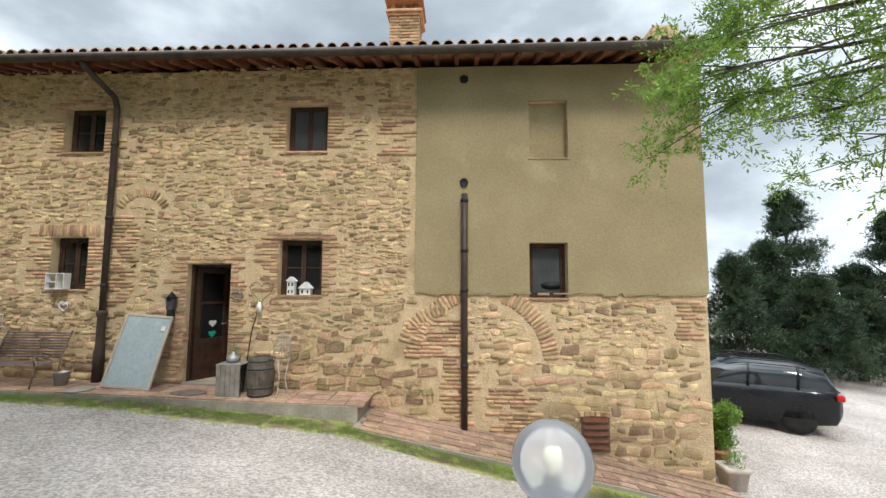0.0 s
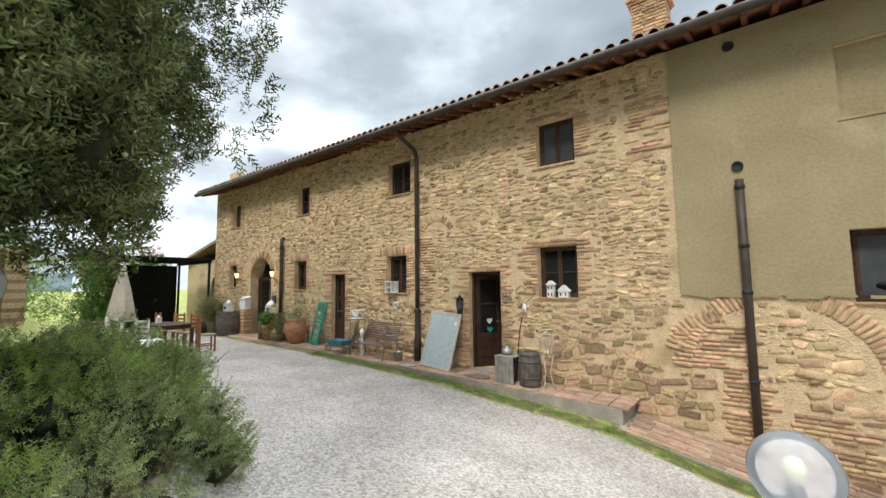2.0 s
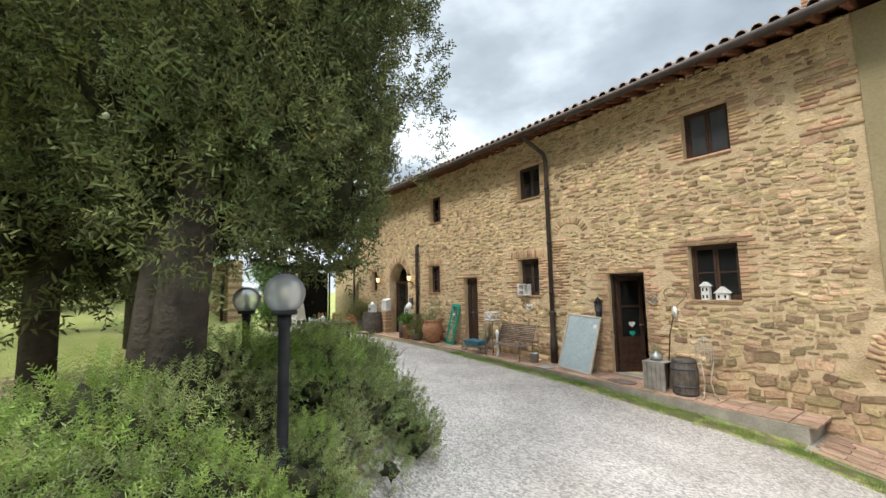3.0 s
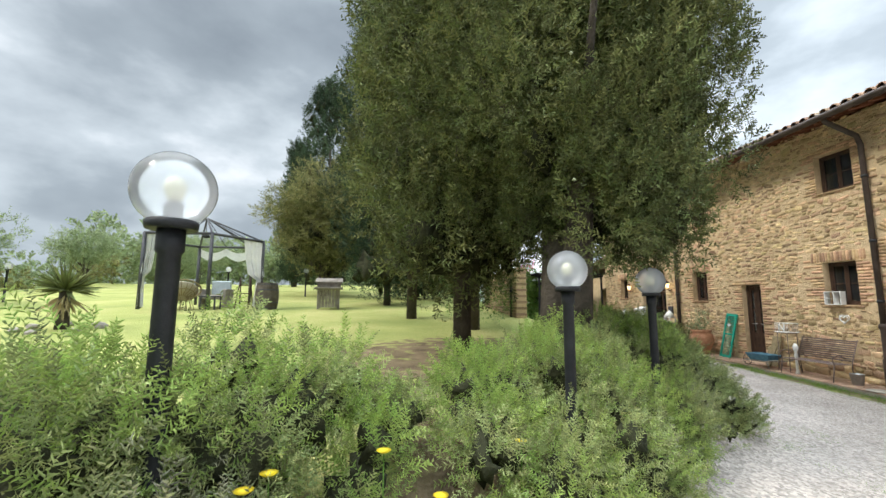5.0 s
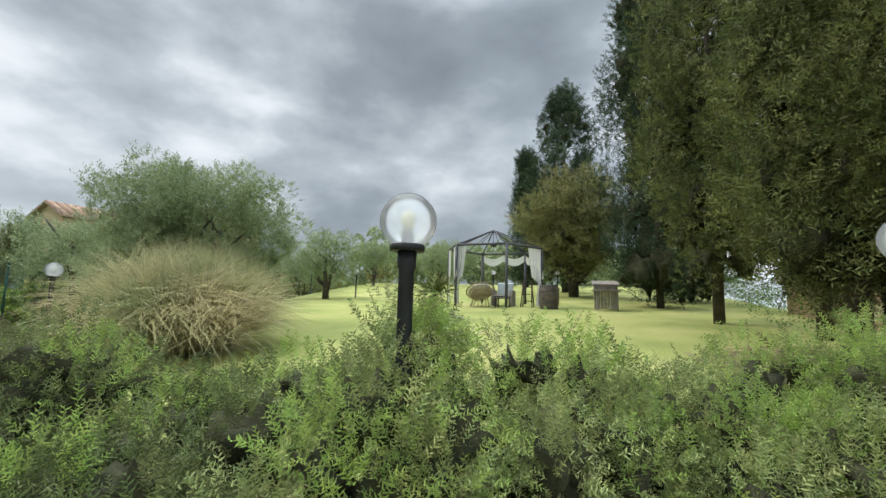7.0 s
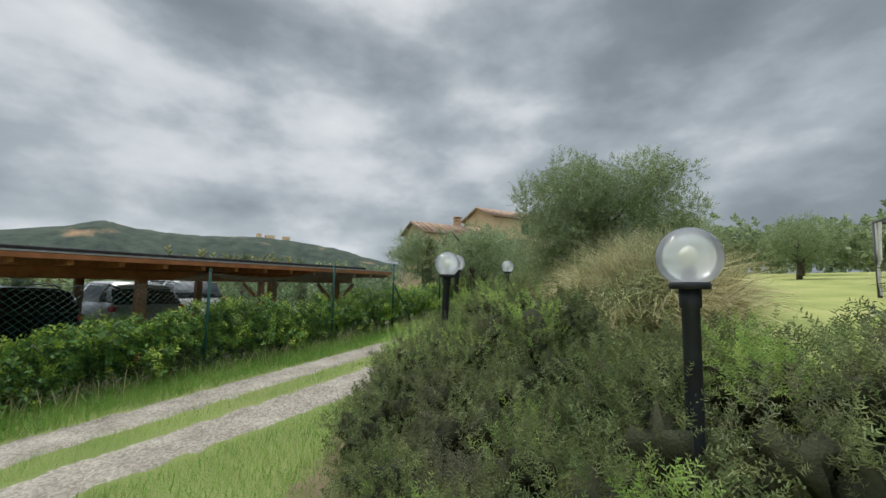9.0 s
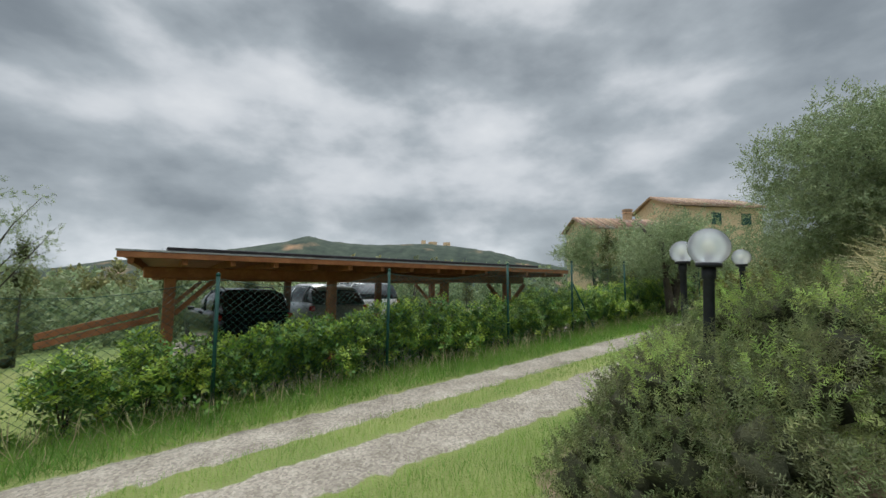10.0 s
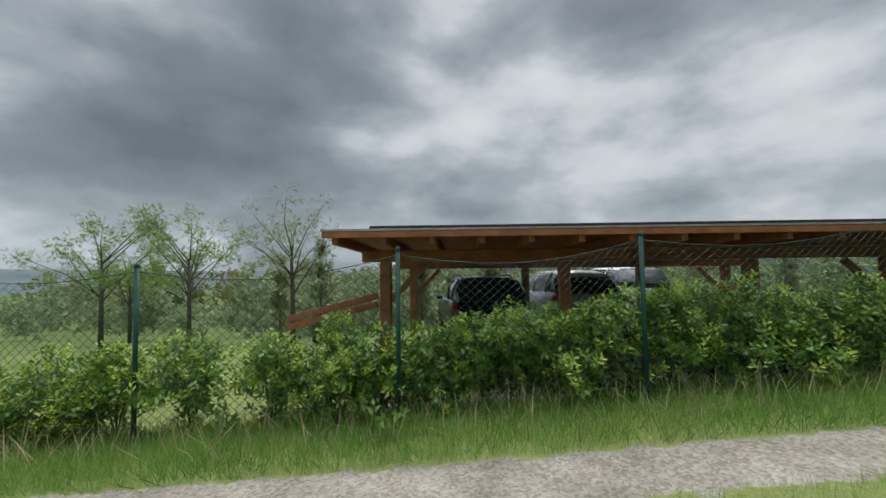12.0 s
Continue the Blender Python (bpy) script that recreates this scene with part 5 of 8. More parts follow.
def along(seed, n, u0, u1, v0, v1):
    rng = np.random.default_rng(seed)
    u, v_ = rng.uniform(u0, u1, n), rng.uniform(v0, v1, n)
    return FX + EX * u + EY * v_, FY + EY * u - EX * v_


x, y = along(1, 42000, -8, 13, -0.35, 0.98)
grass("tall_grass", "tall fresh green grass along the fence", x, y, 0.21, GRASS, 61, 0.5)
x, y = along(2, 2000, -8, 13, -0.3, 0.55)
grass("seeding_grass", "straw-coloured seeding grass among the green", x, y, 0.36, GRASS_DRY, 62, 0.4)
x, y = along(3, 15000, -7, 14, 1.66, 2.16)
grass("track_grass", "short grass strip between the wheel ruts", x, y, 0.10, GRASS, 63)
x, y = along(4, 60000, -6, 9, 2.92, 5.2)
k = (x - lamp_line(y) > 1.05)
grass("verge_grass", "short verge grass beside the track", x[k], y[k], 0.12, GRASS, 64)
rng = np.random.default_rng(65)
x = rng.uniform(-4.5, 8.6, 32000)
off = rng.normal(0, 0.17, len(x))
y = -np.interp(x, (-13, -4, 0, 3.4, 6.5, 9), (0.95, 0.96, 1.0, 1.2, 1.45, 1.5)) + off * 0.9
k = np.sin(x * 5.1 + 2.0 * np.sin(x * 1.7)) * np.cos(y * 9.0 + x * 2.3) + rng.normal(0, 0.35, len(x)) > -0.45
grass("kerb_grass", "fringe of weeds and grass along the paving", x[k], y[k], 0.10, GRASS, 66, 0.6)
x, y = rng.uniform(4.9, 9.6, 30000), rng.uniform(-17.0, -9.0, 30000)
s = x - lamp_line(y)
k = (s > 1.0) & (s < 1.6)
grass("path_grass", "grass at the foot of the hedge", x[k], y[k], 0.09, GRASS, 67)
# tufts in the gravel
cx, cy_ = rng.uniform(1.0, 4.2, 16), rng.uniform(-6.3, -4.4, 16)
ids = rng.integers(0, 16, 1500)
grass("gravel_weeds", "small weeds growing through the gravel", cx[ids] + rng.normal(0, 0.09, 1500), cy_[ids] + rng.normal(0, 0.06, 1500), 0.05, GRASS, 68, 0.6)

# pampas grass
PB = (np.array([(-0.5, 0, 0), (0.5, 0, 0), (0.45, 0.05, 0.4), (-0.45, 0.05, 0.4), (0.35, 0.30, 0.78), (-0.35, 0.30, 0.78), (0.05, 0.75, 0.86), (-0.05, 0.75, 0.86)]) * np.array((0.0075, 1.0, 1.0)), np.array([(0, 1, 2, 3), (3, 2, 4, 5), (5, 4, 6, 7)]))
t = thing("pampas_grass", 3.2, -17.7, gz(3.2, -17.7), "big clump of straw-tipped pampas grass", "ornamental grass")
rng = np.random.default_rng(70)
n = 10000
a, rr = rng.uniform(0, 2 * np.pi, n), 0.42 * np.sqrt(rng.uniform(0, 1, n))
p = np.stack((rr * np.cos(a), rr * np.sin(a), np.zeros(n)), 1)
ups = np.stack((np.cos(a) * rr * 1.9, np.sin(a) * rr * 1.9, np.ones(n)), 1)
scattered("blades", PB[0], PB[1], p, turned(n, rng, ups, 0.22), rng.uniform(0.75, 1.55, n), PAMPAS, t)

# yucca
t = thing("yucca", -2.3, -16.1, gz(-2.3, -16.1), "yucca with stiff dark leaves and a shaggy trunk", "plant")
n = 170
d = np.random.default_rng(72).normal(0, 1, (n, 3))
d[:, 2] = np.abs(d[:, 2]) * 0.9 - 0.2
v, f = leaf_shape(0.62, 0.045, 0.12)
scattered("leaves", v, f, np.tile((0, 0, 0.72), (n, 1)), turned(n, np.random.default_rng(73), d, 0.1), np.random.default_rng(74).uniform(0.7, 1.1, n), CYPRESS, t)
d[:, 2] = -1.6
scattered("dead_leaves", v, f, np.tile((0, 0, 0.66), (70, 1)), turned(70, np.random.default_rng(75), d[:70], 0.1), np.random.default_rng(76).uniform(0.6, 1.0, 70), GRASS_DRY, t)
bm = bmesh.new()
lathe(bm, [(0.12, 0), (0.09, 0.3), (0.10, 0.7)], 10)
part("trunk", bm, BARK, t)
rngs = random.Random(7)
for i in range(7):
    a = i * 0.9
    bm = bmesh.new()
    bmesh.ops.create_icosphere(bm, subdivisions=2, radius=0.13)
    for vv in bm.verts:
        vv.co *= 0.7 + 0.5 * noise.noise(vv.co * 6 + Vector((i, 0, 0)))
        vv.co.z *= 0.6
    x, y = -2.3 + 0.62 * math.cos(a), -16.1 + 0.62 * math.sin(a)
    bmesh.ops.translate(bm, verts=bm.verts, vec=(0, 0, 0.03))
    o = part("rock", bm, CONCRETE)
    o.location = (x, y, gz(x, y))
    tagged(o, "grey stone edging the bed round the yucca", "stone", "stones round the yucca")

# branch of a light green tree reaching in over the east end
t = thing("robinia_tree", 10.6, -4.2, gz(10.6, -4.2) - 0.05, "light green robinia with thin dark spreading branches", "tree")
bm = bmesh.new()
rngs = random.Random(3)
polytube(bm, [(0, 0, 0), (0.1, 0, 2.0), (0.0, 0.05, 4.2), (-0.1, 0.1, 7.5)], [0.17, 0.14, 0.10, 0.04], 9)
cl = []
base = t.location
for tx, ty, tz, k in ((8.4, -3.9, 4.55, 6), (8.7, -3.7, 4.25, 5), (9.3, -3.9, 3.85, 5), (8.9, -4.2, 5.1, 6), (9.5, -3.6, 4.7, 6), (10.0, -4.0, 5.4, 6), (9.1, -4.0, 5.6, 6), (10.3, -3.8, 4.3, 5), (10.7, -3.5, 3.6, 4), (9.9, -3.9, 3.5, 3), (9.4, -3.4, 5.2, 5), (10.9, -4.4, 5.0, 6), (11.6, -4.0, 4.6, 6)):
    p = Vector((6.98 + (tx - 8.4) * 0.9, ty, 3.0 + (tz - 3.5) * 0.55)) - base
    s0 = Vector((0, 0.05, max(2.6, p.z + 0.1)))
    mid = s0.lerp(p, 0.55) + Vector((0, 0, 0.22))
    polytube(bm, [s0, mid, p], [0.035, 0.02, 0.006], 6)
    for _ in range(k):
        q = p + Vector((rngs.gauss(0, 0.28), rngs.gauss(0, 0.25), rngs.gauss(0, 0.18)))
        polytube(bm, [mid.lerp(p, rngs.uniform(0.2, 0.9)), q], [0.008, 0.003], 5)
        cl.append(q)
part("trunk", bm, BARK, t)
foliage("leaves", ROBINIA, np.array(cl), np.full((len(cl), 3), 0.23), 34, SMALL, 0.85, 33, 0.25, 0.8, t, shell=0.9)

# dark firs beyond the east end
for i, (x, y, hgt, rad, m) in enumerate(((22.4, 15.2, 8.9, 3.3, 80), (16.4, 10.2, 4.9, 1.9, 50), (19.1, 12.2, 5.8, 2.1, 50), (23.0, 12.3, 4.8, 2.4, 55), (24.0, 11.4, 7.0, 2.3, 60), (18.9, 9.4, 4.0, 2.0, 50), (21.2, 10.2, 3.6, 2.0, 45), (15.2, 12.8, 5.0, 2.0, 45), (28.5, 13.5, 6.5, 2.8, 50))):
    rng = np.random.default_rng(600 + i)
    k = np.sort(rng.uniform(0, 1, m) ** 0.85)
    a = np.cumsum(rng.normal(2.4, 0.5, m))
    ln = rad * (1 - k) ** 0.75 * rng.uniform(0.55, 1.12, m) + 0.08
    cs, rs = [], []
    for q in (0.25, 0.55, 0.85, 1.0):
        rr = ln * q
        cs.append(np.stack((rr * np.cos(a), rr * np.sin(a), 0.5 + (hgt - 0.6) * k + 0.10 * rr - 0.10 * rr ** 2 * 0.6), 1))
        w = 0.40 * (1.1 - 0.6 * q) * (1.15 - 0.6 * k)
        rs.append(np.stack((w, w, w * 0.55), 1))
    tree("fir_tree", x, y, "dark green fir with shaggy drooping branches", [([(0, 0, 0), (0, 0, hgt * 0.97)], [0.17, 0.02])], np.concatenate(cs), np.concatenate(rs), CONIFER, 16, TUFT, 1.35, 610 + i, 8, rad * 0.5, SHADE_TWIGS, 0.25, 0.6, "firs beyond the house")


# thin young trees and cypresses beyond the fence
def place_uv(u, v_):
    return FX + EX * u + EY * v_, FY + EY * u - EX * v_


for i, (x, y, hgt, wide, lv) in enumerate(((17.2, -25.2, 4.6, 1.5, 90), (20.6, -24.5, 4.5, 2.1, 210), (22.8, -23.3, 4.4, 1.8, 200), (27, -26, 4.2, 1.4, 60))):
    rng = random.Random(700 + i)
    z = gz(x, y)
    t = thing("young_tree", x, y, z, "thin young tree coming into sparse leaf", "tree", "young trees in the field")
    bm = bmesh.new()
    polytube(bm, [(0, 0, 0), (0.05, 0.02, hgt * 0.35), (0.1, 0.05, hgt * 0.6)], [0.075, 0.055, 0.035], 7)
    cl = []
    for _ in range(16):
        a, k = rng.uniform(0, 6.28), rng.uniform(0.3, 0.6)
        d = Vector((math.cos(a) * wide * rng.uniform(0.4, 1), math.sin(a) * wide * rng.uniform(0.4, 1), hgt * rng.uniform(0.15, 0.42)))
        s0 = Vector((0.06, 0.03, hgt * k))
        polytube(bm, [s0, s0 + d * 0.5 + Vector((rng.uniform(-.1, .1), rng.uniform(-.1, .1), 0.1)), s0 + d], [0.02, 0.012, 0.004], 5)
        for q in (0.55, 0.8, 1.0):
            cl.append(s0 + d * q + Vector((rng.gauss(0, .12), rng.gauss(0, .12), rng.gauss(0, .12))))
    part("trunk", bm, BARK, t)
    foliage("leaves", ROBINIA if i else OLIVE, np.array(cl), np.full((len(cl), 3), 0.26), max(4, lv // 6), SMALL, 0.9, 710 + i, 0.3, 0.8, t, shell=0.9)
for i, (x, y, hgt) in enumerate(((14.6, -27.5, 2.5), (12.9, -28.5, 2.3), (17.5, -26.5, 3.0), (19.8, -27.0, 2.7), (7.4, -33.5, 2.4), (9.4, -34.0, 2.2), (1.6, -27.5, 3.2), (4.5, -36, 2.2))):
    c, r = column(720 + i, 22, 0.2, hgt, 0.15, 0.22, 0.05, 0.26, 0.7)
    tree("cypress", x, y, "young slender cypress beyond the fence", [([(0, 0, 0), (0, 0, hgt * 0.6)], [0.04, 0.02])], c, r, CYPRESS, 26, TUFT, 0.6, 730 + i, 2, 0.1, SHADE_TWIGS, 0.8, 0.2, "young cypresses")


# woods in the valley and on the far lawn: clumps nobody could count
def woods(name, label, xs, ys, size, material, seed, shape=FAR, per=26):
    rng = np.random.default_rng(seed)
    n = len(xs)
    k = 4
    ids = np.repeat(np.arange(n), k)
    sz = size * rng.uniform(0.7, 1.3, n)
    c = np.stack((xs[ids] + rng.normal(0, 0.35, n * k) * sz[ids], ys[ids] + rng.normal(0, 0.35, n * k) * sz[ids], ground_z(xs, ys)[ids] + sz[ids] * rng.uniform(0.35, 1.15, n * k)), 1)
    return tagged(foliage(name, material, c, np.repeat(sz[ids, None] * 0.42, 3, 1), per, shape, size * 0.36, seed, 0.4, 0.6), label, "trees", kind="stuff")


def band(seed, n, u0, u1, v0, v1):
    rng = np.random.default_rng(seed)
    return place_uv(rng.uniform(u0, u1, n), rng.uniform(v0, v1, n))


x, y = band(81, 90, -10, 34, -42, -15)
woods("olive_grove", "grey-green olive grove falling away beyond the carport", x, y, 2.2, OLIVE, 82)
x, y = band(91, 70, -60, -7, -70, -13)
woods("field_trees", "scattered grey-green trees in the falling field", x, y, 2.0, OLIVE, 92)
x, y = band(83, 60, -60, 60, -110, -55)
woods("valley_woods", "dark mixed woods in the valley", x, y, 6.0, YEW, 84)
rng = np.random.default_rng(85)
x, y = rng.uniform(-62, -38, 60), rng.uniform(-62, -2, 60)
woods("garden_trees", "pale green trees closing off the far lawn", x, y, 3.6, OLIVE, 86)
x, y = rng.uniform(-34, -6, 26), rng.uniform(-44, -34, 26)
woods("garden_shrubs", "green shrubs and trees at the end of the garden", x, y, 2.0, YEW, 87)
x, y = rng.uniform(-30, -9, 40), -27.0 + rng.normal(0, 1.2, 40)
woods("flower_border", "low yellow-green border along the lawn", x, y, 0.55, LAUREL_TIP, 88, SMALL, 24)
x, y = rng.uniform(-13, -3.2, 26), rng.uniform(-8.4, -7.0, 26)
woods("wall_shrubs", "green shrubs in front of the old brick wall", x, y, 0.8, LAUREL, 89, BROAD, 40)

# yellow flowers in the hedge
rngs = random.Random(9)
for i in range(7):
    y = -rngs.uniform(9.0, 10.4)
    x = float(lamp_line(y)) + rngs.uniform(0.3, 1.0)
    z = gz(x, y) + rngs.uniform(0.55, 0.75)
    t = thing("yellow_flower", x, y, gz(x, y), "yellow daisy-like flower on a thin stem", "flower", "yellow flowers")
    bm = bmesh.new()
    polytube(bm, [(0, 0, 0), (0.02, 0, z - gz(x, y))], 0.003, 5)
    part("stem", bm, GRASS, t)
    bm = bmesh.new()
    lathe(bm, [(0.001, 0.0), (0.018, 0.004), (0.03, 0.012), (0.001, 0.016)], 9, 0.02, 0, z - gz(x, y))
    part("petals", bm, FLOWER_Y, t)

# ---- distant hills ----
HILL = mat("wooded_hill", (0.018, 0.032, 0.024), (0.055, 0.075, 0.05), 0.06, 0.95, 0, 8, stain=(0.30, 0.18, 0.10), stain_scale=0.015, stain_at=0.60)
# the air's blue haze over the farthest ridge is painted into this colour
HAZED_HILL = mat("hazed_far_hill", (0.085, 0.115, 0.125), (0.13, 0.165, 0.165), 0.004, 0.95, 0, 12)


def ridge(name, label, dist, angles, elevs, material, foot, rough):
    th = np.radians(np.linspace(-100, 100, 500))
    el = np.interp(np.degrees(th), angles, elevs)
    rng = np.random.default_rng(int(dist))
    el = el + rough * (np.convolve(rng.normal(0, 1, 500), np.ones(3) / 3, "same"))
    rows = []
    for k in np.linspace(0, 1, 9):
        d = dist * (0.62 + 0.38 * k)
        h = foot + (el * dist + 1.5 - foot) * smooth(0, 1, k) + (rng.normal(0, 1, 500) * rough * dist * 0.5 * (0 < k < 1))
        rows.append(np.stack((9 + d * np.sin(th), -16 - d * np.cos(th), h), 1))
    v = np.concatenate(rows)
    ids = np.arange(9 * 500).reshape(9, 500)
    f = np.stack((ids[:-1, :-1], ids[:-1, 1:], ids[1:, 1:], ids[1:, :-1]), 2).reshape(-1, 4)
    o = mesh_np(name, v, f, material)
    return tagged(o, label, "hill", kind="structure")


ridge("backdrop_far", "distant hills with blue haze put into their colour", 2600, (-100, -40, 0, 40, 60, 100), (0.03, 0.02, 0.03, 0.026, 0.024, 0.03), HAZED_HILL, -40, 0.0006)
ridge("backdrop_hill", "wooded hill with ochre scarps and a village on its crest", 700, (-100, -45, -26, -19, -15, -10, -5.7, 2, 7, 10, 13, 20, 31, 37, 42, 100), (-0.02, -0.01, 0.045, 0.07, 0.09, 0.10, 0.105, 0.10, 0.105, 0.116, 0.10, 0.075, 0.045, 0.02, -0.02, -0.02), HILL, -25, 0.0012)
for th, w, hgt in ((9.7, 16, 11), (8.6, 20, 7), (-5.7, 10, 14), (-7, 22, 8), (-9, 16, 6)):
    a = math.radians(th)
    o = part("hilltop_building", bbox(-w * 0.3, -5, -12, w * 0.3, 5, hgt * 0.35), STONE)
    o.matrix_world = pose(9 + 700 * math.sin(a), -16 - 700 * math.cos(a), 700 * 0.106 + 1.5, 0, 0, -th)
    tagged(o, "pale stone building on the far hilltop", "building", "buildings on the hill")


# ---- windows and doors of the farmhouse ----
def window(index, x0, x1, z0, z1, label, leaves=2, curtain=False, screen=False, cross=2):
    t = thing("window_%d" % index, (x0 + x1) / 2, 0.20, z0, label, "window", kind="structure")
    w, h = (x1 - x0) / 2, z1 - z0
    for a, b in ((-w, -w + 0.05), (w - 0.05, w)):
        part("window_frame", bbox(a, -0.03, 0, b, 0.04, h, 0.006), WOOD_DARK, t)
    for a, b in ((0, 0.05), (h - 0.05, h)):
        part("window_frame", bbox(-w + 0.05, -0.03, a, w - 0.05, 0.04, b, 0.006), WOOD_DARK, t)
    part("window_sill", bbox(-w - 0.02, -0.225, -0.035, w + 0.02, -0.03, 0.004, 0.008), BRICK_PIECE, t, "worn brick window sill")
    lw = (2 * w - 0.1) / leaves
    for i in range(leaves):
        a = -w + 0.05 + i * lw
        leaf = part("sash", bbox(a + 0.002, -0.02, 0.052, a + 0.045, 0.02, h - 0.052, 0.005), WOOD_DARK, t)
        part("stile", bbox(a + lw - 0.045, -0.02, 0.052, a + lw - 0.002, 0.02, h - 0.052, 0.005), WOOD_DARK, leaf)
        for k in range(cross + 1):
            zz = 0.052 + (h - 0.104 - 0.04) * k / cross
            part("rail", bbox(a + 0.045, -0.015, zz, a + lw - 0.045, 0.015, zz + (0.04 if k in (0, cross) else 0.022), 0.003), WOOD_DARK, leaf)
        for k in range(cross):
            za, zb = 0.075 + (h - 0.14) * k / cross, 0.05 + (h - 0.14) * (k + 1) / cross
            g = part("pane", bbox(a + 0.046, -0.003, za, a + lw - 0.046, 0.003, zb), PANE if not screen else SCREEN, leaf)
            g.visible_shadow = False
    if curtain:
        bm = bmesh.new()
        n = 18
        top = [bm.verts.new((-w + 0.08 + (2 * w - 0.16) * i / n, 0.09 + 0.012 * math.sin(i * 1.9), h - 0.1)) for i in range(n + 1)]
        bot = [bm.verts.new((-w + 0.08 + (2 * w - 0.16) * i / n, 0.09 + 0.02 * math.sin(i * 1.9), 0.12 + 0.05 * math.sin(i * 0.5))) for i in range(n + 1)]
        for i in range(n):
            bm.faces.new((top[i], top[i + 1], bot[i + 1], bot[i])).smooth = True
        part("curtain", bm, CLOTH, t, "white net curtain")
    return t


SCREEN = mat("insect_screen", (0.045, 0.05, 0.055), (0.07, 0.075, 0.08), 3, 0.5, 0.05)
window(1, *OPEN[2], "two-leaf dark wooden window in a brick surround")
window(2, *OPEN[3], "upper window with dark grey closed screens", screen=True, cross=1)
window(3, *OPEN[4], "dark wooden window standing partly open")
window(4, *OPEN[5], "small upper window with dark wooden sashes")
window(5, *OPEN[6], "small window with a white lace curtain", curtain=True)
window(6, *OPEN[7], "small upper window with dark wooden sashes")
window(7, *OPEN[8], "small upper window with grey closed screens", screen=True, cross=1)
window(8, *OPEN[9], "narrow dark wooden window beside the arch")
w9 = window(9, *OPEN[10], "window covered by torn dark insect netting", leaves=1, screen=True, cross=1)
bm = bmesh.new()
lathe(bm, [(0.001, 0), (0.10, 0.002), (0.13, 0.004), (0.001, 0.006)], 14)
bmesh.ops.transform(bm, verts=bm.verts, matrix=Matrix.Translation((0.1, -0.008, 0.22)) @ Matrix.Rotation(math.radians(90), 4, "X") @ Matrix.Diagonal((1.6, 0.55, 1, 1)))
part("torn_flap", bm, IRON, w9, "hole torn in the netting")
tagged(part("trim", bbox(6.24, -0.05, 4.055, 6.99, -0.036, 4.088, 0.004), PLASTER), "thin sill under the blind window recess", "trim", kind="structure")


def glazed_leaf(parent, w, h, hinge, turn, label, glass_from=0.75):
    leaf = new("door_leaf")
    leaf.parent = parent
    leaf.matrix_local = pose(*hinge, 0, 0, turn)
    leaf["label"] = label
    part("stile", bbox(0, -0.02, 0, 0.09, 0.02, h, 0.005), WOOD_DARK, leaf)
    part("stile", bbox(w - 0.09, -0.02, 0, w, 0.02, h, 0.005), WOOD_DARK, leaf)
    for a, b in ((0, 0.14), (glass_from - 0.1, glass_from), (h - 0.1, h), ((glass_from + h) / 2 - 0.03, (glass_from + h) / 2 + 0.02)):
        part("rail", bbox(0.09, -0.018, a, w - 0.09, 0.018, b, 0.004), WOOD_DARK, leaf)
    part("panel", bbox(0.09, -0.01, 0.14, w - 0.09, 0.01, glass_from - 0.1, 0.003), WOOD_DARK, leaf)
    g = part("pane", bbox(0.09, -0.003, glass_from, w - 0.09, 0.003, h - 0.1), PANE, leaf)
    g.visible_shadow = False
    bm = bmesh.new()
    tube(bm, (w - 0.045, -0.02, 1.0), (w - 0.045, -0.07, 1.0), 0.012, 0.012, 8)
    tube(bm, (w - 0.05, -0.065, 1.0), (w - 0.15, -0.065, 1.0), 0.009, 0.009, 8)
    part("door_handle", bm, GALV, leaf, "metal door handle")
    return leaf


def heart(bm, cx, y, cz, s, r=None):
    pts = []
    for i in range(25):
        a = 2 * math.pi * i / 24
        pts.append((cx + s * (16 * math.sin(a) ** 3) / 16, y, cz + s * (13 * math.cos(a) - 5 * math.cos(2 * a) - 2 * math.cos(3 * a) - math.cos(4 * a)) / 16))
    if r:
        return polytube(bm, pts, r, 6)
    front = [bm.verts.new(p) for p in pts[:-1]]
    back = [bm.verts.new((p[0], p[1] + 0.01, p[2])) for p in pts[:-1]]
    bm.faces.new(front)
    bm.faces.new(back[::-1])
    for i in range(24):
        bm.faces.new((front[i], back[i], back[(i + 1) % 24], front[(i + 1) % 24]))
    return bm


d1 = thing("door_1", 0.41, 0.16, 0.0, "open dark wooden glazed door under a flat arch", "door", kind="structure")
for a, b in ((-0.41, -0.36), (0.36, 0.41)):
    part("door_frame", bbox(a, -0.04, 0, b, 0.05, 2.15, 0.006), WOOD_DARK, d1)
part("door_frame", bbox(-0.36, -0.04, 2.10, 0.36, 0.05, 2.15, 0.006), WOOD_DARK, d1)
leaf = glazed_leaf(d1, 0.62, 2.08, (-0.34, 0.03, 0.01), 62, "half-glazed dark wooden door leaf")
bm = heart(bmesh.new(), 0.32, -0.03, 1.02, 0.075)
part("heart_ornament", bm, WHITE, leaf, "white heart ornament")
bm = heart(bmesh.new(), 0.32, -0.03, 0.82, 0.075)
part("heart_ornament", bm, TEAL, leaf, "teal heart ornament")
part("threshold", bbox(-0.41, -0.17, -0.03, 0.41, 0.06, 0.008, 0.006), CONCRETE, d1)
d2 = thing("door_2", -4.735, 0.18, 0.12, "closed double-leaf glazed door with lace curtains", "door", kind="structure")
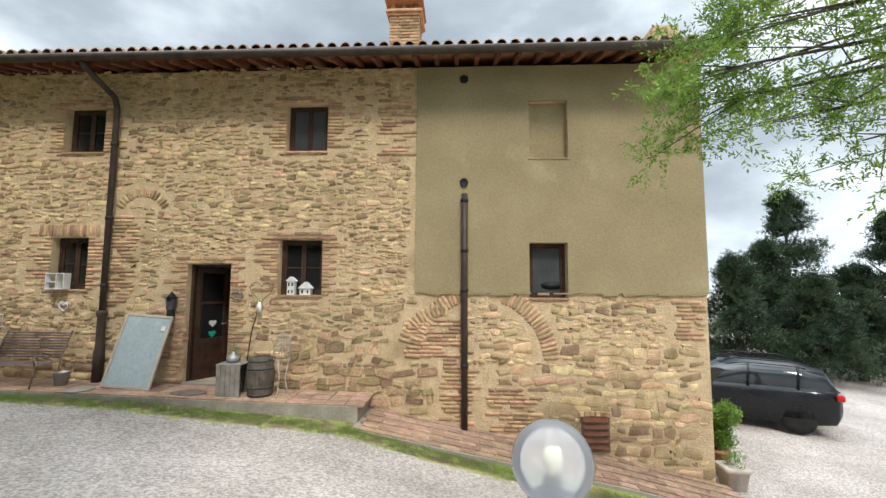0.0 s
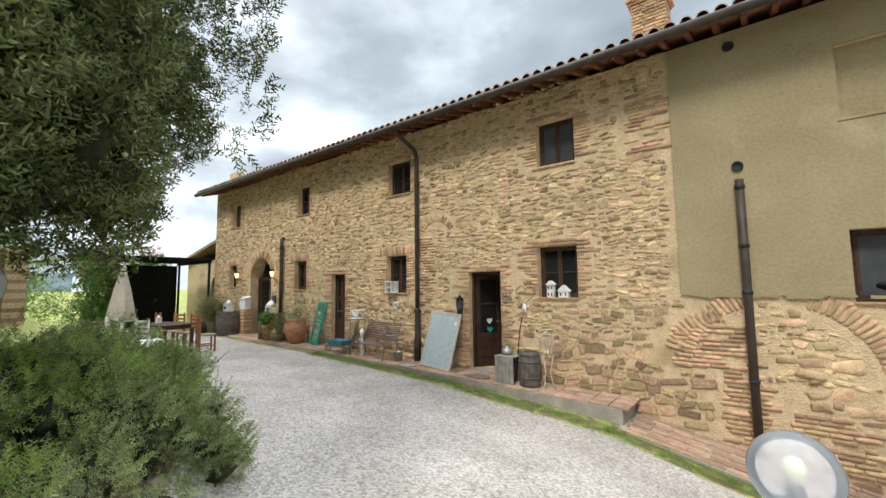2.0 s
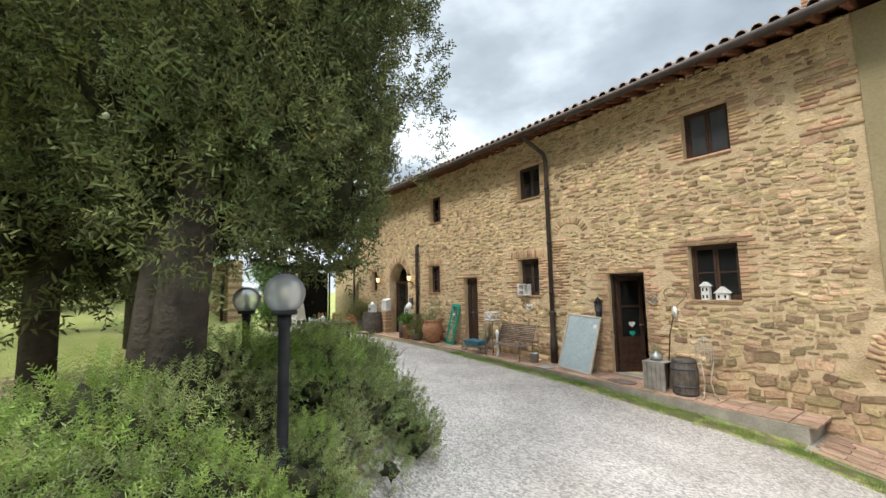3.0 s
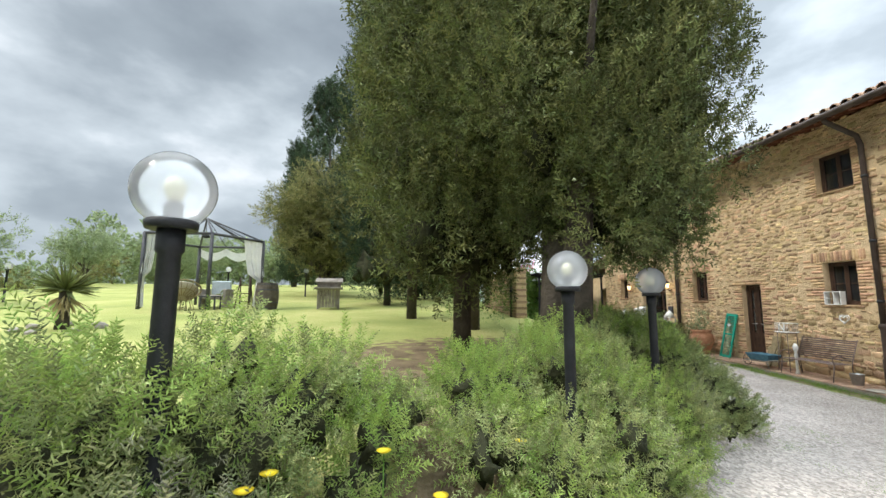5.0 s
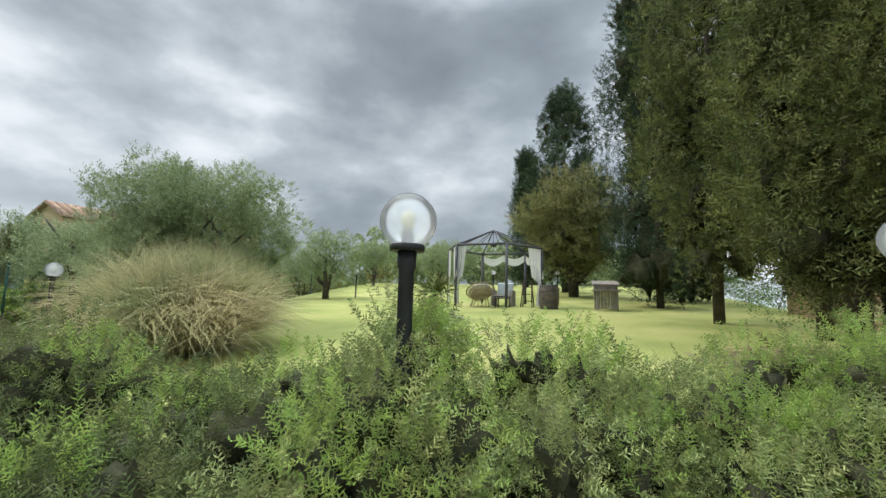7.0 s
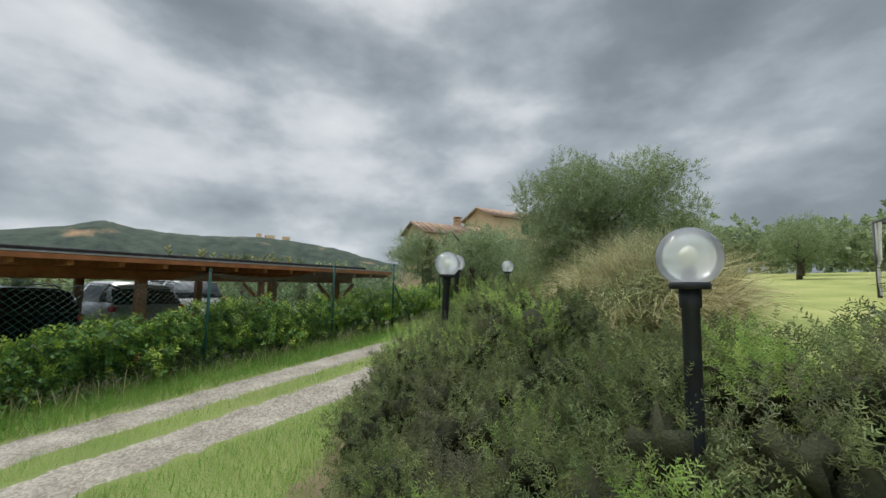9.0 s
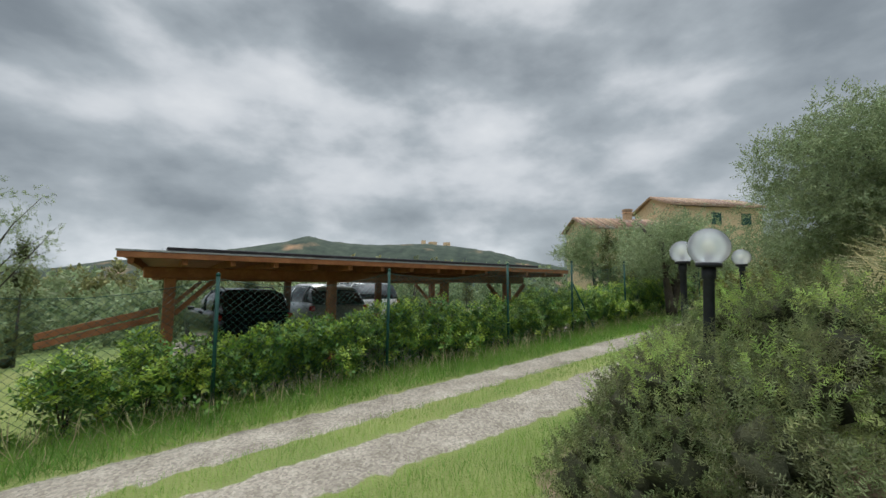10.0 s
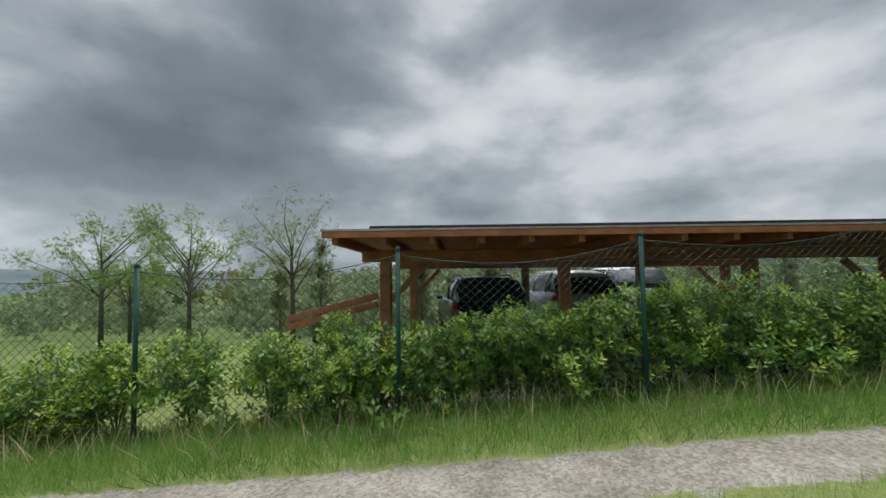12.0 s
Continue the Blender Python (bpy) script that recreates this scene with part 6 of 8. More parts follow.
for a, b in ((-0.315, -0.27), (0.27, 0.315)):
    part("door_frame", bbox(a, -0.04, 0, b, 0.05, 2.10, 0.006), WOOD_DARK, d2)
part("door_frame", bbox(-0.27, -0.04, 2.05, 0.27, 0.05, 2.10, 0.006), WOOD_DARK, d2)
glazed_leaf(d2, 0.268, 2.04, (-0.268, 0.0, 0.005), 0, "narrow glazed door leaf")
glazed_leaf(d2, 0.268, 2.04, (0.002, 0.0, 0.005), 0, "narrow glazed door leaf")
bm = bmesh.new()
for k in range(16):
    box(bm, -0.25 + k * 0.031, 0.05 + 0.006 * (k % 2), 0.8, -0.25 + (k + 1) * 0.031, 0.058 + 0.006 * (k % 2), 1.95)
part("curtain", bm, CLOTH, d2, "white net curtain")
d3 = thing("door_3", -9.3, 0.36, 0.12, "dark door set deep inside a round stone arch", "door", kind="structure")
for a, b in ((-0.75, -0.68), (0.68, 0.75)):
    part("door_frame", bbox(a, -0.03, 0, b, 0.04, 2.1, 0.006), WOOD_DARK, d3)
part("door_frame", bbox(-0.68, -0.03, 2.03, 0.68, 0.04, 2.1, 0.006), WOOD_DARK, d3)
glazed_leaf(d3, 0.66, 2.02, (0.02, 0.0, 0.0), 0, "dark half-glazed door leaf")
glazed_leaf(d3, 0.66, 2.02, (-0.66, 0.0, 0.0), 62, "dark half-glazed door leaf standing open")

# ---- pipes on the wall ----
def pipe(label, pts, r, shoe):
    t = thing("downpipe", *pts[-1], label, "pipe")
    o = Vector(pts[-1])
    bm = bmesh.new()
    polytube(bm, [Vector(p) - o for p in pts], r, 12)
    part("pipe_run", bm, PIPE, t)
    for zz in shoe:
        bm = bmesh.new()
        lathe(bm, [(r + 0.002, -0.03), (r + 0.012, -0.025), (r + 0.012, 0.025), (r + 0.002, 0.03)], 14, 0, 0, zz - o.z)
        part("pipe_bracket", bm, IRON, t)
    return t


t = pipe("dark brown metal downpipe with an iron foot from the gutter", [(-1.72, -0.66, 5.76), (-1.70, -0.62, 5.66), (-1.52, -0.14, 5.30), (-1.50, -0.09, 5.1), (-1.50, -0.09, 0.02)], 0.052, (4.4, 3.0, 1.75))
bm = bmesh.new()
lathe(bm, [(0.085, 0), (0.085, 0.55), (0.065, 0.6), (0.065, 1.15), (0.085, 1.2), (0.085, 1.26), (0.06, 1.28)], 16)
part("cast_iron_foot", bm, PIPE, t, "thicker cast iron lower length")
pipe("short dark pipe down the plaster and old arch", [(5.10, -0.10, 3.42), (5.10, -0.10, 2.0), (5.10, -0.10, -0.72)], 0.058, (3.3, 2.4, 1.7, 0.4))
pipe("dark pipe stub between the arch and the window", [(-7.72, -0.02, 3.55), (-7.72, -0.10, 3.5), (-7.72, -0.10, 3.3), (-7.72, -0.10, 0.12)], 0.06, (3.2, 2.0, 0.9))
for x, z in ((5.09, 3.64), (5.09, 5.58)):
    bm = bmesh.new()
    lathe(bm, [(0.07, 0), (0.078, 0.01), (0.078, 0.03), (0.055, 0.03), (0.05, 0.005)], 18)
    bmesh.ops.rotate(bm, verts=bm.verts, cent=(0, 0, 0), matrix=Matrix.Rotation(math.pi / 2, 3, "X"))
    t = thing("wall_vent", x, -0.036, z, "round dark vent hole in the plaster", "vent")
    part("ring", bm, IRON, t)
    bm = bmesh.new()
    lathe(bm, [(0.052, 0), (0.052, 0.004)], 16)
    bmesh.ops.rotate(bm, verts=bm.verts, cent=(0, 0, 0), matrix=Matrix.Rotation(math.pi / 2, 3, "X"))
    part("dark_disc", bm, RUBBER, t)
t = thing("cellar_vent", 7.33, -0.03, -1.02, "rusty brown slatted cellar vent under a small brick arch", "vent")
part("frame", bbox(-0.24, 0, 0, 0.24, 0.03, 0.58, 0.006), RUST, t)
for i in range(5):
    mm = Matrix.Translation((0, -0.005, 0.04 + i * 0.11)) @ Matrix.Rotation(math.radians(-35), 4, "X")
    part("slat", bbox(-0.21, -0.05, 0, 0.21, -0.04, 0.10, 0.003, mm), WOOD_RAFTER, t)
for i in range(6):
    part("brick", bbox(-0.27 + i * 0.09, -0.02, 0.585 + 0.012 * math.sin(i * 0.63), -0.19 + i * 0.09, 0.03, 0.66 + 0.012 * math.sin(i * 0.63), 0.005), BRICK_PIECE, t)

# ---- paving ----
def pave_z(x):
    return float(np.interp(x, (-13, -5, 0, 1.2, 3.42), (0.19, 0.11, -0.012, -0.05, -0.10)))


terrace = thing("pavement", 0, 0, 0, "narrow terrace of worn terracotta paving on a concrete kerb", "pavement", kind="structure")
bm = bmesh.new()
xs = np.linspace(-13.0, 3.42, 40)
for a, b in zip(xs, xs[1:]):
    for y0, y1, dz0, dz1 in ((-0.80, 0.01, -0.45, -0.022),):
        vs = [bm.verts.new((x, y, pave_z(x) + dz)) for x in (a, b) for y in (y0, y1) for dz in (dz0, dz1)]
        for q in ((0, 1, 3, 2), (4, 6, 7, 5), (0, 4, 5, 1), (1, 5, 7, 3)):
            bm.faces.new([vs[i] for i in q])
part("kerb", bm, CONCRETE, terrace, "grey concrete kerb of the terrace")
TILE_V = bbox(-0.5, -0.5, -1, 0.5, 0.5, 0, 0.02)
tile_me = bpy.data.meshes.new("paver")
TILE_V.to_mesh(tile_me)
TILE_V.free()
PAVE_PIECE = mat("paving_piece", (0.33, 0.20, 0.135), (0.47, 0.33, 0.235), 3, 0.9, 0.4, vary=0.25, by="object", stain=(0.24, 0.19, 0.14), stain_scale=2.0)
tile_me.materials.append(PAVE_PIECE)


def paver(parent, x, y, z, sx, sy, slope=0.0, rz=0.0):
    o = new("paver", tile_me)
    o.parent = parent
    o.matrix_world = pose(x, y, z, 0, -math.degrees(math.atan(slope)), rz) @ Matrix.Diagonal((sx, sy, 0.03, 1))


# a brick-paved ramp down the slope
ramp = thing("pavement", 3.4, -0.6, -0.4, "brick-paved ramp sloping down along the wall", "pavement", kind="structure")


def ramp_z(x):
    return float(np.interp(x, (3.4, 5.1, 7.5, 9.4), (-0.34, -0.66, -1.10, -1.52)))


# ---- things by the door ----
def barrel(x, y, z, label, h=0.62, r=0.22, material=None, lid=True, group=""):
    t = thing("barrel", x, y, z, label, "barrel", group)
    material = material or BARREL
    n = 16
    prof = [(r * (0.80 + 0.20 * math.sin(math.pi * (0.08 + 0.84 * k))), h * k) for k in np.linspace(0, 1, 9)]
    for i in range(n):
        bm = bmesh.new()
        a0, a1 = 2 * math.pi * i / n + 0.012, 2 * math.pi * (i + 1) / n - 0.012
        rings = []
        for rr, zz in prof:
            rings.append([bm.verts.new((q * math.cos(a), q * math.sin(a), zz)) for q, a in ((rr, a0), (rr * 1.005, (a0 + a1) / 2), (rr, a1), (rr - 0.02, a1), (rr - 0.02, a0))])
        for p, q in zip(rings, rings[1:]):
            for k in range(5):
                bm.faces.new((p[k], p[(k + 1) % 5], q[(k + 1) % 5], q[k]))
        bm.faces.new(rings[-1])
        part("stave", bm, material, t)
    for k in (0.06, 0.26, 0.74, 0.94):
        rr = r * (0.80 + 0.20 * math.sin(math.pi * (0.08 + 0.84 * k)))
        bm = bmesh.new()
        lathe(bm, [(rr - 0.004, h * k - 0.018), (rr + 0.006, h * k - 0.016), (rr + 0.006, h * k + 0.016), (rr - 0.004, h * k + 0.018)], 28)
        part("hoop", bm, IRON_GREY, t)
    if lid:
        bm = bmesh.new()
        lathe(bm, [(r * 0.8, h - 0.035), (r * 0.8, h - 0.015)], 24)
        part("lid", bm, material, t)
    return t


def urn(name, x, y, z, prof, material, label, category, group="", n=24):
    t = thing(name, x, y, z, label, category, group)
    bm = bmesh.new()
    lathe(bm, prof, n)
    part("body", bm, material, t)
    return t


def bush(name, x, y, z, r, hgt, material, label, per=40, shape=None, scale=0.8, pot=None):
    t = thing(name, x, y, z, label, "plant")
    seed = int(abs(x * 100)) + 5
    rng = np.random.default_rng(seed)
    m = 12
    base_z_ = 0.0
    if pot:
        pr, ph, pm = pot
        bm = bmesh.new()
        lathe(bm, [(pr * 0.68, 0), (pr * 0.95, ph * 0.85), (pr * 1.06, ph * 0.86), (pr * 1.06, ph), (pr * 0.9, ph), (pr * 0.88, ph * 0.9), (0.001, ph * 0.9)], 20)
        part("pot", bm, pm, t)
        base_z_ = ph * 0.9
    c = np.stack((rng.normal(0, r * 0.4, m), rng.normal(0, r * 0.4, m), base_z_ + rng.uniform(0.1, 0.85, m) * hgt), 1)
    foliage("leaves", material, c, np.full((m, 3), r * 0.5), per, shape or SMALL, scale, seed, 0.5, 0.5, t)
    bm = bmesh.new()
    for k in range(4):
        polytube(bm, [(0, 0, base_z_ - 0.02), tuple(c[k])], [0.008, 0.003], 5)
    part("stems", bm, TWIG, t)
    return t


# leaning frosted panel
t = thing("glass_panel", -0.66, -0.47, pave_z(-0.66), "frosted glass panel in a pale frame leaning on the wall", "panel")
mm = Matrix.Rotation(math.radians(-17), 4, "X") @ Matrix.Rotation(math.radians(4), 4, "Y")
for a in ((-0.44, 0.0, -0.395, 1.28), (0.395, 0.0, 0.44, 1.28), (-0.395, 0.0, 0.395, 0.045), (-0.395, 1.235, 0.395, 1.28)):
    part("frame_bar", bbox(a[0], -0.02, a[1], a[2], 0.02, a[3], 0.004, mm), CREAM, t)
part("pane", bbox(-0.396, -0.006, 0.044, 0.396, 0.006, 1.236, 0, mm), PALE_GLASS, t)
part("latch", bbox(0.30, -0.03, 1.0, 0.38, -0.021, 1.09, 0.004, mm), WHITE, t)

# crate with a silver pot
t = thing("crate", 1.22, -0.45, pave_z(1.22), "grey slatted wooden crate standing on end", "crate")
for i in range(5):
    part("slat", bbox(-0.20 + i * 0.082, -0.19, 0, -0.125 + i * 0.082, -0.172, 0.50, 0.003), WOOD_GREY, t)
    part("slat", bbox(-0.20 + i * 0.082, 0.172, 0, -0.125 + i * 0.082, 0.19, 0.50, 0.003), WOOD_GREY, t)
for i in range(4):
    part("slat", bbox(-0.21, -0.17 + i * 0.088, 0, -0.20, -0.09 + i * 0.088, 0.50, 0.003), WOOD_GREY, t)
part("top_board", bbox(-0.21, -0.19, 0.502, 0.21, 0.19, 0.52, 0.004), WOOD_GREY, t)
t = thing("silver_pot", 1.18, -0.42, pave_z(1.22) + 0.52, "round silver pot with a few grey leaves on a crate", "pot")
bm = bmesh.new()
lathe(bm, [(0.08, 0), (0.11, 0.03), (0.11, 0.08), (0.07, 0.12), (0.04, 0.14), (0.04, 0.17)], 20)
part("body", bm, GALV, t)
foliage("leaves", OLIVE, np.array([(0, 0, 0.19), (0.04, 0, 0.2)]), np.full((2, 3), 0.05), 22, SMALL, 0.4, 9, 0.6, 0.5, t)
barrel(1.68, -0.45, pave_z(1.68), "dark old wooden barrel beside a crate at the door")
# wire birdcage on a stand
t = thing("birdcage", 2.04, -0.47, pave_z(2.04), "cream wire birdcage on tall curled legs", "birdcage")
bm = bmesh.new()
for k in range(3):
    a = k * 2.09 + 0.4
    polytube(bm, [(0.16 * math.cos(a), 0.16 * math.sin(a), 0.0), (0.10 * math.cos(a), 0.10 * math.sin(a), 0.08), (0.06 * math.cos(a), 0.06 * math.sin(a), 0.3), (0.12 * math.cos(a), 0.12 * math.sin(a), 0.62)], 0.010, 6)
part("stand", bm, CREAM, t)
bm = bmesh.new()
for k in range(16):
    a = k * math.pi / 8
    polytube(bm, [(0.13 * math.cos(a), 0.13 * math.sin(a), 0.62), (0.14 * math.cos(a), 0.14 * math.sin(a), 0.85), (0.09 * math.cos(a), 0.09 * math.sin(a), 0.99), (0.0, 0.0, 1.05)], 0.0045, 4)
for zz in (0.62, 0.69, 0.76, 0.83, 0.9):
    polytube(bm, [(0.138 * math.cos(q), 0.138 * math.sin(q), zz) for q in np.linspace(0, 2 * math.pi, 17)], 0.004, 4)
part("cage", bm, CREAM, t)
t = thing("door_mat", 0.50, -0.52, pave_z(0.5) + 0.0, "round brown door mat with a dark rim", "mat")
bm = bmesh.new()
lathe(bm, [(0.26, 0), (0.26, 0.012), (0.23, 0.016), (0.001, 0.014)], 28)
bmesh.ops.scale(bm, vec=(1.15, 0.7, 1), verts=bm.verts)
part("weave", bm, RUST, t)
t = thing("heart_garland", 1.30, -0.10, 1.05, "heart of striped twine on a stick against the wall", "ornament")
part("heart_hoop", heart(bmesh.new(), 0.16, 0, 0.62, 0.21, 0.011), WICKER, t)
bm = bmesh.new()
polytube(bm, [(0.14, 0, 0.40), (0.06, -0.1, -0.1), (0.05, -0.3, -1.07)], 0.011, 6)
part("stick", bm, WOOD_DARK, t)
bm = bmesh.new()
for k in range(4):
    tube(bm, (0.13 + 0.01 * k, -0.02, 0.42), (0.09 + 0.03 * k, -0.04, 0.26 - 0.03 * k), 0.014, 0.005, 6)
part("bow", bm, WHITE, t)
t = thing("wreath", 0.99, -0.05, 1.60, "grey twig wreath with a hanging heart beside the door", "wreath")
bm = bmesh.new()
for k in range(5):
    polytube(bm, [((0.085 + 0.012 * math.sin(q * 3 + k)) * math.cos(q), 0.01 * math.sin(q * 5 + k) - 0.004 * k, (0.085 + 0.012 * math.cos(q * 4 + k)) * math.sin(q)) for q in np.linspace(0, 2 * math.pi, 20)], 0.007, 5)
part("ring", bm, WOOD_GREY, t)
part("hanging_heart", heart(bmesh.new(), -0.04, -0.01, -0.24, 0.045), mat("pink_heart", (0.6, 0.35, 0.33), (0.7, 0.45, 0.43), 9, 0.7, 0), t)
t = thing("lantern", -0.22, -0.07, 1.32, "dark birdhouse-shaped wall lantern by the door", "lantern")
part("body", bbox(-0.06, -0.06, 0.0, 0.06, 0.055, 0.20, 0.006), IRON_GREY, t)
bm = bmesh.new()
lathe(bm, [(0.12, 0.20), (0.02, 0.31), (0.001, 0.33)], 4)
part("roof", bm, IRON, t)
part("pot", bbox(-0.05, -0.05, -0.14, 0.05, 0.05, -0.001, 0.01), IRON, t)


def birdhouse(x, z, w, storeys, label):
    t = thing("birdhouse", x, 0.09, z, label, "birdhouse", "birdhouses on the sill")
    h = 0.13 * storeys
    part("house_body", bbox(-w / 2, -0.06, 0, w / 2, 0.06, h, 0.003), WHITE, t)
    bm = bmesh.new()
    vs = [bm.verts.new(p) for p in ((-w / 2 - 0.03, -0.08, h - 0.01), (0, -0.08, h + w * 0.55), (w / 2 + 0.03, -0.08, h - 0.01), (-w / 2 - 0.03, 0.07, h - 0.01), (0, 0.07, h + w * 0.55), (w / 2 + 0.03, 0.07, h - 0.01))]
    for q in ((0, 1, 2), (5, 4, 3), (0, 3, 4, 1), (1, 4, 5, 2), (2, 5, 3, 0)):
        bm.faces.new([vs[i] for i in q])
    part("roof", bm, WHITE, t)
    for k in range(storeys):
        for sx in (-0.25, 0.25):
            part("opening", bbox(sx * w - 0.014, -0.063, 0.03 + 0.13 * k, sx * w + 0.014, -0.061, 0.09 + 0.13 * k), RUBBER, t)


birdhouse(1.93, 1.594, 0.13, 2, "two-storey white wooden birdhouse on the window sill")
birdhouse(2.20, 1.594, 0.20, 1, "white wooden birdhouse with a gabled roof")
t = thing("sill_shelf", -2.42, -0.06, 1.674, "small white wooden box shelf on the window sill", "shelf")
for a in ((-0.18, 0.0, -0.165, 0.30), (0.165, 0.0, 0.18, 0.30), (-0.165, 0.0, 0.165, 0.015), (-0.165, 0.285, 0.165, 0.30), (-0.165, 0.13, 0.02, 0.142), (0.02, 0.015, 0.032, 0.285)):
    part("board", bbox(a[0], -0.07, a[1], a[2], 0.07, a[3], 0.002), WHITE, t)
t = thing("wicker_heart", -2.28, -0.04, 1.36, "white wicker heart hung on the wall", "ornament")
bm = bmesh.new()
for k in range(5):
    heart(bm, 0.012 * math.sin(k * 2.1), -0.006 * k, 0.01 * math.cos(k), 0.11 - 0.008 * k, 0.006)
part("twine", bm, WHITE, t)

# iron bench
t = thing("iron_bench", -2.62, -0.50, pave_z(-2.6), "rusted slatted iron garden bench", "bench")
for i in range(9):
    part("seat_slat", bbox(-0.62, -0.24 + i * 0.05, 0.36, 0.62, -0.21 + i * 0.05, 0.368, 0.002), RUST, t)
for i in range(10):
    part("back_slat", bbox(-0.62, 0.22 + i * 0.016, 0.42 + i * 0.045, 0.62, 0.228 + i * 0.016, 0.448 + i * 0.045, 0.002), RUST, t)
for sx in (-0.6, 0.6):
    bm = bmesh.new()
    polytube(bm, [(sx, -0.28, 0), (sx, -0.24, 0.2), (sx, -0.22, 0.36)], 0.012, 6)
    part("leg", bm, RUST, t)
    bm = bmesh.new()
    polytube(bm, [(sx, 0.28, 0), (sx, 0.20, 0.25), (sx, 0.22, 0.42), (sx, 0.40, 0.88)], 0.012, 6)
    part("leg", bm, RUST, t)
    bm = bmesh.new()
    polytube(bm, [(sx, -0.22, 0.36), (sx, -0.26, 0.5), (sx, -0.1, 0.56), (sx, 0.05, 0.5), (sx, -0.02, 0.44), (sx, -0.1, 0.48)], 0.011, 6)
    part("armrest", bm, RUST, t)
t = thing("plant_stand", -3.30, -0.45, pave_z(-3.3), "tall white iron stand carrying a letter sign", "stand")
bm = bmesh.new()
for a, b in ((-0.13, -0.13), (0.13, -0.13), (0.13, 0.13), (-0.13, 0.13)):
    polytube(bm, [(a * 1.2, b * 1.2, 0), (a, b, 0.5), (a, b, 0.92)], 0.009, 5)
for zz in (0.3, 0.92):
    polytube(bm, [(-0.15, -0.15, zz), (0.15, -0.15, zz), (0.15, 0.15, zz), (-0.15, 0.15, zz), (-0.15, -0.15, zz)], 0.008, 5)
part("frame", bm, RUST, t)
part("tray", bbox(-0.19, -0.16, 0.93, 0.19, 0.16, 0.945, 0.003), WHITE, t)
t = thing("letter_box", -3.30, -0.45, pave_z(-3.3) + 0.945, "white wire box bearing a large letter N", "box")
bm = bmesh.new()
for k in range(9):
    polytube(bm, [(-0.17 + k * 0.0425, -0.13, 0), (-0.17 + k * 0.0425, -0.13, 0.2)], 0.005, 4)
    polytube(bm, [(-0.17 + k * 0.0425, 0.13, 0), (-0.17 + k * 0.0425, 0.13, 0.2)], 0.005, 4)
part("bars", bm, WHITE, t)
part("top", bbox(-0.18, -0.14, 0.2, 0.18, 0.14, 0.212, 0.002), WHITE, t)
cu = bpy.data.curves.new("letter", "FONT")
cu.body, cu.size, cu.extrude = "N", 0.26, 0.008
lo = new("letter", cu)
lo.data.materials.append(WHITE)
lo.parent = t
lo.matrix_local = pose(-0.09, -0.145, 0.01, 90, 0, 0)
t = thing("garden_post", -3.02, -0.55, pave_z(-3.0), "slim white carved wooden post by the bench", "post")
bm = bmesh.new()
lathe(bm, [(0.05, 0), (0.03, 0.06), (0.025, 0.35), (0.04, 0.4), (0.022, 0.5), (0.05, 0.56), (0.06, 0.62), (0.02, 0.7)], 12)
part("shaft", bm, WHITE, t)
# blue wheelbarrow
t = thing("wheelbarrow", -3.85, -0.62, pave_z(-3.85), "small worn blue wooden wheelbarrow with an iron wheel", "wheelbarrow")
bm = bmesh.new()
vs = [bm.verts.new(p) for p in ((-0.26, -0.14, 0.18), (0.26, -0.14, 0.18), (0.26, 0.14, 0.18), (-0.26, 0.14, 0.18), (-0.34, -0.2, 0.34), (0.34, -0.2, 0.34), (0.34, 0.2, 0.34), (-0.34, 0.2, 0.34))]
for q in ((3, 2, 1, 0), (0, 1, 5, 4), (1, 2, 6, 5), (2, 3, 7, 6), (3, 0, 4, 7)):
    bm.faces.new([vs[i] for i in q])
part("tray", bm, BLUE_PAINT, t)
for sy in (-0.15, 0.15):
    bm = bmesh.new()
    polytube(bm, [(-0.52, sy * 0.5, 0.14), (0.2, sy, 0.17), (0.62, sy * 1.3, 0.25)], 0.016, 6)
    part("handle", bm, WOOD_GREY, t)
    bm = bmesh.new()
    polytube(bm, [(0.25, sy, 0.18), (0.3, sy, 0.0)], 0.014, 6)
    part("leg", bm, WOOD_GREY, t)
bm = bmesh.new()
polytube(bm, [(-0.5 + 0.13 * math.cos(q), 0, 0.14 + 0.13 * math.sin(q)) for q in np.linspace(0, 2 * math.pi, 22)], 0.01, 5)
for k in range(4):
    q = k * math.pi / 4
    polytube(bm, [(-0.5 - 0.13 * math.cos(q), 0, 0.14 - 0.13 * math.sin(q)), (-0.5 + 0.13 * math.cos(q), 0, 0.14 + 0.13 * math.sin(q))], 0.006, 4)
part("wheel", bm, RUST, t)
# boards, tools, bucket
for i, (x, w, h, lab) in enumerate(((-3.98, 0.26, 0.78, "weathered board leaning on the wall"), (-4.12, 0.16, 0.5, "short plank leaning on the wall"))):
    o = part("board", bbox(-w / 2, -0.012, 0, w / 2, 0.012, h, 0.004), WICKER)
    o.matrix_world = pose(x, -0.24, pave_z(x), -14, 0, 0)
    tagged(o, lab, "board")
bm = bmesh.new()
polytube(bm, [(0, 0, 0), (0.22, 0.24, 0.95)], 0.016, 7)
o = part("tool_handle", bm, WICKER)
o.location = (-3.95, -0.36, pave_z(-3.9))
tagged(o, "pale wooden tool handle leaning on the wall", "tool")
urn("bucket", -1.86, -0.4, pave_z(-1.86), [(0.09, 0), (0.12, 0.22), (0.125, 0.225), (0.11, 0.22), (0.085, 0.02)], GALV, "small galvanised bucket by the downpipe", "bucket")
t = thing("paving_slab", -1.3, -0.62, pave_z(-1.3), "loose round stone slab on the terrace", "slab")
bm = bmesh.new()
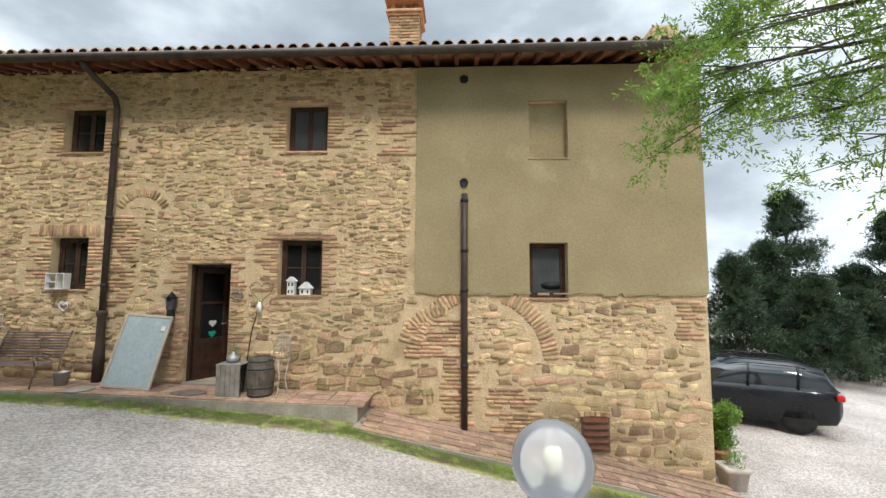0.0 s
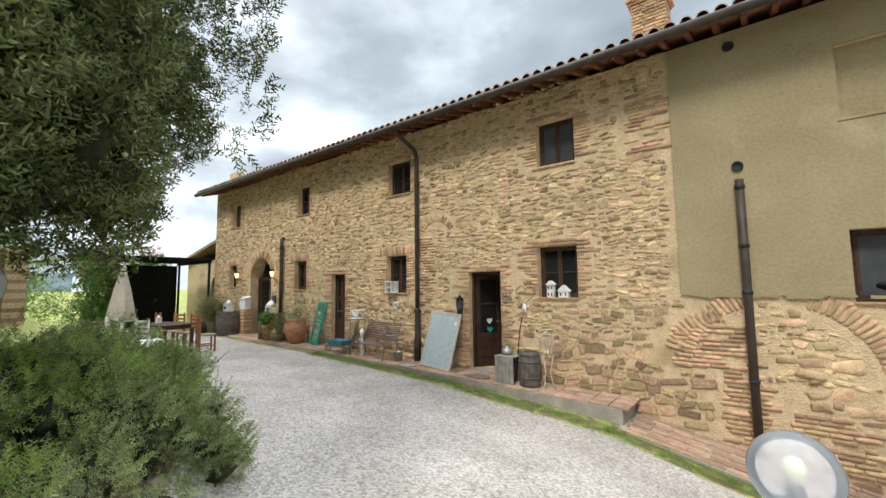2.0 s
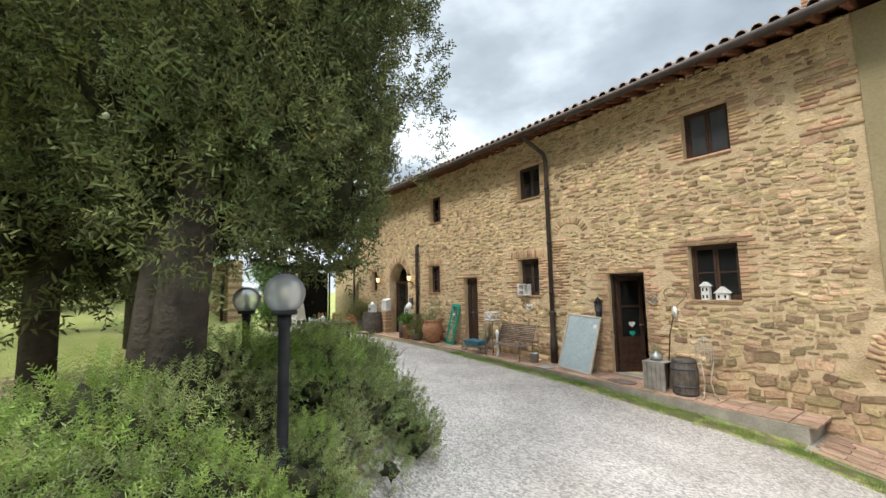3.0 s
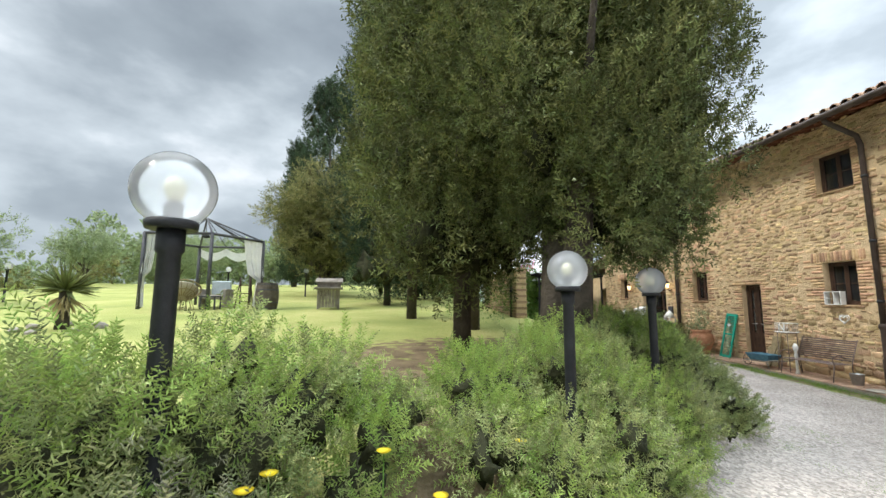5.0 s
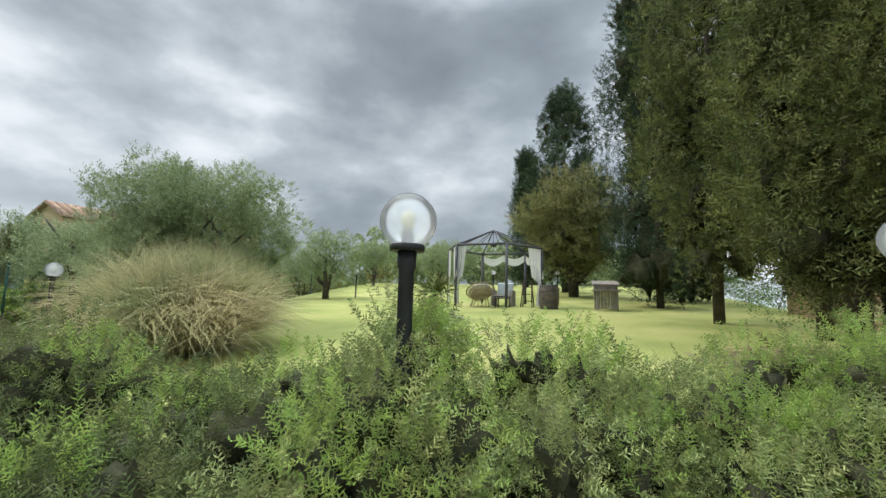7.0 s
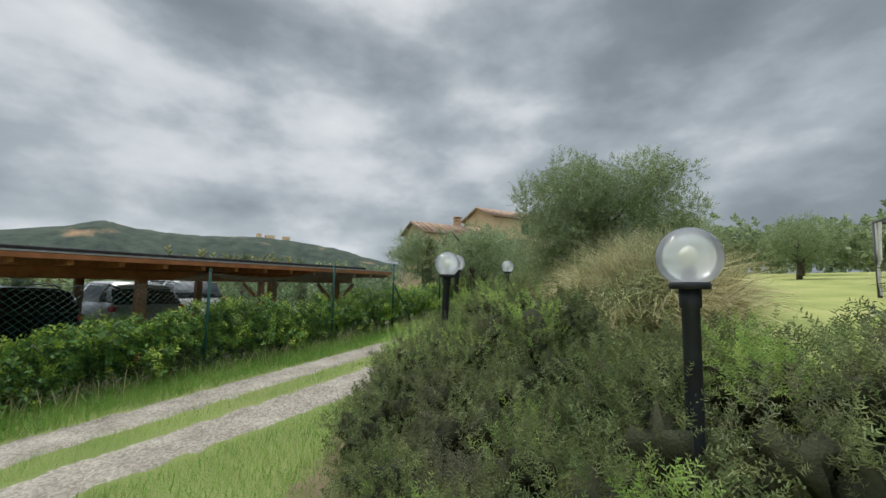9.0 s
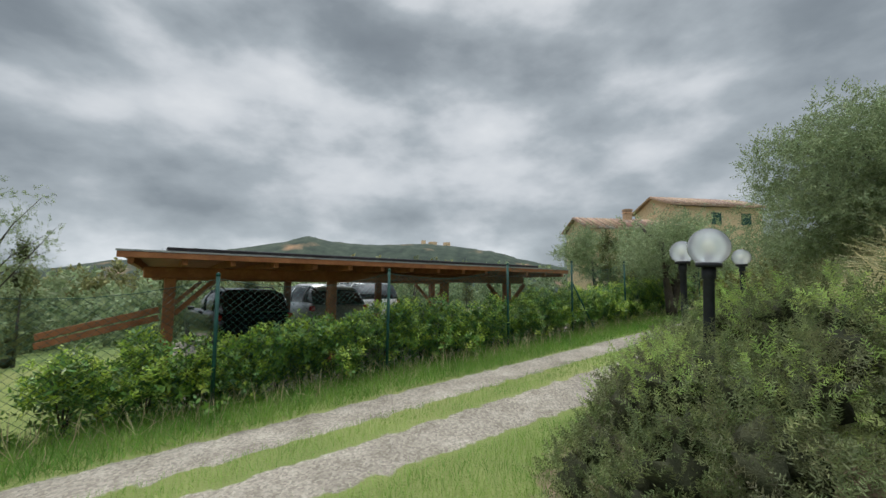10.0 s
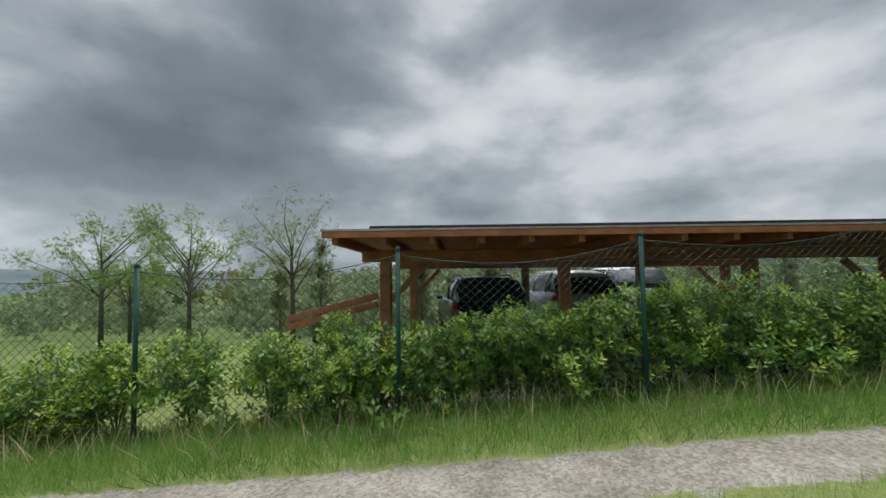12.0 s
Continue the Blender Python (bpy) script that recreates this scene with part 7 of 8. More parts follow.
lathe(bm, [(0.2, 0), (0.2, 0.015), (0.18, 0.02), (0.001, 0.02)], 16)
part("slab", bm, CONCRETE, t)
# green shutter
t = thing("shutter", -5.52, -0.30, pave_z(-5.5), "teal-green louvred shutter leaning on the wall with a heart", "shutter")
mm = Matrix.Rotation(math.radians(-12), 4, "X") @ Matrix.Rotation(math.radians(4), 4, "Y")
for a in ((-0.20, 0, -0.15, 1.30), (0.15, 0, 0.20, 1.30), (-0.15, 0, 0.15, 0.08), (-0.15, 1.22, 0.15, 1.30), (-0.15, 0.66, 0.15, 0.71)):
    part("frame_bar", bbox(a[0], -0.02, a[1], a[2], 0.02, a[3], 0.004, mm), TEAL, t)
for i in range(27):
    zz = 0.10 + i * 0.042
    if abs(zz - 0.68) < 0.05:
        continue
    part("louvre", bbox(-0.15, -0.016, zz, 0.15, 0.012, zz + 0.012, 0, mm), TEAL, t)
bm = heart(bmesh.new(), -0.02, -0.03, 0.95, 0.06)
bmesh.ops.transform(bm, matrix=mm, verts=bm.verts)
part("heart_ornament", bm, WHITE, t)
# terracotta jar and the pots by the arch
urn("terracotta_jar", -6.28, -0.42, pave_z(-6.3), [(0.16, 0), (0.22, 0.10), (0.31, 0.30), (0.345, 0.46), (0.32, 0.58), (0.27, 0.66), (0.285, 0.68), (0.295, 0.74), (0.25, 0.74), (0.24, 0.66), (0.001, 0.6)], TERRACOTTA, "large round terracotta oil jar with a ribbed neck", "jar")
bush("sapling", -6.28, -0.42, pave_z(-6.3) + 0.62, 0.28, 0.7, OLIVE, "thin leafless-looking plant in the terracotta jar", 10)
bush("round_bush", -7.25, -0.45, pave_z(-7.2), 0.46, 0.62, YEW, "round dark green rosemary ball in a low pot", 80, NEEDLES, 1.0, (0.24, 0.2, CONCRETE))
urn("milk_can", -8.05, -0.50, pave_z(-8.0), [(0.17, 0), (0.17, 0.55), (0.15, 0.6), (0.16, 0.62), (0.001, 0.62)], RUST, "dark rusted cylindrical pot by the arch", "pot")
t = thing("white_lantern", -8.0, -0.28, pave_z(-8.0) + 0.0, "tall white arched lattice lantern", "lantern")
for a, b in ((-0.16, -0.1), (0.16, -0.1), (0.16, 0.1), (-0.16, 0.1)):
    part("corner_post", bbox(a - 0.012, b - 0.012, 0, a + 0.012, b + 0.012, 1.05), WHITE, t)
for zz in (0.02, 0.62, 0.82, 1.03):
    part("ring_bar", bbox(-0.172, -0.112, zz, 0.172, 0.112, zz + 0.025), WHITE, t)
for k in range(5):
    part("lattice_bar", bbox(-0.13 + k * 0.065 - 0.006, -0.116, 0.645, -0.13 + k * 0.065 + 0.006, -0.113, 1.03), WHITE, t)
bm = bmesh.new()
lathe(bm, [(0.22, 1.055), (0.12, 1.2), (0.03, 1.27), (0.001, 1.3)], 4)
part("roof", bm, WHITE, t)
bush("potted_flowers", -7.62, -0.62, pave_z(-7.6) , 0.2, 0.4, LAUREL, "pots of white flowers on a small stand", 40, BROAD, 0.6, (0.16, 0.5, TERRACOTTA))
barrel(-10.35, -0.62, gz(-10.35, -0.62) + 0.02, "big grey-hooped wine barrel used as a table", 0.85, 0.42)
t = thing("small_lantern", -10.35, -0.62, gz(-10.35, -0.62) + 0.87, "white wooden lantern with a heart on a barrel", "lantern")
part("lantern_body", bbox(-0.13, -0.13, 0, 0.13, 0.13, 0.26, 0.004), WHITE, t)
bm = bmesh.new()
lathe(bm, [(0.21, 0.262), (0.05, 0.40), (0.001, 0.43)], 4)
bmesh.ops.rotate(bm, verts=bm.verts, cent=(0, 0, 0), matrix=Matrix.Rotation(math.pi / 4, 3, "Z"))
part("roof", bm, WHITE, t)
part("heart_ornament", heart(bmesh.new(), 0, -0.142, 0.13, 0.07), RUBBER, t)
t = thing("letterbox", -9.95, -0.20, 1.05, "white sloping menu box on a brick plinth", "box")
part("box_body", bbox(-0.2, -0.12, 0, 0.2, 0.12, 0.42, 0.006), WHITE, t)
mm = Matrix.Translation((0, 0, 0.42)) @ Matrix.Rotation(math.radians(20), 4, "X")
part("lid", bbox(-0.23, -0.16, 0, 0.23, 0.15, 0.02, 0.004, mm), WHITE, t)
t = thing("plinth", -9.98, -0.2, gz(-9.98, -0.2), "low red-brown brick plinth beside the arch", "plinth")
for k in range(14):
    part("brick", bbox(-0.2 + 0.01 * (k % 2), -0.14, k * 0.062, 0.2 + 0.01 * (k % 2), 0.14, k * 0.062 + 0.055, 0.005), BRICK_PIECE, t)
bush("potted_shrub", -11.2, -0.75, gz(-11.2, -0.75), 0.55, 0.85, YEW, "feathery green shrub in a stone pot", 70, SMALL, 1.0, (0.28, 0.5, CONCRETE))
urn("dark_pot", -11.9, -0.8, gz(-11.9, -0.8), [(0.16, 0), (0.24, 0.4), (0.22, 0.42), (0.001, 0.4)], IRON_GREY, "dark flower pot by the corner", "pot")
GLOW = bpy.data.materials.new("warm_lamp_glass")
GLOW.use_nodes = True
GLOW.node_tree.nodes["Principled BSDF"].inputs["Emission Color"].default_value = (1.0, 0.62, 0.22, 1)
GLOW.node_tree.nodes["Principled BSDF"].inputs["Emission Strength"].default_value = 1.6
for x in (-10.72, -8.15):
    t = thing("wall_lamp", x, -0.01, 2.28, "small lit coach lamp on a scrolled bracket", "lamp", "coach lamps by the arch")
    bm = bmesh.new()
    polytube(bm, [(0, 0, -0.1), (0, -0.1, -0.14), (0, -0.18, -0.06)], 0.012, 6)
    part("bracket", bm, IRON, t)
    bm = bmesh.new()
    lathe(bm, [(0.04, -0.05), (0.085, 0.12)], 8, 0, -0.18, 0)
    part("lamp_glass", bm, GLOW, t, "warm lit glass")
    bm = bmesh.new()
    lathe(bm, [(0.10, 0.12), (0.05, 0.18), (0.01, 0.22), (0.001, 0.24)], 8, 0, -0.18, 0)
    part("cap", bm, IRON, t)
t = thing("meter_box", -8.25, -0.03, 1.25, "small grey meter box on the wall", "box")
part("case", bbox(-0.1, -0.05, 0, 0.1, 0.03, 0.32, 0.008), IRON_GREY, t)


# ---- patio at the west end ----
def chair(x, y, rz, label, paint, group):
    t = thing("chair", x, y, gz(x, y), label, "chair", group, rz)
    for sx in (-0.2, 0.2):
        part("leg", bbox(sx - 0.02, -0.2, 0, sx + 0.02, -0.16, 0.44, 0.004), paint, t)
        part("leg", bbox(sx - 0.02, 0.17, 0, sx + 0.02, 0.21, 0.98, 0.004), paint, t)
        part("stretcher", bbox(sx - 0.012, -0.16, 0.16, sx + 0.012, 0.17, 0.19), paint, t)
    part("seat", bbox(-0.23, -0.22, 0.44, 0.23, 0.165, 0.47, 0.008), WICKER if paint is WOOD_RED else paint, t)
    for k in range(4):
        part("back_rail", bbox(-0.18, 0.175, 0.55 + k * 0.11, 0.18, 0.195, 0.61 + k * 0.11, 0.004), paint, t)
    return t


def table(x, y, rz, lx, ly, label):
    t = thing("table", x, y, gz(x, y), label, "table", "patio tables", rz)
    for k in range(6):
        a = -ly / 2 + k * ly / 6
        part("top_board", bbox(-lx / 2, a + 0.003, 0.72, lx / 2, a + ly / 6 - 0.003, 0.75, 0.004), WOOD_DARK, t)
    for sx in (-1, 1):
        for sy in (-1, 1):
            part("leg", bbox(sx * (lx / 2 - 0.08) - 0.035, sy * (ly / 2 - 0.08) - 0.035, 0, sx * (lx / 2 - 0.08) + 0.035, sy * (ly / 2 - 0.08) + 0.035, 0.63, 0.005), WOOD_DARK, t)
        part("apron", bbox(sx * (lx / 2 - 0.08) - 0.012, -ly / 2 + 0.115, 0.63, sx * (lx / 2 - 0.08) + 0.012, ly / 2 - 0.115, 0.72), WOOD_DARK, t)
    return t


table(-7.6, -3.55, 10, 1.5, 0.85, "dark wooden dining table on the gravel patio")
table(-9.3, -4.3, 10, 1.6, 0.85, "dark wooden table under the parasol")
chair(-6.95, -2.75, 170, "red-stained ladder-back chair with a woven seat", WOOD_RED, "patio chairs")
chair(-7.9, -2.85, 10, "red-stained ladder-back chair with a woven seat", WOOD_RED, "patio chairs")
chair(-9.2, -3.4, 0, "red-stained ladder-back chair with a woven seat", WOOD_RED, "patio chairs")
chair(-8.6, -3.0, 20, "red-stained ladder-back chair with a woven seat", WOOD_RED, "patio chairs")
for x, y, r in ((-6.2, -4.3, 200), (-5.6, -4.8, 160), (-7.0, -5.0, 20)):
    chair(x, y, r, "white painted metal folding chair", WHITE, "white chairs")
t = thing("side_table", -6.3, -4.95, gz(-6.3, -4.95), "round white metal garden table", "table")
bm = bmesh.new()
lathe(bm, [(0.3, 0.68), (0.3, 0.7), (0.001, 0.7)], 24)
part("top", bm, WHITE, t)
for k in range(3):
    bm = bmesh.new()
    a = k * 2.09
    polytube(bm, [(0.24 * math.cos(a), 0.24 * math.sin(a), 0), (0.03 * math.cos(a), 0.03 * math.sin(a), 0.35), (0.22 * math.cos(a), 0.22 * math.sin(a), 0.68)], 0.011, 6)
    part("leg", bm, WHITE, t)
t = thing("parasol", -8.7, -4.25, gz(-8.7, -4.25), "closed cream parasol on a wooden pole", "parasol")
bm = bmesh.new()
tube(bm, (0, 0, 0.06), (0, 0, 2.3), 0.022, 0.02, 10)
part("pole", bm, WOOD_GREY, t)
part("base", bbox(-0.25, -0.25, 0, 0.25, 0.25, 0.06, 0.01), CONCRETE, t)
bm = bmesh.new()
n = 24
rings = []
for zz, rr, fold in ((0.78, 0.30, 0.06), (1.2, 0.24, 0.05), (1.7, 0.16, 0.03), (2.1, 0.08, 0.01), (2.22, 0.06, 0.0), (2.27, 0.07, 0.0), (2.36, 0.02, 0.0)):
    rings.append([bm.verts.new(((rr + fold * math.cos(q * 8)) * math.cos(q), (rr + fold * math.cos(q * 8)) * math.sin(q), zz)) for q in (2 * math.pi * i / n for i in range(n))])
for a, b in zip(rings, rings[1:]):
    for k in range(n):
        bm.faces.new((a[k], a[(k + 1) % n], b[(k + 1) % n], b[k])).smooth = True
bm.faces.new(rings[-1])
part("canopy", bm, CREAM, t, "folded cream canvas canopy")
t = thing("table_lantern", -7.9, -3.6, gz(-7.6, -3.55) + 0.75, "small white lantern on the patio table", "lantern")
part("lantern_body", bbox(-0.06, -0.06, 0, 0.06, 0.06, 0.13, 0.003), WHITE, t)
bm = bmesh.new()
lathe(bm, [(0.1, 0.131), (0.02, 0.2), (0.001, 0.21)], 4)
part("roof", bm, WHITE, t)
# lean-to and pergola
lt = thing("lean_to", -15.6, 2.0, gz(-15.6, 1.0), "low stone lean-to with a sloping tiled roof", "outbuilding")
bm = wall_cells(bmesh.new(), -2.5, 2.45, 0, 3.0, -1.2, -0.8, [(0.3, 1.5, 0.0, 2.3)])
arch_spandrels(bm, 0.3, 1.5, 2.3, -1.2, -0.8)
part("wall", bm, MORTAR, lt)
part("wall", bbox(-2.5, -0.8, 0, -2.1, 4, 3.4), MORTAR, lt)
part("wall", bbox(-2.1, 3.6, 0, 2.45, 4, 3.4), MORTAR, lt)
bm = bmesh.new()
vs = [bm.verts.new(p) for p in ((-2.8, -1.5, 2.95), (2.48, -1.5, 4.0), (2.48, 4.2, 4.0), (-2.8, 4.2, 2.95), (-2.8, -1.5, 3.08), (2.48, -1.5, 4.13), (2.48, 4.2, 4.13), (-2.8, 4.2, 3.08))]
for q in ((3, 2, 1, 0), (4, 5, 6, 7), (0, 1, 5, 4), (1, 2, 6, 5), (2, 3, 7, 6), (3, 0, 4, 7)):
    bm.faces.new([vs[i] for i in q])
part("roof", bm, TILE, lt)
pg = thing("pergola", -13.2, -1.6, gz(-13.2, -1.6), "dark iron pergola overgrown with green vine", "pergola")
for x, y in ((-3.2, -1.7), (0.0, -1.7), (-3.2, 1.4), (0.05, 1.4)):
    part("post", bbox(x - 0.04, y - 0.04, 0, x + 0.04, y + 0.04, 2.75, 0.005), IRON, pg)
for y in (-1.7, 1.4):
    part("beam", bbox(-3.4, y - 0.04, 2.75, 0.2, y + 0.04, 2.85, 0.005), IRON, pg)
for k in range(9):
    part("rafter", bbox(-3.3 + k * 0.42, -1.9, 2.851, -3.26 + k * 0.42, 1.5, 2.90), IRON, pg)
part("cover", bbox(-3.4, -1.9, 2.905, 0.25, 1.55, 2.93), RUBBER, pg, "dark mesh cover")
part("screen", bbox(-3.36, -1.0, 0.02, -3.30, 1.35, 2.74), RUBBER, pg, "dark mesh screen closing the back")
rng = np.random.default_rng(44)
m = 46
c = np.stack((-13.2 + rng.uniform(-3.9, -0.6, m), -1.6 + rng.uniform(-2.4, -1.2, m), gz(-13.2, -1.6) + rng.uniform(0.4, 3.2, m)), 1)
c[30:, 0] = rng.uniform(-18.2, -16.9, m - 30)
c[30:, 1] = rng.uniform(-2.6, -0.4, m - 30)
t = thing("climbing_vine", -15.2, -3.3, gz(-15.2, -3.3), "leafy green vine with red flowers over the pergola", "plant")
foliage("leaves", LAUREL, c, np.full((m, 3), 0.42), 60, BROAD, 1.3, 45, 0.3, 0.7, t, tuple(t.location))
foliage("flowers", FLOWER_R, c[c[:, 2] > 2.9][:7] + (0.6, 0, 0.45), np.full((len(c[c[:, 2] > 2.9][:7]), 3), 0.22), 26, BROAD, 0.7, 46, 0.5, 0.6, t, tuple(t.location))
bm = bmesh.new()
for k in range(6):
    polytube(bm, [(-1.0 + k * 0.4, 0.3, 0), (-0.9 + k * 0.4, 0.2, 1.4), tuple(Vector(c[k]) - t.location)], [0.02, 0.015, 0.006], 5)
part("stems", bm, TWIG, t)
x, y = rng.uniform(-22, -15, 18), rng.uniform(-9, -4, 18)
woods("patio_shrubs", "dense green shrubs beyond the patio", x, y, 1.6, LAUREL, 47, BROAD, 60)

# ---- old brick wall ----
bw = thing("brick_wall", -4.4, -6.75, gz(-4.4, -7.0) - 0.1, "old weathered brick wall with a broken end", "wall")
part("core", bbox(-4.4, -0.13, 0, -0.02, 0.13, 1.42), MORTAR, bw)
bmw = bbox(-0.5, -0.5, -0.5, 0.5, 0.5, 0.5, 0.03)
bme = bpy.data.meshes.new("brick")
bmw.to_mesh(bme)
bmw.free()
bme.materials.append(mat("old_brick", (0.30, 0.20, 0.13), (0.45, 0.32, 0.22), 6, 0.95, 0.6, vary=0.3, by="object"))
rngs = random.Random(4)
for row in range(18):
    for k in range(16):
        x = -0.14 - k * 0.275 - (0.135 if row % 2 else 0)
        if x < -4.3:
            continue
        o = new("brick", bme)
        o.parent = bw
        o.matrix_local = Matrix.Translation((x, rngs.uniform(-0.006, 0.006), 0.045 + row * 0.078)) @ Matrix.Diagonal((0.26, 0.29, 0.066, 1))
t = pipe("thin dark pole against the brick wall", [(-4.75, -6.95, 2.3), (-4.75, -6.95, 1.2)], 0.03, (2.0,))

# ---- gazebo ----
GZX, GZY = -7.25, -16.0
gzz = gz(GZX, GZY)
t = thing("gazebo", GZX, GZY, gzz, "six-sided iron garden gazebo frame hung with white drapes", "gazebo")
R6, HR, HT = 1.76, 3.54 - gzz, 4.26 - gzz
P6 = [(R6 * math.cos(math.radians(90 - 60 * k)), R6 * math.sin(math.radians(90 - 60 * k))) for k in range(6)]
for k in range(6):
    x, y = P6[k]
    bm = bmesh.new()
    tube(bm, (x, y, 0), (x, y, HR), 0.05, 0.05, 8)
    part("post", bm, IRON_GREY, t)
    x2, y2 = P6[(k + 1) % 6]
    bm = bmesh.new()
    tube(bm, (x, y, HR), (x2, y2, HR), 0.042, 0.042, 6)
    part("ring_beam", bm, IRON_GREY, t)
    bm = bmesh.new()
    tube(bm, (x * 0.98, y * 0.98, HR + 0.01), (0, 0, HT), 0.028, 0.025, 6)
    part("rafter", bm, IRON_GREY, t)
    bm = bmesh.new()
    tube(bm, ((x + x2) / 2, (y + y2) / 2, HR + 0.01), (0, 0, HT), 0.014, 0.012, 6)
    part("rod", bm, IRON_GREY, t)


def drape(name, rows, label, n=14):
    """A gathered cloth through rows of (x, y, z, half width x, half width y)."""
    bm = bmesh.new()
    rings = []
    for j, (x, y, z, wx, wy) in enumerate(rows):
        rings.append([bm.verts.new((x + wx * (2 * i / n - 1) + 0.025 * math.sin(i * 2.3 + j * 0.4), y + wy * (2 * i / n - 1) + 0.03 * math.cos(i * 2.3 + j * 0.4), z)) for i in range(n + 1)])
    for a, b in zip(rings, rings[1:]):
        for k in range(n):
            bm.faces.new((a[k], a[k + 1], b[k + 1], b[k])).smooth = True
    return part(name, bm, CLOTH, t, label)


def drape_at(x, y, tx, ty, side_v):
    drape("curtain", [(x + tx * 0.35, y + ty * 0.35, HR - 0.03, tx * 0.35, ty * 0.35), (x + tx * 0.30, y + ty * 0.30, HR - 0.6, tx * 0.30, ty * 0.30), (x + tx * 0.2, y + ty * 0.2, HR - 1.05, tx * 0.28, ty * 0.28),
                      (x + tx * 0.08, y + ty * 0.08, HR - 1.22, tx * 0.08, ty * 0.08), (x + tx * 0.08 + side_v * 0.04, y + ty * 0.08, HR - 1.6, tx * 0.11, ty * 0.11), (x + tx * 0.10, y + ty * 0.1, 0.06, tx * 0.15, ty * 0.15)], "white voile curtain tied back")


for k, sgn, part_way in ((0, 1, 0.60), (2, 1, 0.45), (2, -1, 0.28), (3, -1, 0.35), (0, -1, 0.40)):
    x, y = P6[k]
    x2, y2 = P6[(k + sgn) % 6]
    drape_at(x, y, (x2 - x) * part_way, (y2 - y) * part_way, 0.3)
for k in (4, 5):
    x, y = P6[k]
    x2, y2 = P6[(k + 1) % 6]
    bm = bmesh.new()
    n = 16
    top = [bm.verts.new((x + (x2 - x) * i / n, y + (y2 - y) * i / n, HR - 0.05 - 0.16 * abs(math.sin(2 * math.pi * i / n)))) for i in range(n + 1)]
    bot = [bm.verts.new((x + (x2 - x) * i / n, y + (y2 - y) * i / n, HR - 0.30 - 0.20 * abs(math.sin(2 * math.pi * i / n)))) for i in range(n + 1)]
    for i in range(n):
        bm.faces.new((top[i], top[i + 1], bot[i + 1], bot[i])).smooth = True
    part("swag", bm, CLOTH, t, "looped white swag")
bm = bmesh.new()
lathe(bm, [(0.02, 0), (0.10, -0.04), (0.12, -0.1), (0.001, -0.14)], 12, 0, 0, HT - 0.5)
tube(bm, (0, 0, HT - 0.5), (0, 0, HT), 0.008, 0.008, 6)
part("hanging_lamp", bm, IRON, t)
# furniture of the gazebo
x, y = -6.7, -16.3
t = thing("papasan_chair", x, y, gz(x, y), "round wicker papasan chair with a pale cushion", "chair")
bm = bmesh.new()
mm = Matrix.Translation((0, 0, 0.52)) @ Matrix.Rotation(math.radians(-32), 4, "Y") @ Matrix.Rotation(math.radians(18), 4, "X")
for k in range(18):
    q = k * math.pi / 9
    polytube(bm, [mm @ Vector((r_ * math.cos(q), r_ * math.sin(q), z_)) for r_, z_ in ((0.1, -0.2), (0.34, -0.13), (0.5, 0.06))], 0.010, 5)
polytube(bm, [mm @ Vector((0.5 * math.cos(q), 0.5 * math.sin(q), 0.06)) for q in np.linspace(0, 2 * math.pi, 30)], 0.022, 6)
polytube(bm, [mm @ Vector((0.34 * math.cos(q), 0.34 * math.sin(q), -0.13)) for q in np.linspace(0, 2 * math.pi, 30)], 0.012, 6)
part("bowl", bm, WICKER, t)
bm = bmesh.new()
for k in range(14):
    q = k * math.pi / 7
    polytube(bm, [(0.36 * math.cos(q), 0.36 * math.sin(q), 0), (0.25 * math.cos(q), 0.25 * math.sin(q), 0.36)], 0.009, 5)
part("base", bm, WICKER, t)
bm = bmesh.new()
lathe(bm, [(0.001, -0.10), (0.3, -0.07), (0.44, 0.02), (0.40, 0.08), (0.2, 0.02), (0.001, 0.0)], 24)
bmesh.ops.transform(bm, matrix=mm, verts=bm.verts)
part("cushion", bm, CREAM, t)
x, y = -7.6, -15.7
t = thing("garden_armchair", x, y, gz(x, y), "grey armchair with a pale cushion in the gazebo", "chair")
part("seat", bbox(-0.3, -0.3, 0.25, 0.3, 0.3, 0.40, 0.03), WOOD_GREY, t)
part("backrest", bbox(-0.38, -0.3, 0.40, -0.28, 0.3, 0.85, 0.03), PALE_GLASS, t)
for sy in (-0.35, 0.35):
    part("armrest", bbox(-0.3, sy - 0.05, 0.0, 0.3, sy + 0.05, 0.58, 0.02), WOOD_GREY, t)
t = thing("low_table", -6.9, -15.55, gz(-6.9, -15.55), "small dark low table in the gazebo", "table")
part("top", bbox(-0.25, -0.25, 0.36, 0.25, 0.25, 0.40, 0.008), IRON_GREY, t)
for sx in (-0.2, 0.2):
    for sy in (-0.2, 0.2):
        part("leg", bbox(sx - 0.02, sy - 0.02, 0, sx + 0.02, sy + 0.02, 0.36), IRON_GREY, t)
barrel(-6.95, -13.95, gz(-6.95, -13.95), "grey wine barrel standing beside the gazebo", 0.80, 0.34)
t = thing("step_ladder", -7.35, -14.75, gz(-7.35, -14.75), "small dark wooden step ladder", "ladder")
for sx, l_ in ((-0.2, -0.18), (0.2, -0.18), (-0.2, 0.22), (0.2, 0.22)):
    bm = bmesh.new()
    polytube(bm, [(l_ * 1.0, sx, 0), (0.02, sx * 0.7, 0.95)], 0.02, 5)
    part("leg", bm, WOOD_DARK, t)
for k in range(3):
    part("step", bbox(-0.14 + k * 0.04, -0.19, 0.2 + k * 0.25, -0.06 + k * 0.04, 0.19, 0.225 + k * 0.25), WOOD_DARK, t)
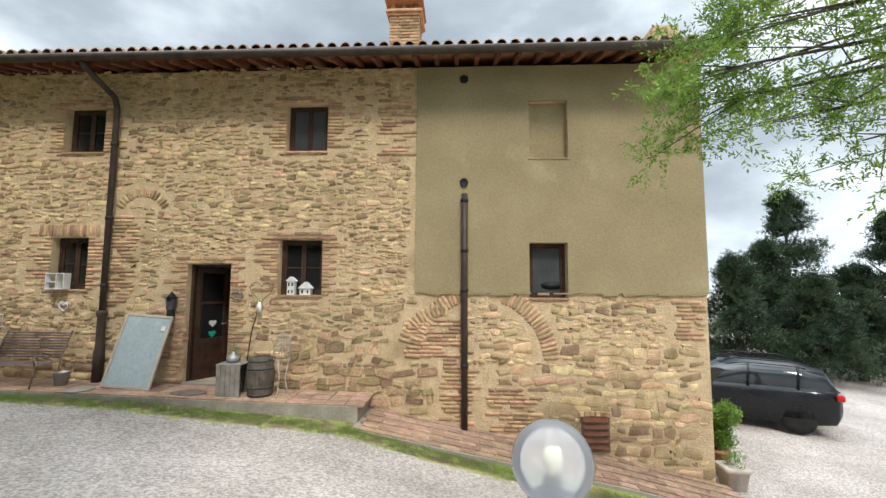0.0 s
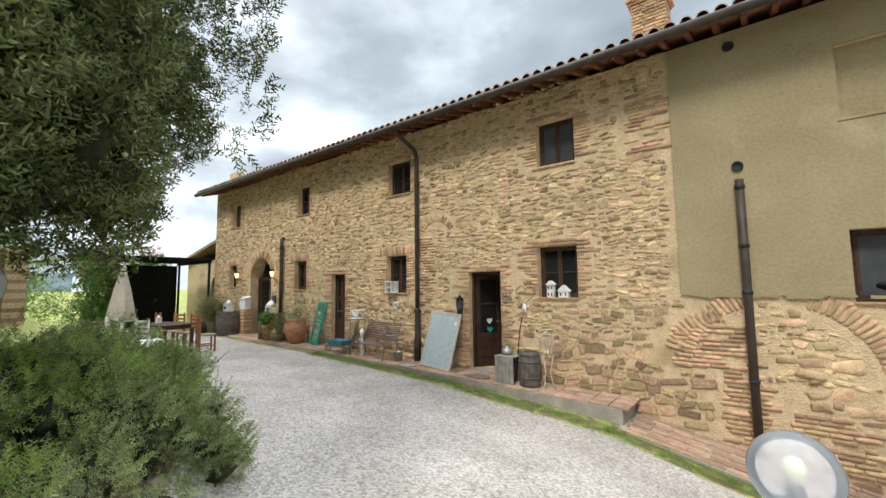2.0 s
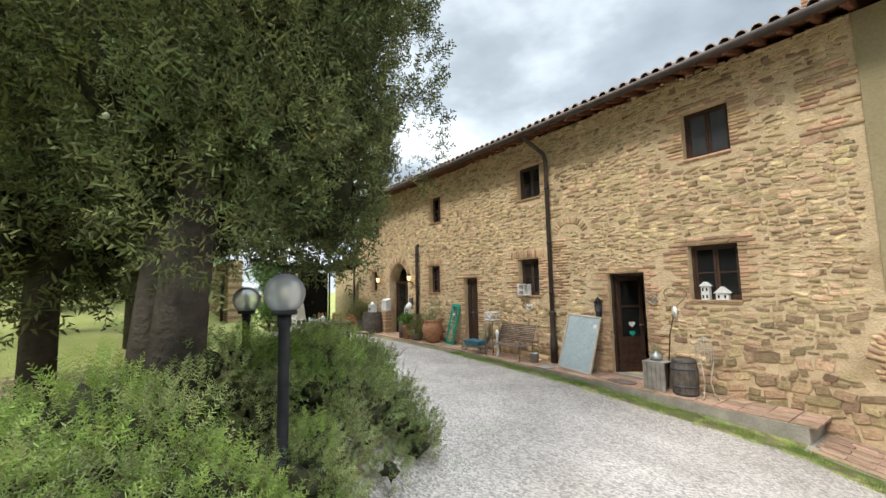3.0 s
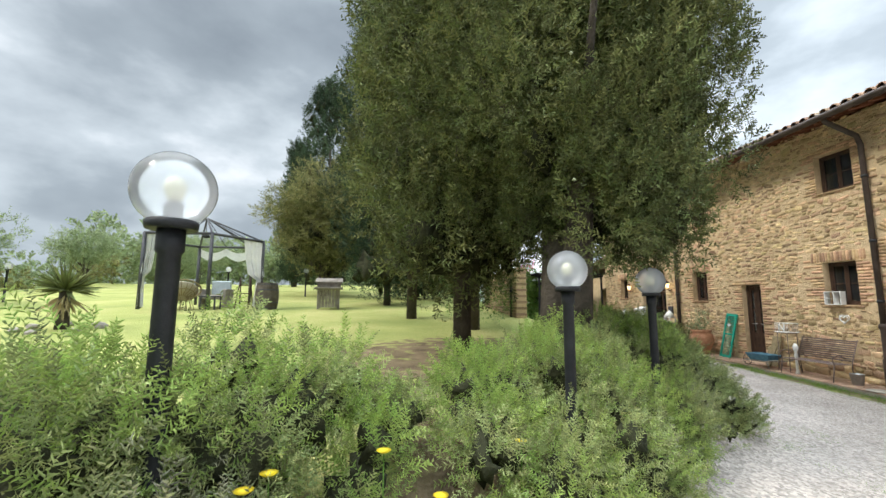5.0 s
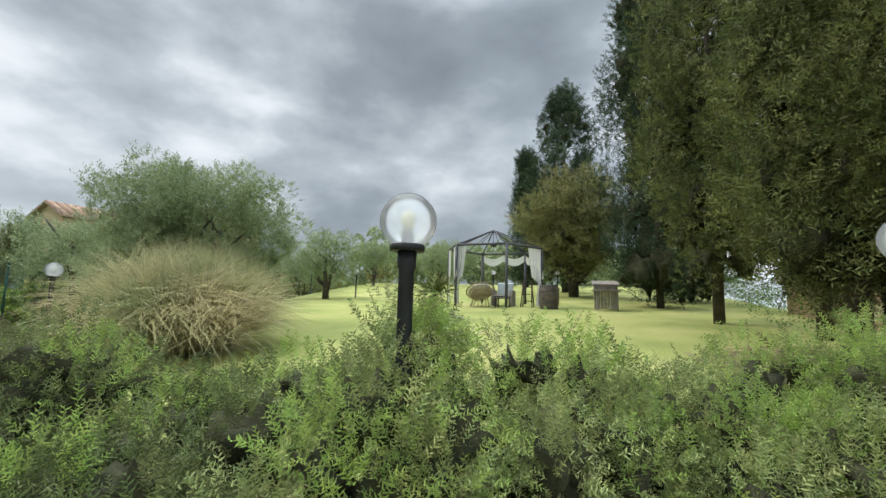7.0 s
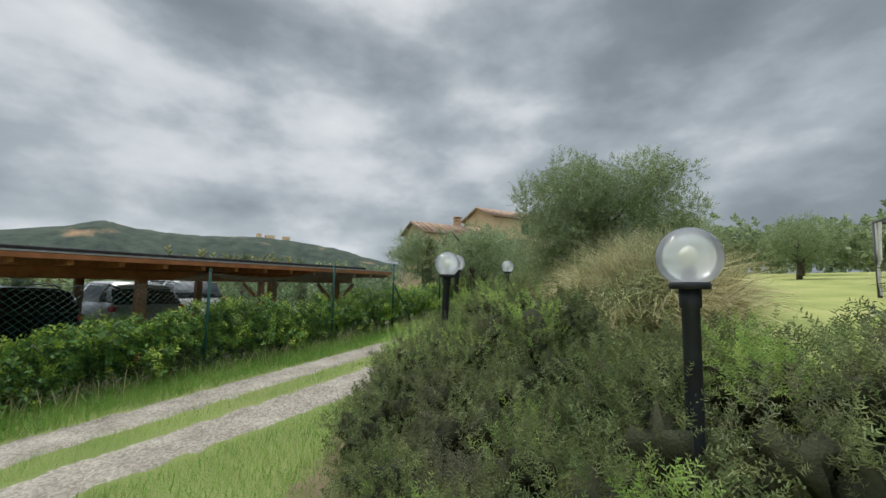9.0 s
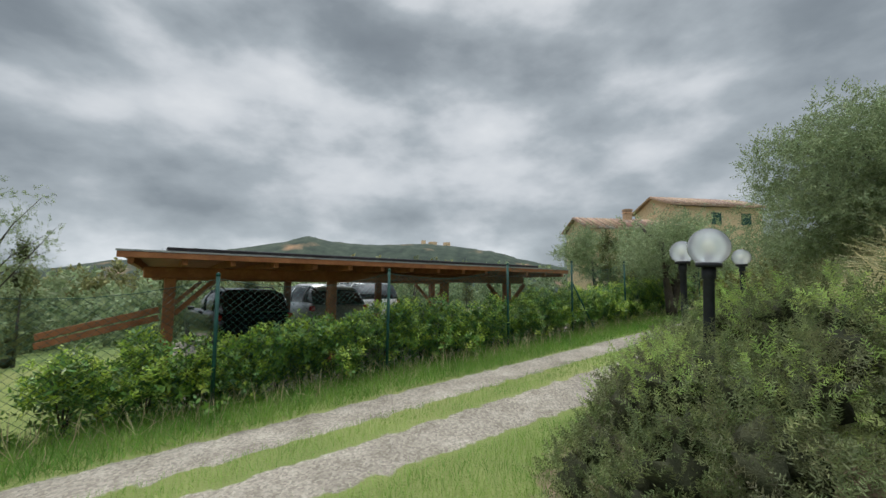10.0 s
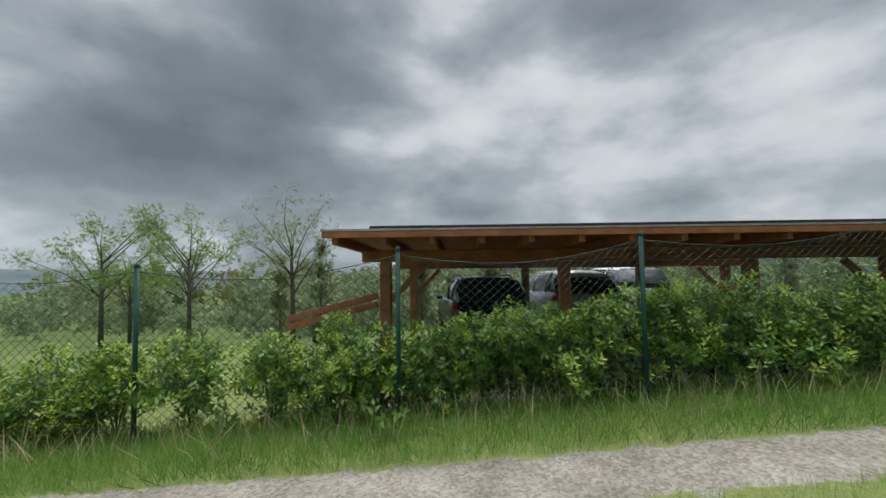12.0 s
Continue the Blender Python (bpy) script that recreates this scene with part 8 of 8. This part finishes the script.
# hutch
x, y = -7.2, -12.15
t = thing("rabbit_hutch", x, y, gz(x, y), "grey weathered wooden hutch with a sloping lid", "hutch", rz=8)
for a, b in ((-0.35, -0.3), (-0.35, 0.3), (0.35, -0.3), (0.35, 0.3)):
    part("leg", bbox(a - 0.03, b - 0.03, 0, a + 0.03, b + 0.03, 0.62, 0.004), WOOD_GREY, t)
part("shelf", bbox(-0.5, -0.42, 0.62, 0.5, 0.42, 0.66, 0.005), WOOD_GREY, t)
for k in range(6):
    part("side_board", bbox(0.315, -0.30 + k * 0.10, 0.05, 0.335, -0.21 + k * 0.10, 0.615, 0.003), WOOD_GREY, t)
part("box_body", bbox(-0.36, -0.36, 0.66, 0.02, 0.36, 0.86, 0.006), WOOD_GREY, t)
mm = Matrix.Translation((-0.17, 0, 0.90)) @ Matrix.Rotation(math.radians(14), 4, "Y")
part("lid", bbox(-0.28, -0.42, -0.02, 0.28, 0.42, 0.02, 0.006, mm), WOOD_GREY, t)

# ---- pots at the east corner ----
t = thing("planter", 9.68, 0.18, gz(9.68, 0.18), "pale square planter at the wall's corner", "planter")
bm = bmesh.new()
lathe(bm, [(0.19, 0), (0.25, 0.30), (0.28, 0.31), (0.28, 0.37), (0.24, 0.37), (0.001, 0.34)], 4)
bmesh.ops.rotate(bm, verts=bm.verts, cent=(0, 0, 0), matrix=Matrix.Rotation(math.pi / 4, 3, "Z"))
part("pot", bm, mat("pale_clay", (0.52, 0.44, 0.39), (0.66, 0.58, 0.52), 5, 0.85, 0.3), t)
foliage("leaves", GRASS, np.array([(0, 0, 0.40), (0.1, 0.05, 0.38)]), np.full((2, 3), 0.12), 30, SMALL, 0.7, 91, 0.6, 0.5, t)
bush("potted_tree", 9.78, 0.8, gz(9.78, 0.8), 0.26, 1.0, ROBINIA, "slim green shrub in a terracotta pot", 40, BROAD, 0.8, (0.22, 0.45, TERRACOTTA))

# ---- far farmhouse ----
fh = thing("farmhouse", -15.0, -51.5, gz(-15, -51.5) - 0.3, "far stone farmhouse with low terracotta roofs", "house")
fz = fh.location.z


def gable_block(x0, x1, y0, y1, eave, ridge_, name="wall"):
    part(name, bbox(x0, y0, 0, x1, y1, eave - fz), MORTAR, fh)
    bm = bmesh.new()
    o = 0.35
    my = (y0 + y1) / 2
    for ya, yb, za, zb in ((y1 + o, my, eave, ridge_), (y0 - o, my, eave, ridge_)):
        vs = [bm.verts.new(p) for p in ((x0 - o, ya, za - fz), (x1 + o, ya, za - fz), (x1 + o, yb, zb - fz), (x0 - o, yb, zb - fz), (x0 - o, ya, za - fz + 0.14), (x1 + o, ya, za - fz + 0.14), (x1 + o, yb, zb - fz + 0.14), (x0 - o, yb, zb - fz + 0.14))]
        for q in ((3, 2, 1, 0), (4, 5, 6, 7), (0, 1, 5, 4), (1, 2, 6, 5), (2, 3, 7, 6), (3, 0, 4, 7)):
            bm.faces.new([vs[i] for i in q])
    rf = part("roof", bm, TILE, fh, "weathered terracotta roof")
    bm = bmesh.new()
    for xx in np.arange(x0 - 0.2, x1 + 0.3, 0.28):
        polytube(bm, [(xx, y1 + o, eave - fz + 0.16), (xx, my, ridge_ - fz + 0.16)], 0.075, 5)
    tagged(part("tiling", bm, TILE, rf), kind="stuff")
    bm = bmesh.new()
    for ya in (x0, x1):
        vs = [bm.verts.new(p) for p in ((ya, y0, eave - fz), (ya, y1, eave - fz), (ya, my, ridge_ - fz))]
        bm.faces.new(vs)
    part("gable", bm, MORTAR, fh)


gable_block(-1.9, 6.6, 0.0, 4.0, 6.6, 7.7)
gable_block(-11.0, -1.9, -2.0, 3.6, 9.0, 10.2, "upper_wall")
for x, z in ((-6.2, 7.4), (-9.3, 7.4), (2.0, 4.5), (-4.5, 4.2)):
    w = thing("window", 0, 0, 0, "dark green shuttered window", "window")
    w.parent = fh
    w.matrix_local = pose(x, 3.6 if x < -1.9 else 4.0, z - fz)
    del w["category"]
    part("pane", bbox(-0.5, 0.0, 0, 0.5, 0.03, 1.1), RUBBER, w)
    for sx in (-0.5, 0.02):
        part("shutter", bbox(sx, 0.03, 0, sx + 0.48, 0.06, 1.1, 0.005), GREEN_METAL, w)
cap = part("chimney", bbox(1.2, 1.6, 7.4 - fz, 1.8, 2.2, 8.4 - fz, 0.02), BRICK_PIECE, fh)
for k in range(3):
    part("cap_ring", bbox(1.15, 1.55, 8.45 - fz + k * 0.14, 1.85, 2.25, 8.53 - fz + k * 0.14), BRICK_PIECE, cap)
pc = thing("porch", -13.3, -44.5, gz(-13.3, -44.5), "timber porch with a low tiled roof before the farmhouse", "porch")
for sx in (-2.5, 2.5):
    for sy in (-1.2, 1.4):
        part("post", bbox(sx - 0.12, sy - 0.12, 0, sx + 0.12, sy + 0.12, 5.0 - pc.location.z, 0.01), WOOD_RED, pc)
for sy in (-1.2, 1.4):
    part("beam", bbox(-3.0, sy - 0.1, 5.0 - pc.location.z, 3.0, sy + 0.1, 5.25 - pc.location.z, 0.01), WOOD_RED, pc)
bm = bmesh.new()
for sgn in (-1, 1):
    vs = [bm.verts.new(p) for p in ((sgn * 3.4, -1.6, 5.26 - pc.location.z), (0, -1.6, 6.1 - pc.location.z), (0, 1.9, 6.1 - pc.location.z), (sgn * 3.4, 1.9, 5.26 - pc.location.z), (sgn * 3.4, -1.6, 5.4 - pc.location.z), (0, -1.6, 6.24 - pc.location.z), (0, 1.9, 6.24 - pc.location.z), (sgn * 3.4, 1.9, 5.4 - pc.location.z))]
    for q in ((3, 2, 1, 0), (4, 5, 6, 7), (0, 1, 5, 4), (1, 2, 6, 5), (2, 3, 7, 6), (3, 0, 4, 7)):
        bm.faces.new([vs[i] for i in q])
part("roof", bm, TILE, pc)

# ---- paving pieces, wall pieces ----
rngs = random.Random(12)
x = -12.8
while x < 3.3:
    w = 0.32
    for r_ in range(3):
        y = -0.66 + r_ * 0.262
        paver(terrace, x + w / 2 + rngs.uniform(-0.004, 0.004), y, pave_z(x + w / 2) + rngs.uniform(-0.003, 0.003), w - 0.012, 0.25, (pave_z(x + w) - pave_z(x)) / w, rngs.uniform(-0.6, 0.6))
    x += w
x = 3.46
while x < 9.2:
    w = 0.26
    s_ = (ramp_z(x + w) - ramp_z(x)) / w
    for r_ in range(8):
        paver(ramp, x + w / 2 + (0.06 if r_ % 2 else 0), -0.98 + r_ * 0.135, ramp_z(x + w / 2) + rngs.uniform(-0.004, 0.004), w - 0.008, 0.127, s_, 0)
    x += w
bm = bmesh.new()
for a, b in zip(np.linspace(3.4, 9.3, 20), np.linspace(3.4, 9.3, 20)[1:]):
    vs = [bm.verts.new((x, y, ramp_z(x) + dz)) for x in (a, b) for y in (-1.08, 0.0) for dz in (-0.5, -0.018)]
    for q in ((0, 1, 3, 2), (4, 6, 7, 5), (0, 4, 5, 1), (1, 5, 7, 3), (2, 3, 7, 6)):
        bm.faces.new([vs[i] for i in q])
o = part("bedding", bm, CONCRETE)
o.parent = ramp
o.matrix_parent_inverse = ramp.matrix_world.inverted()
wall_pieces()
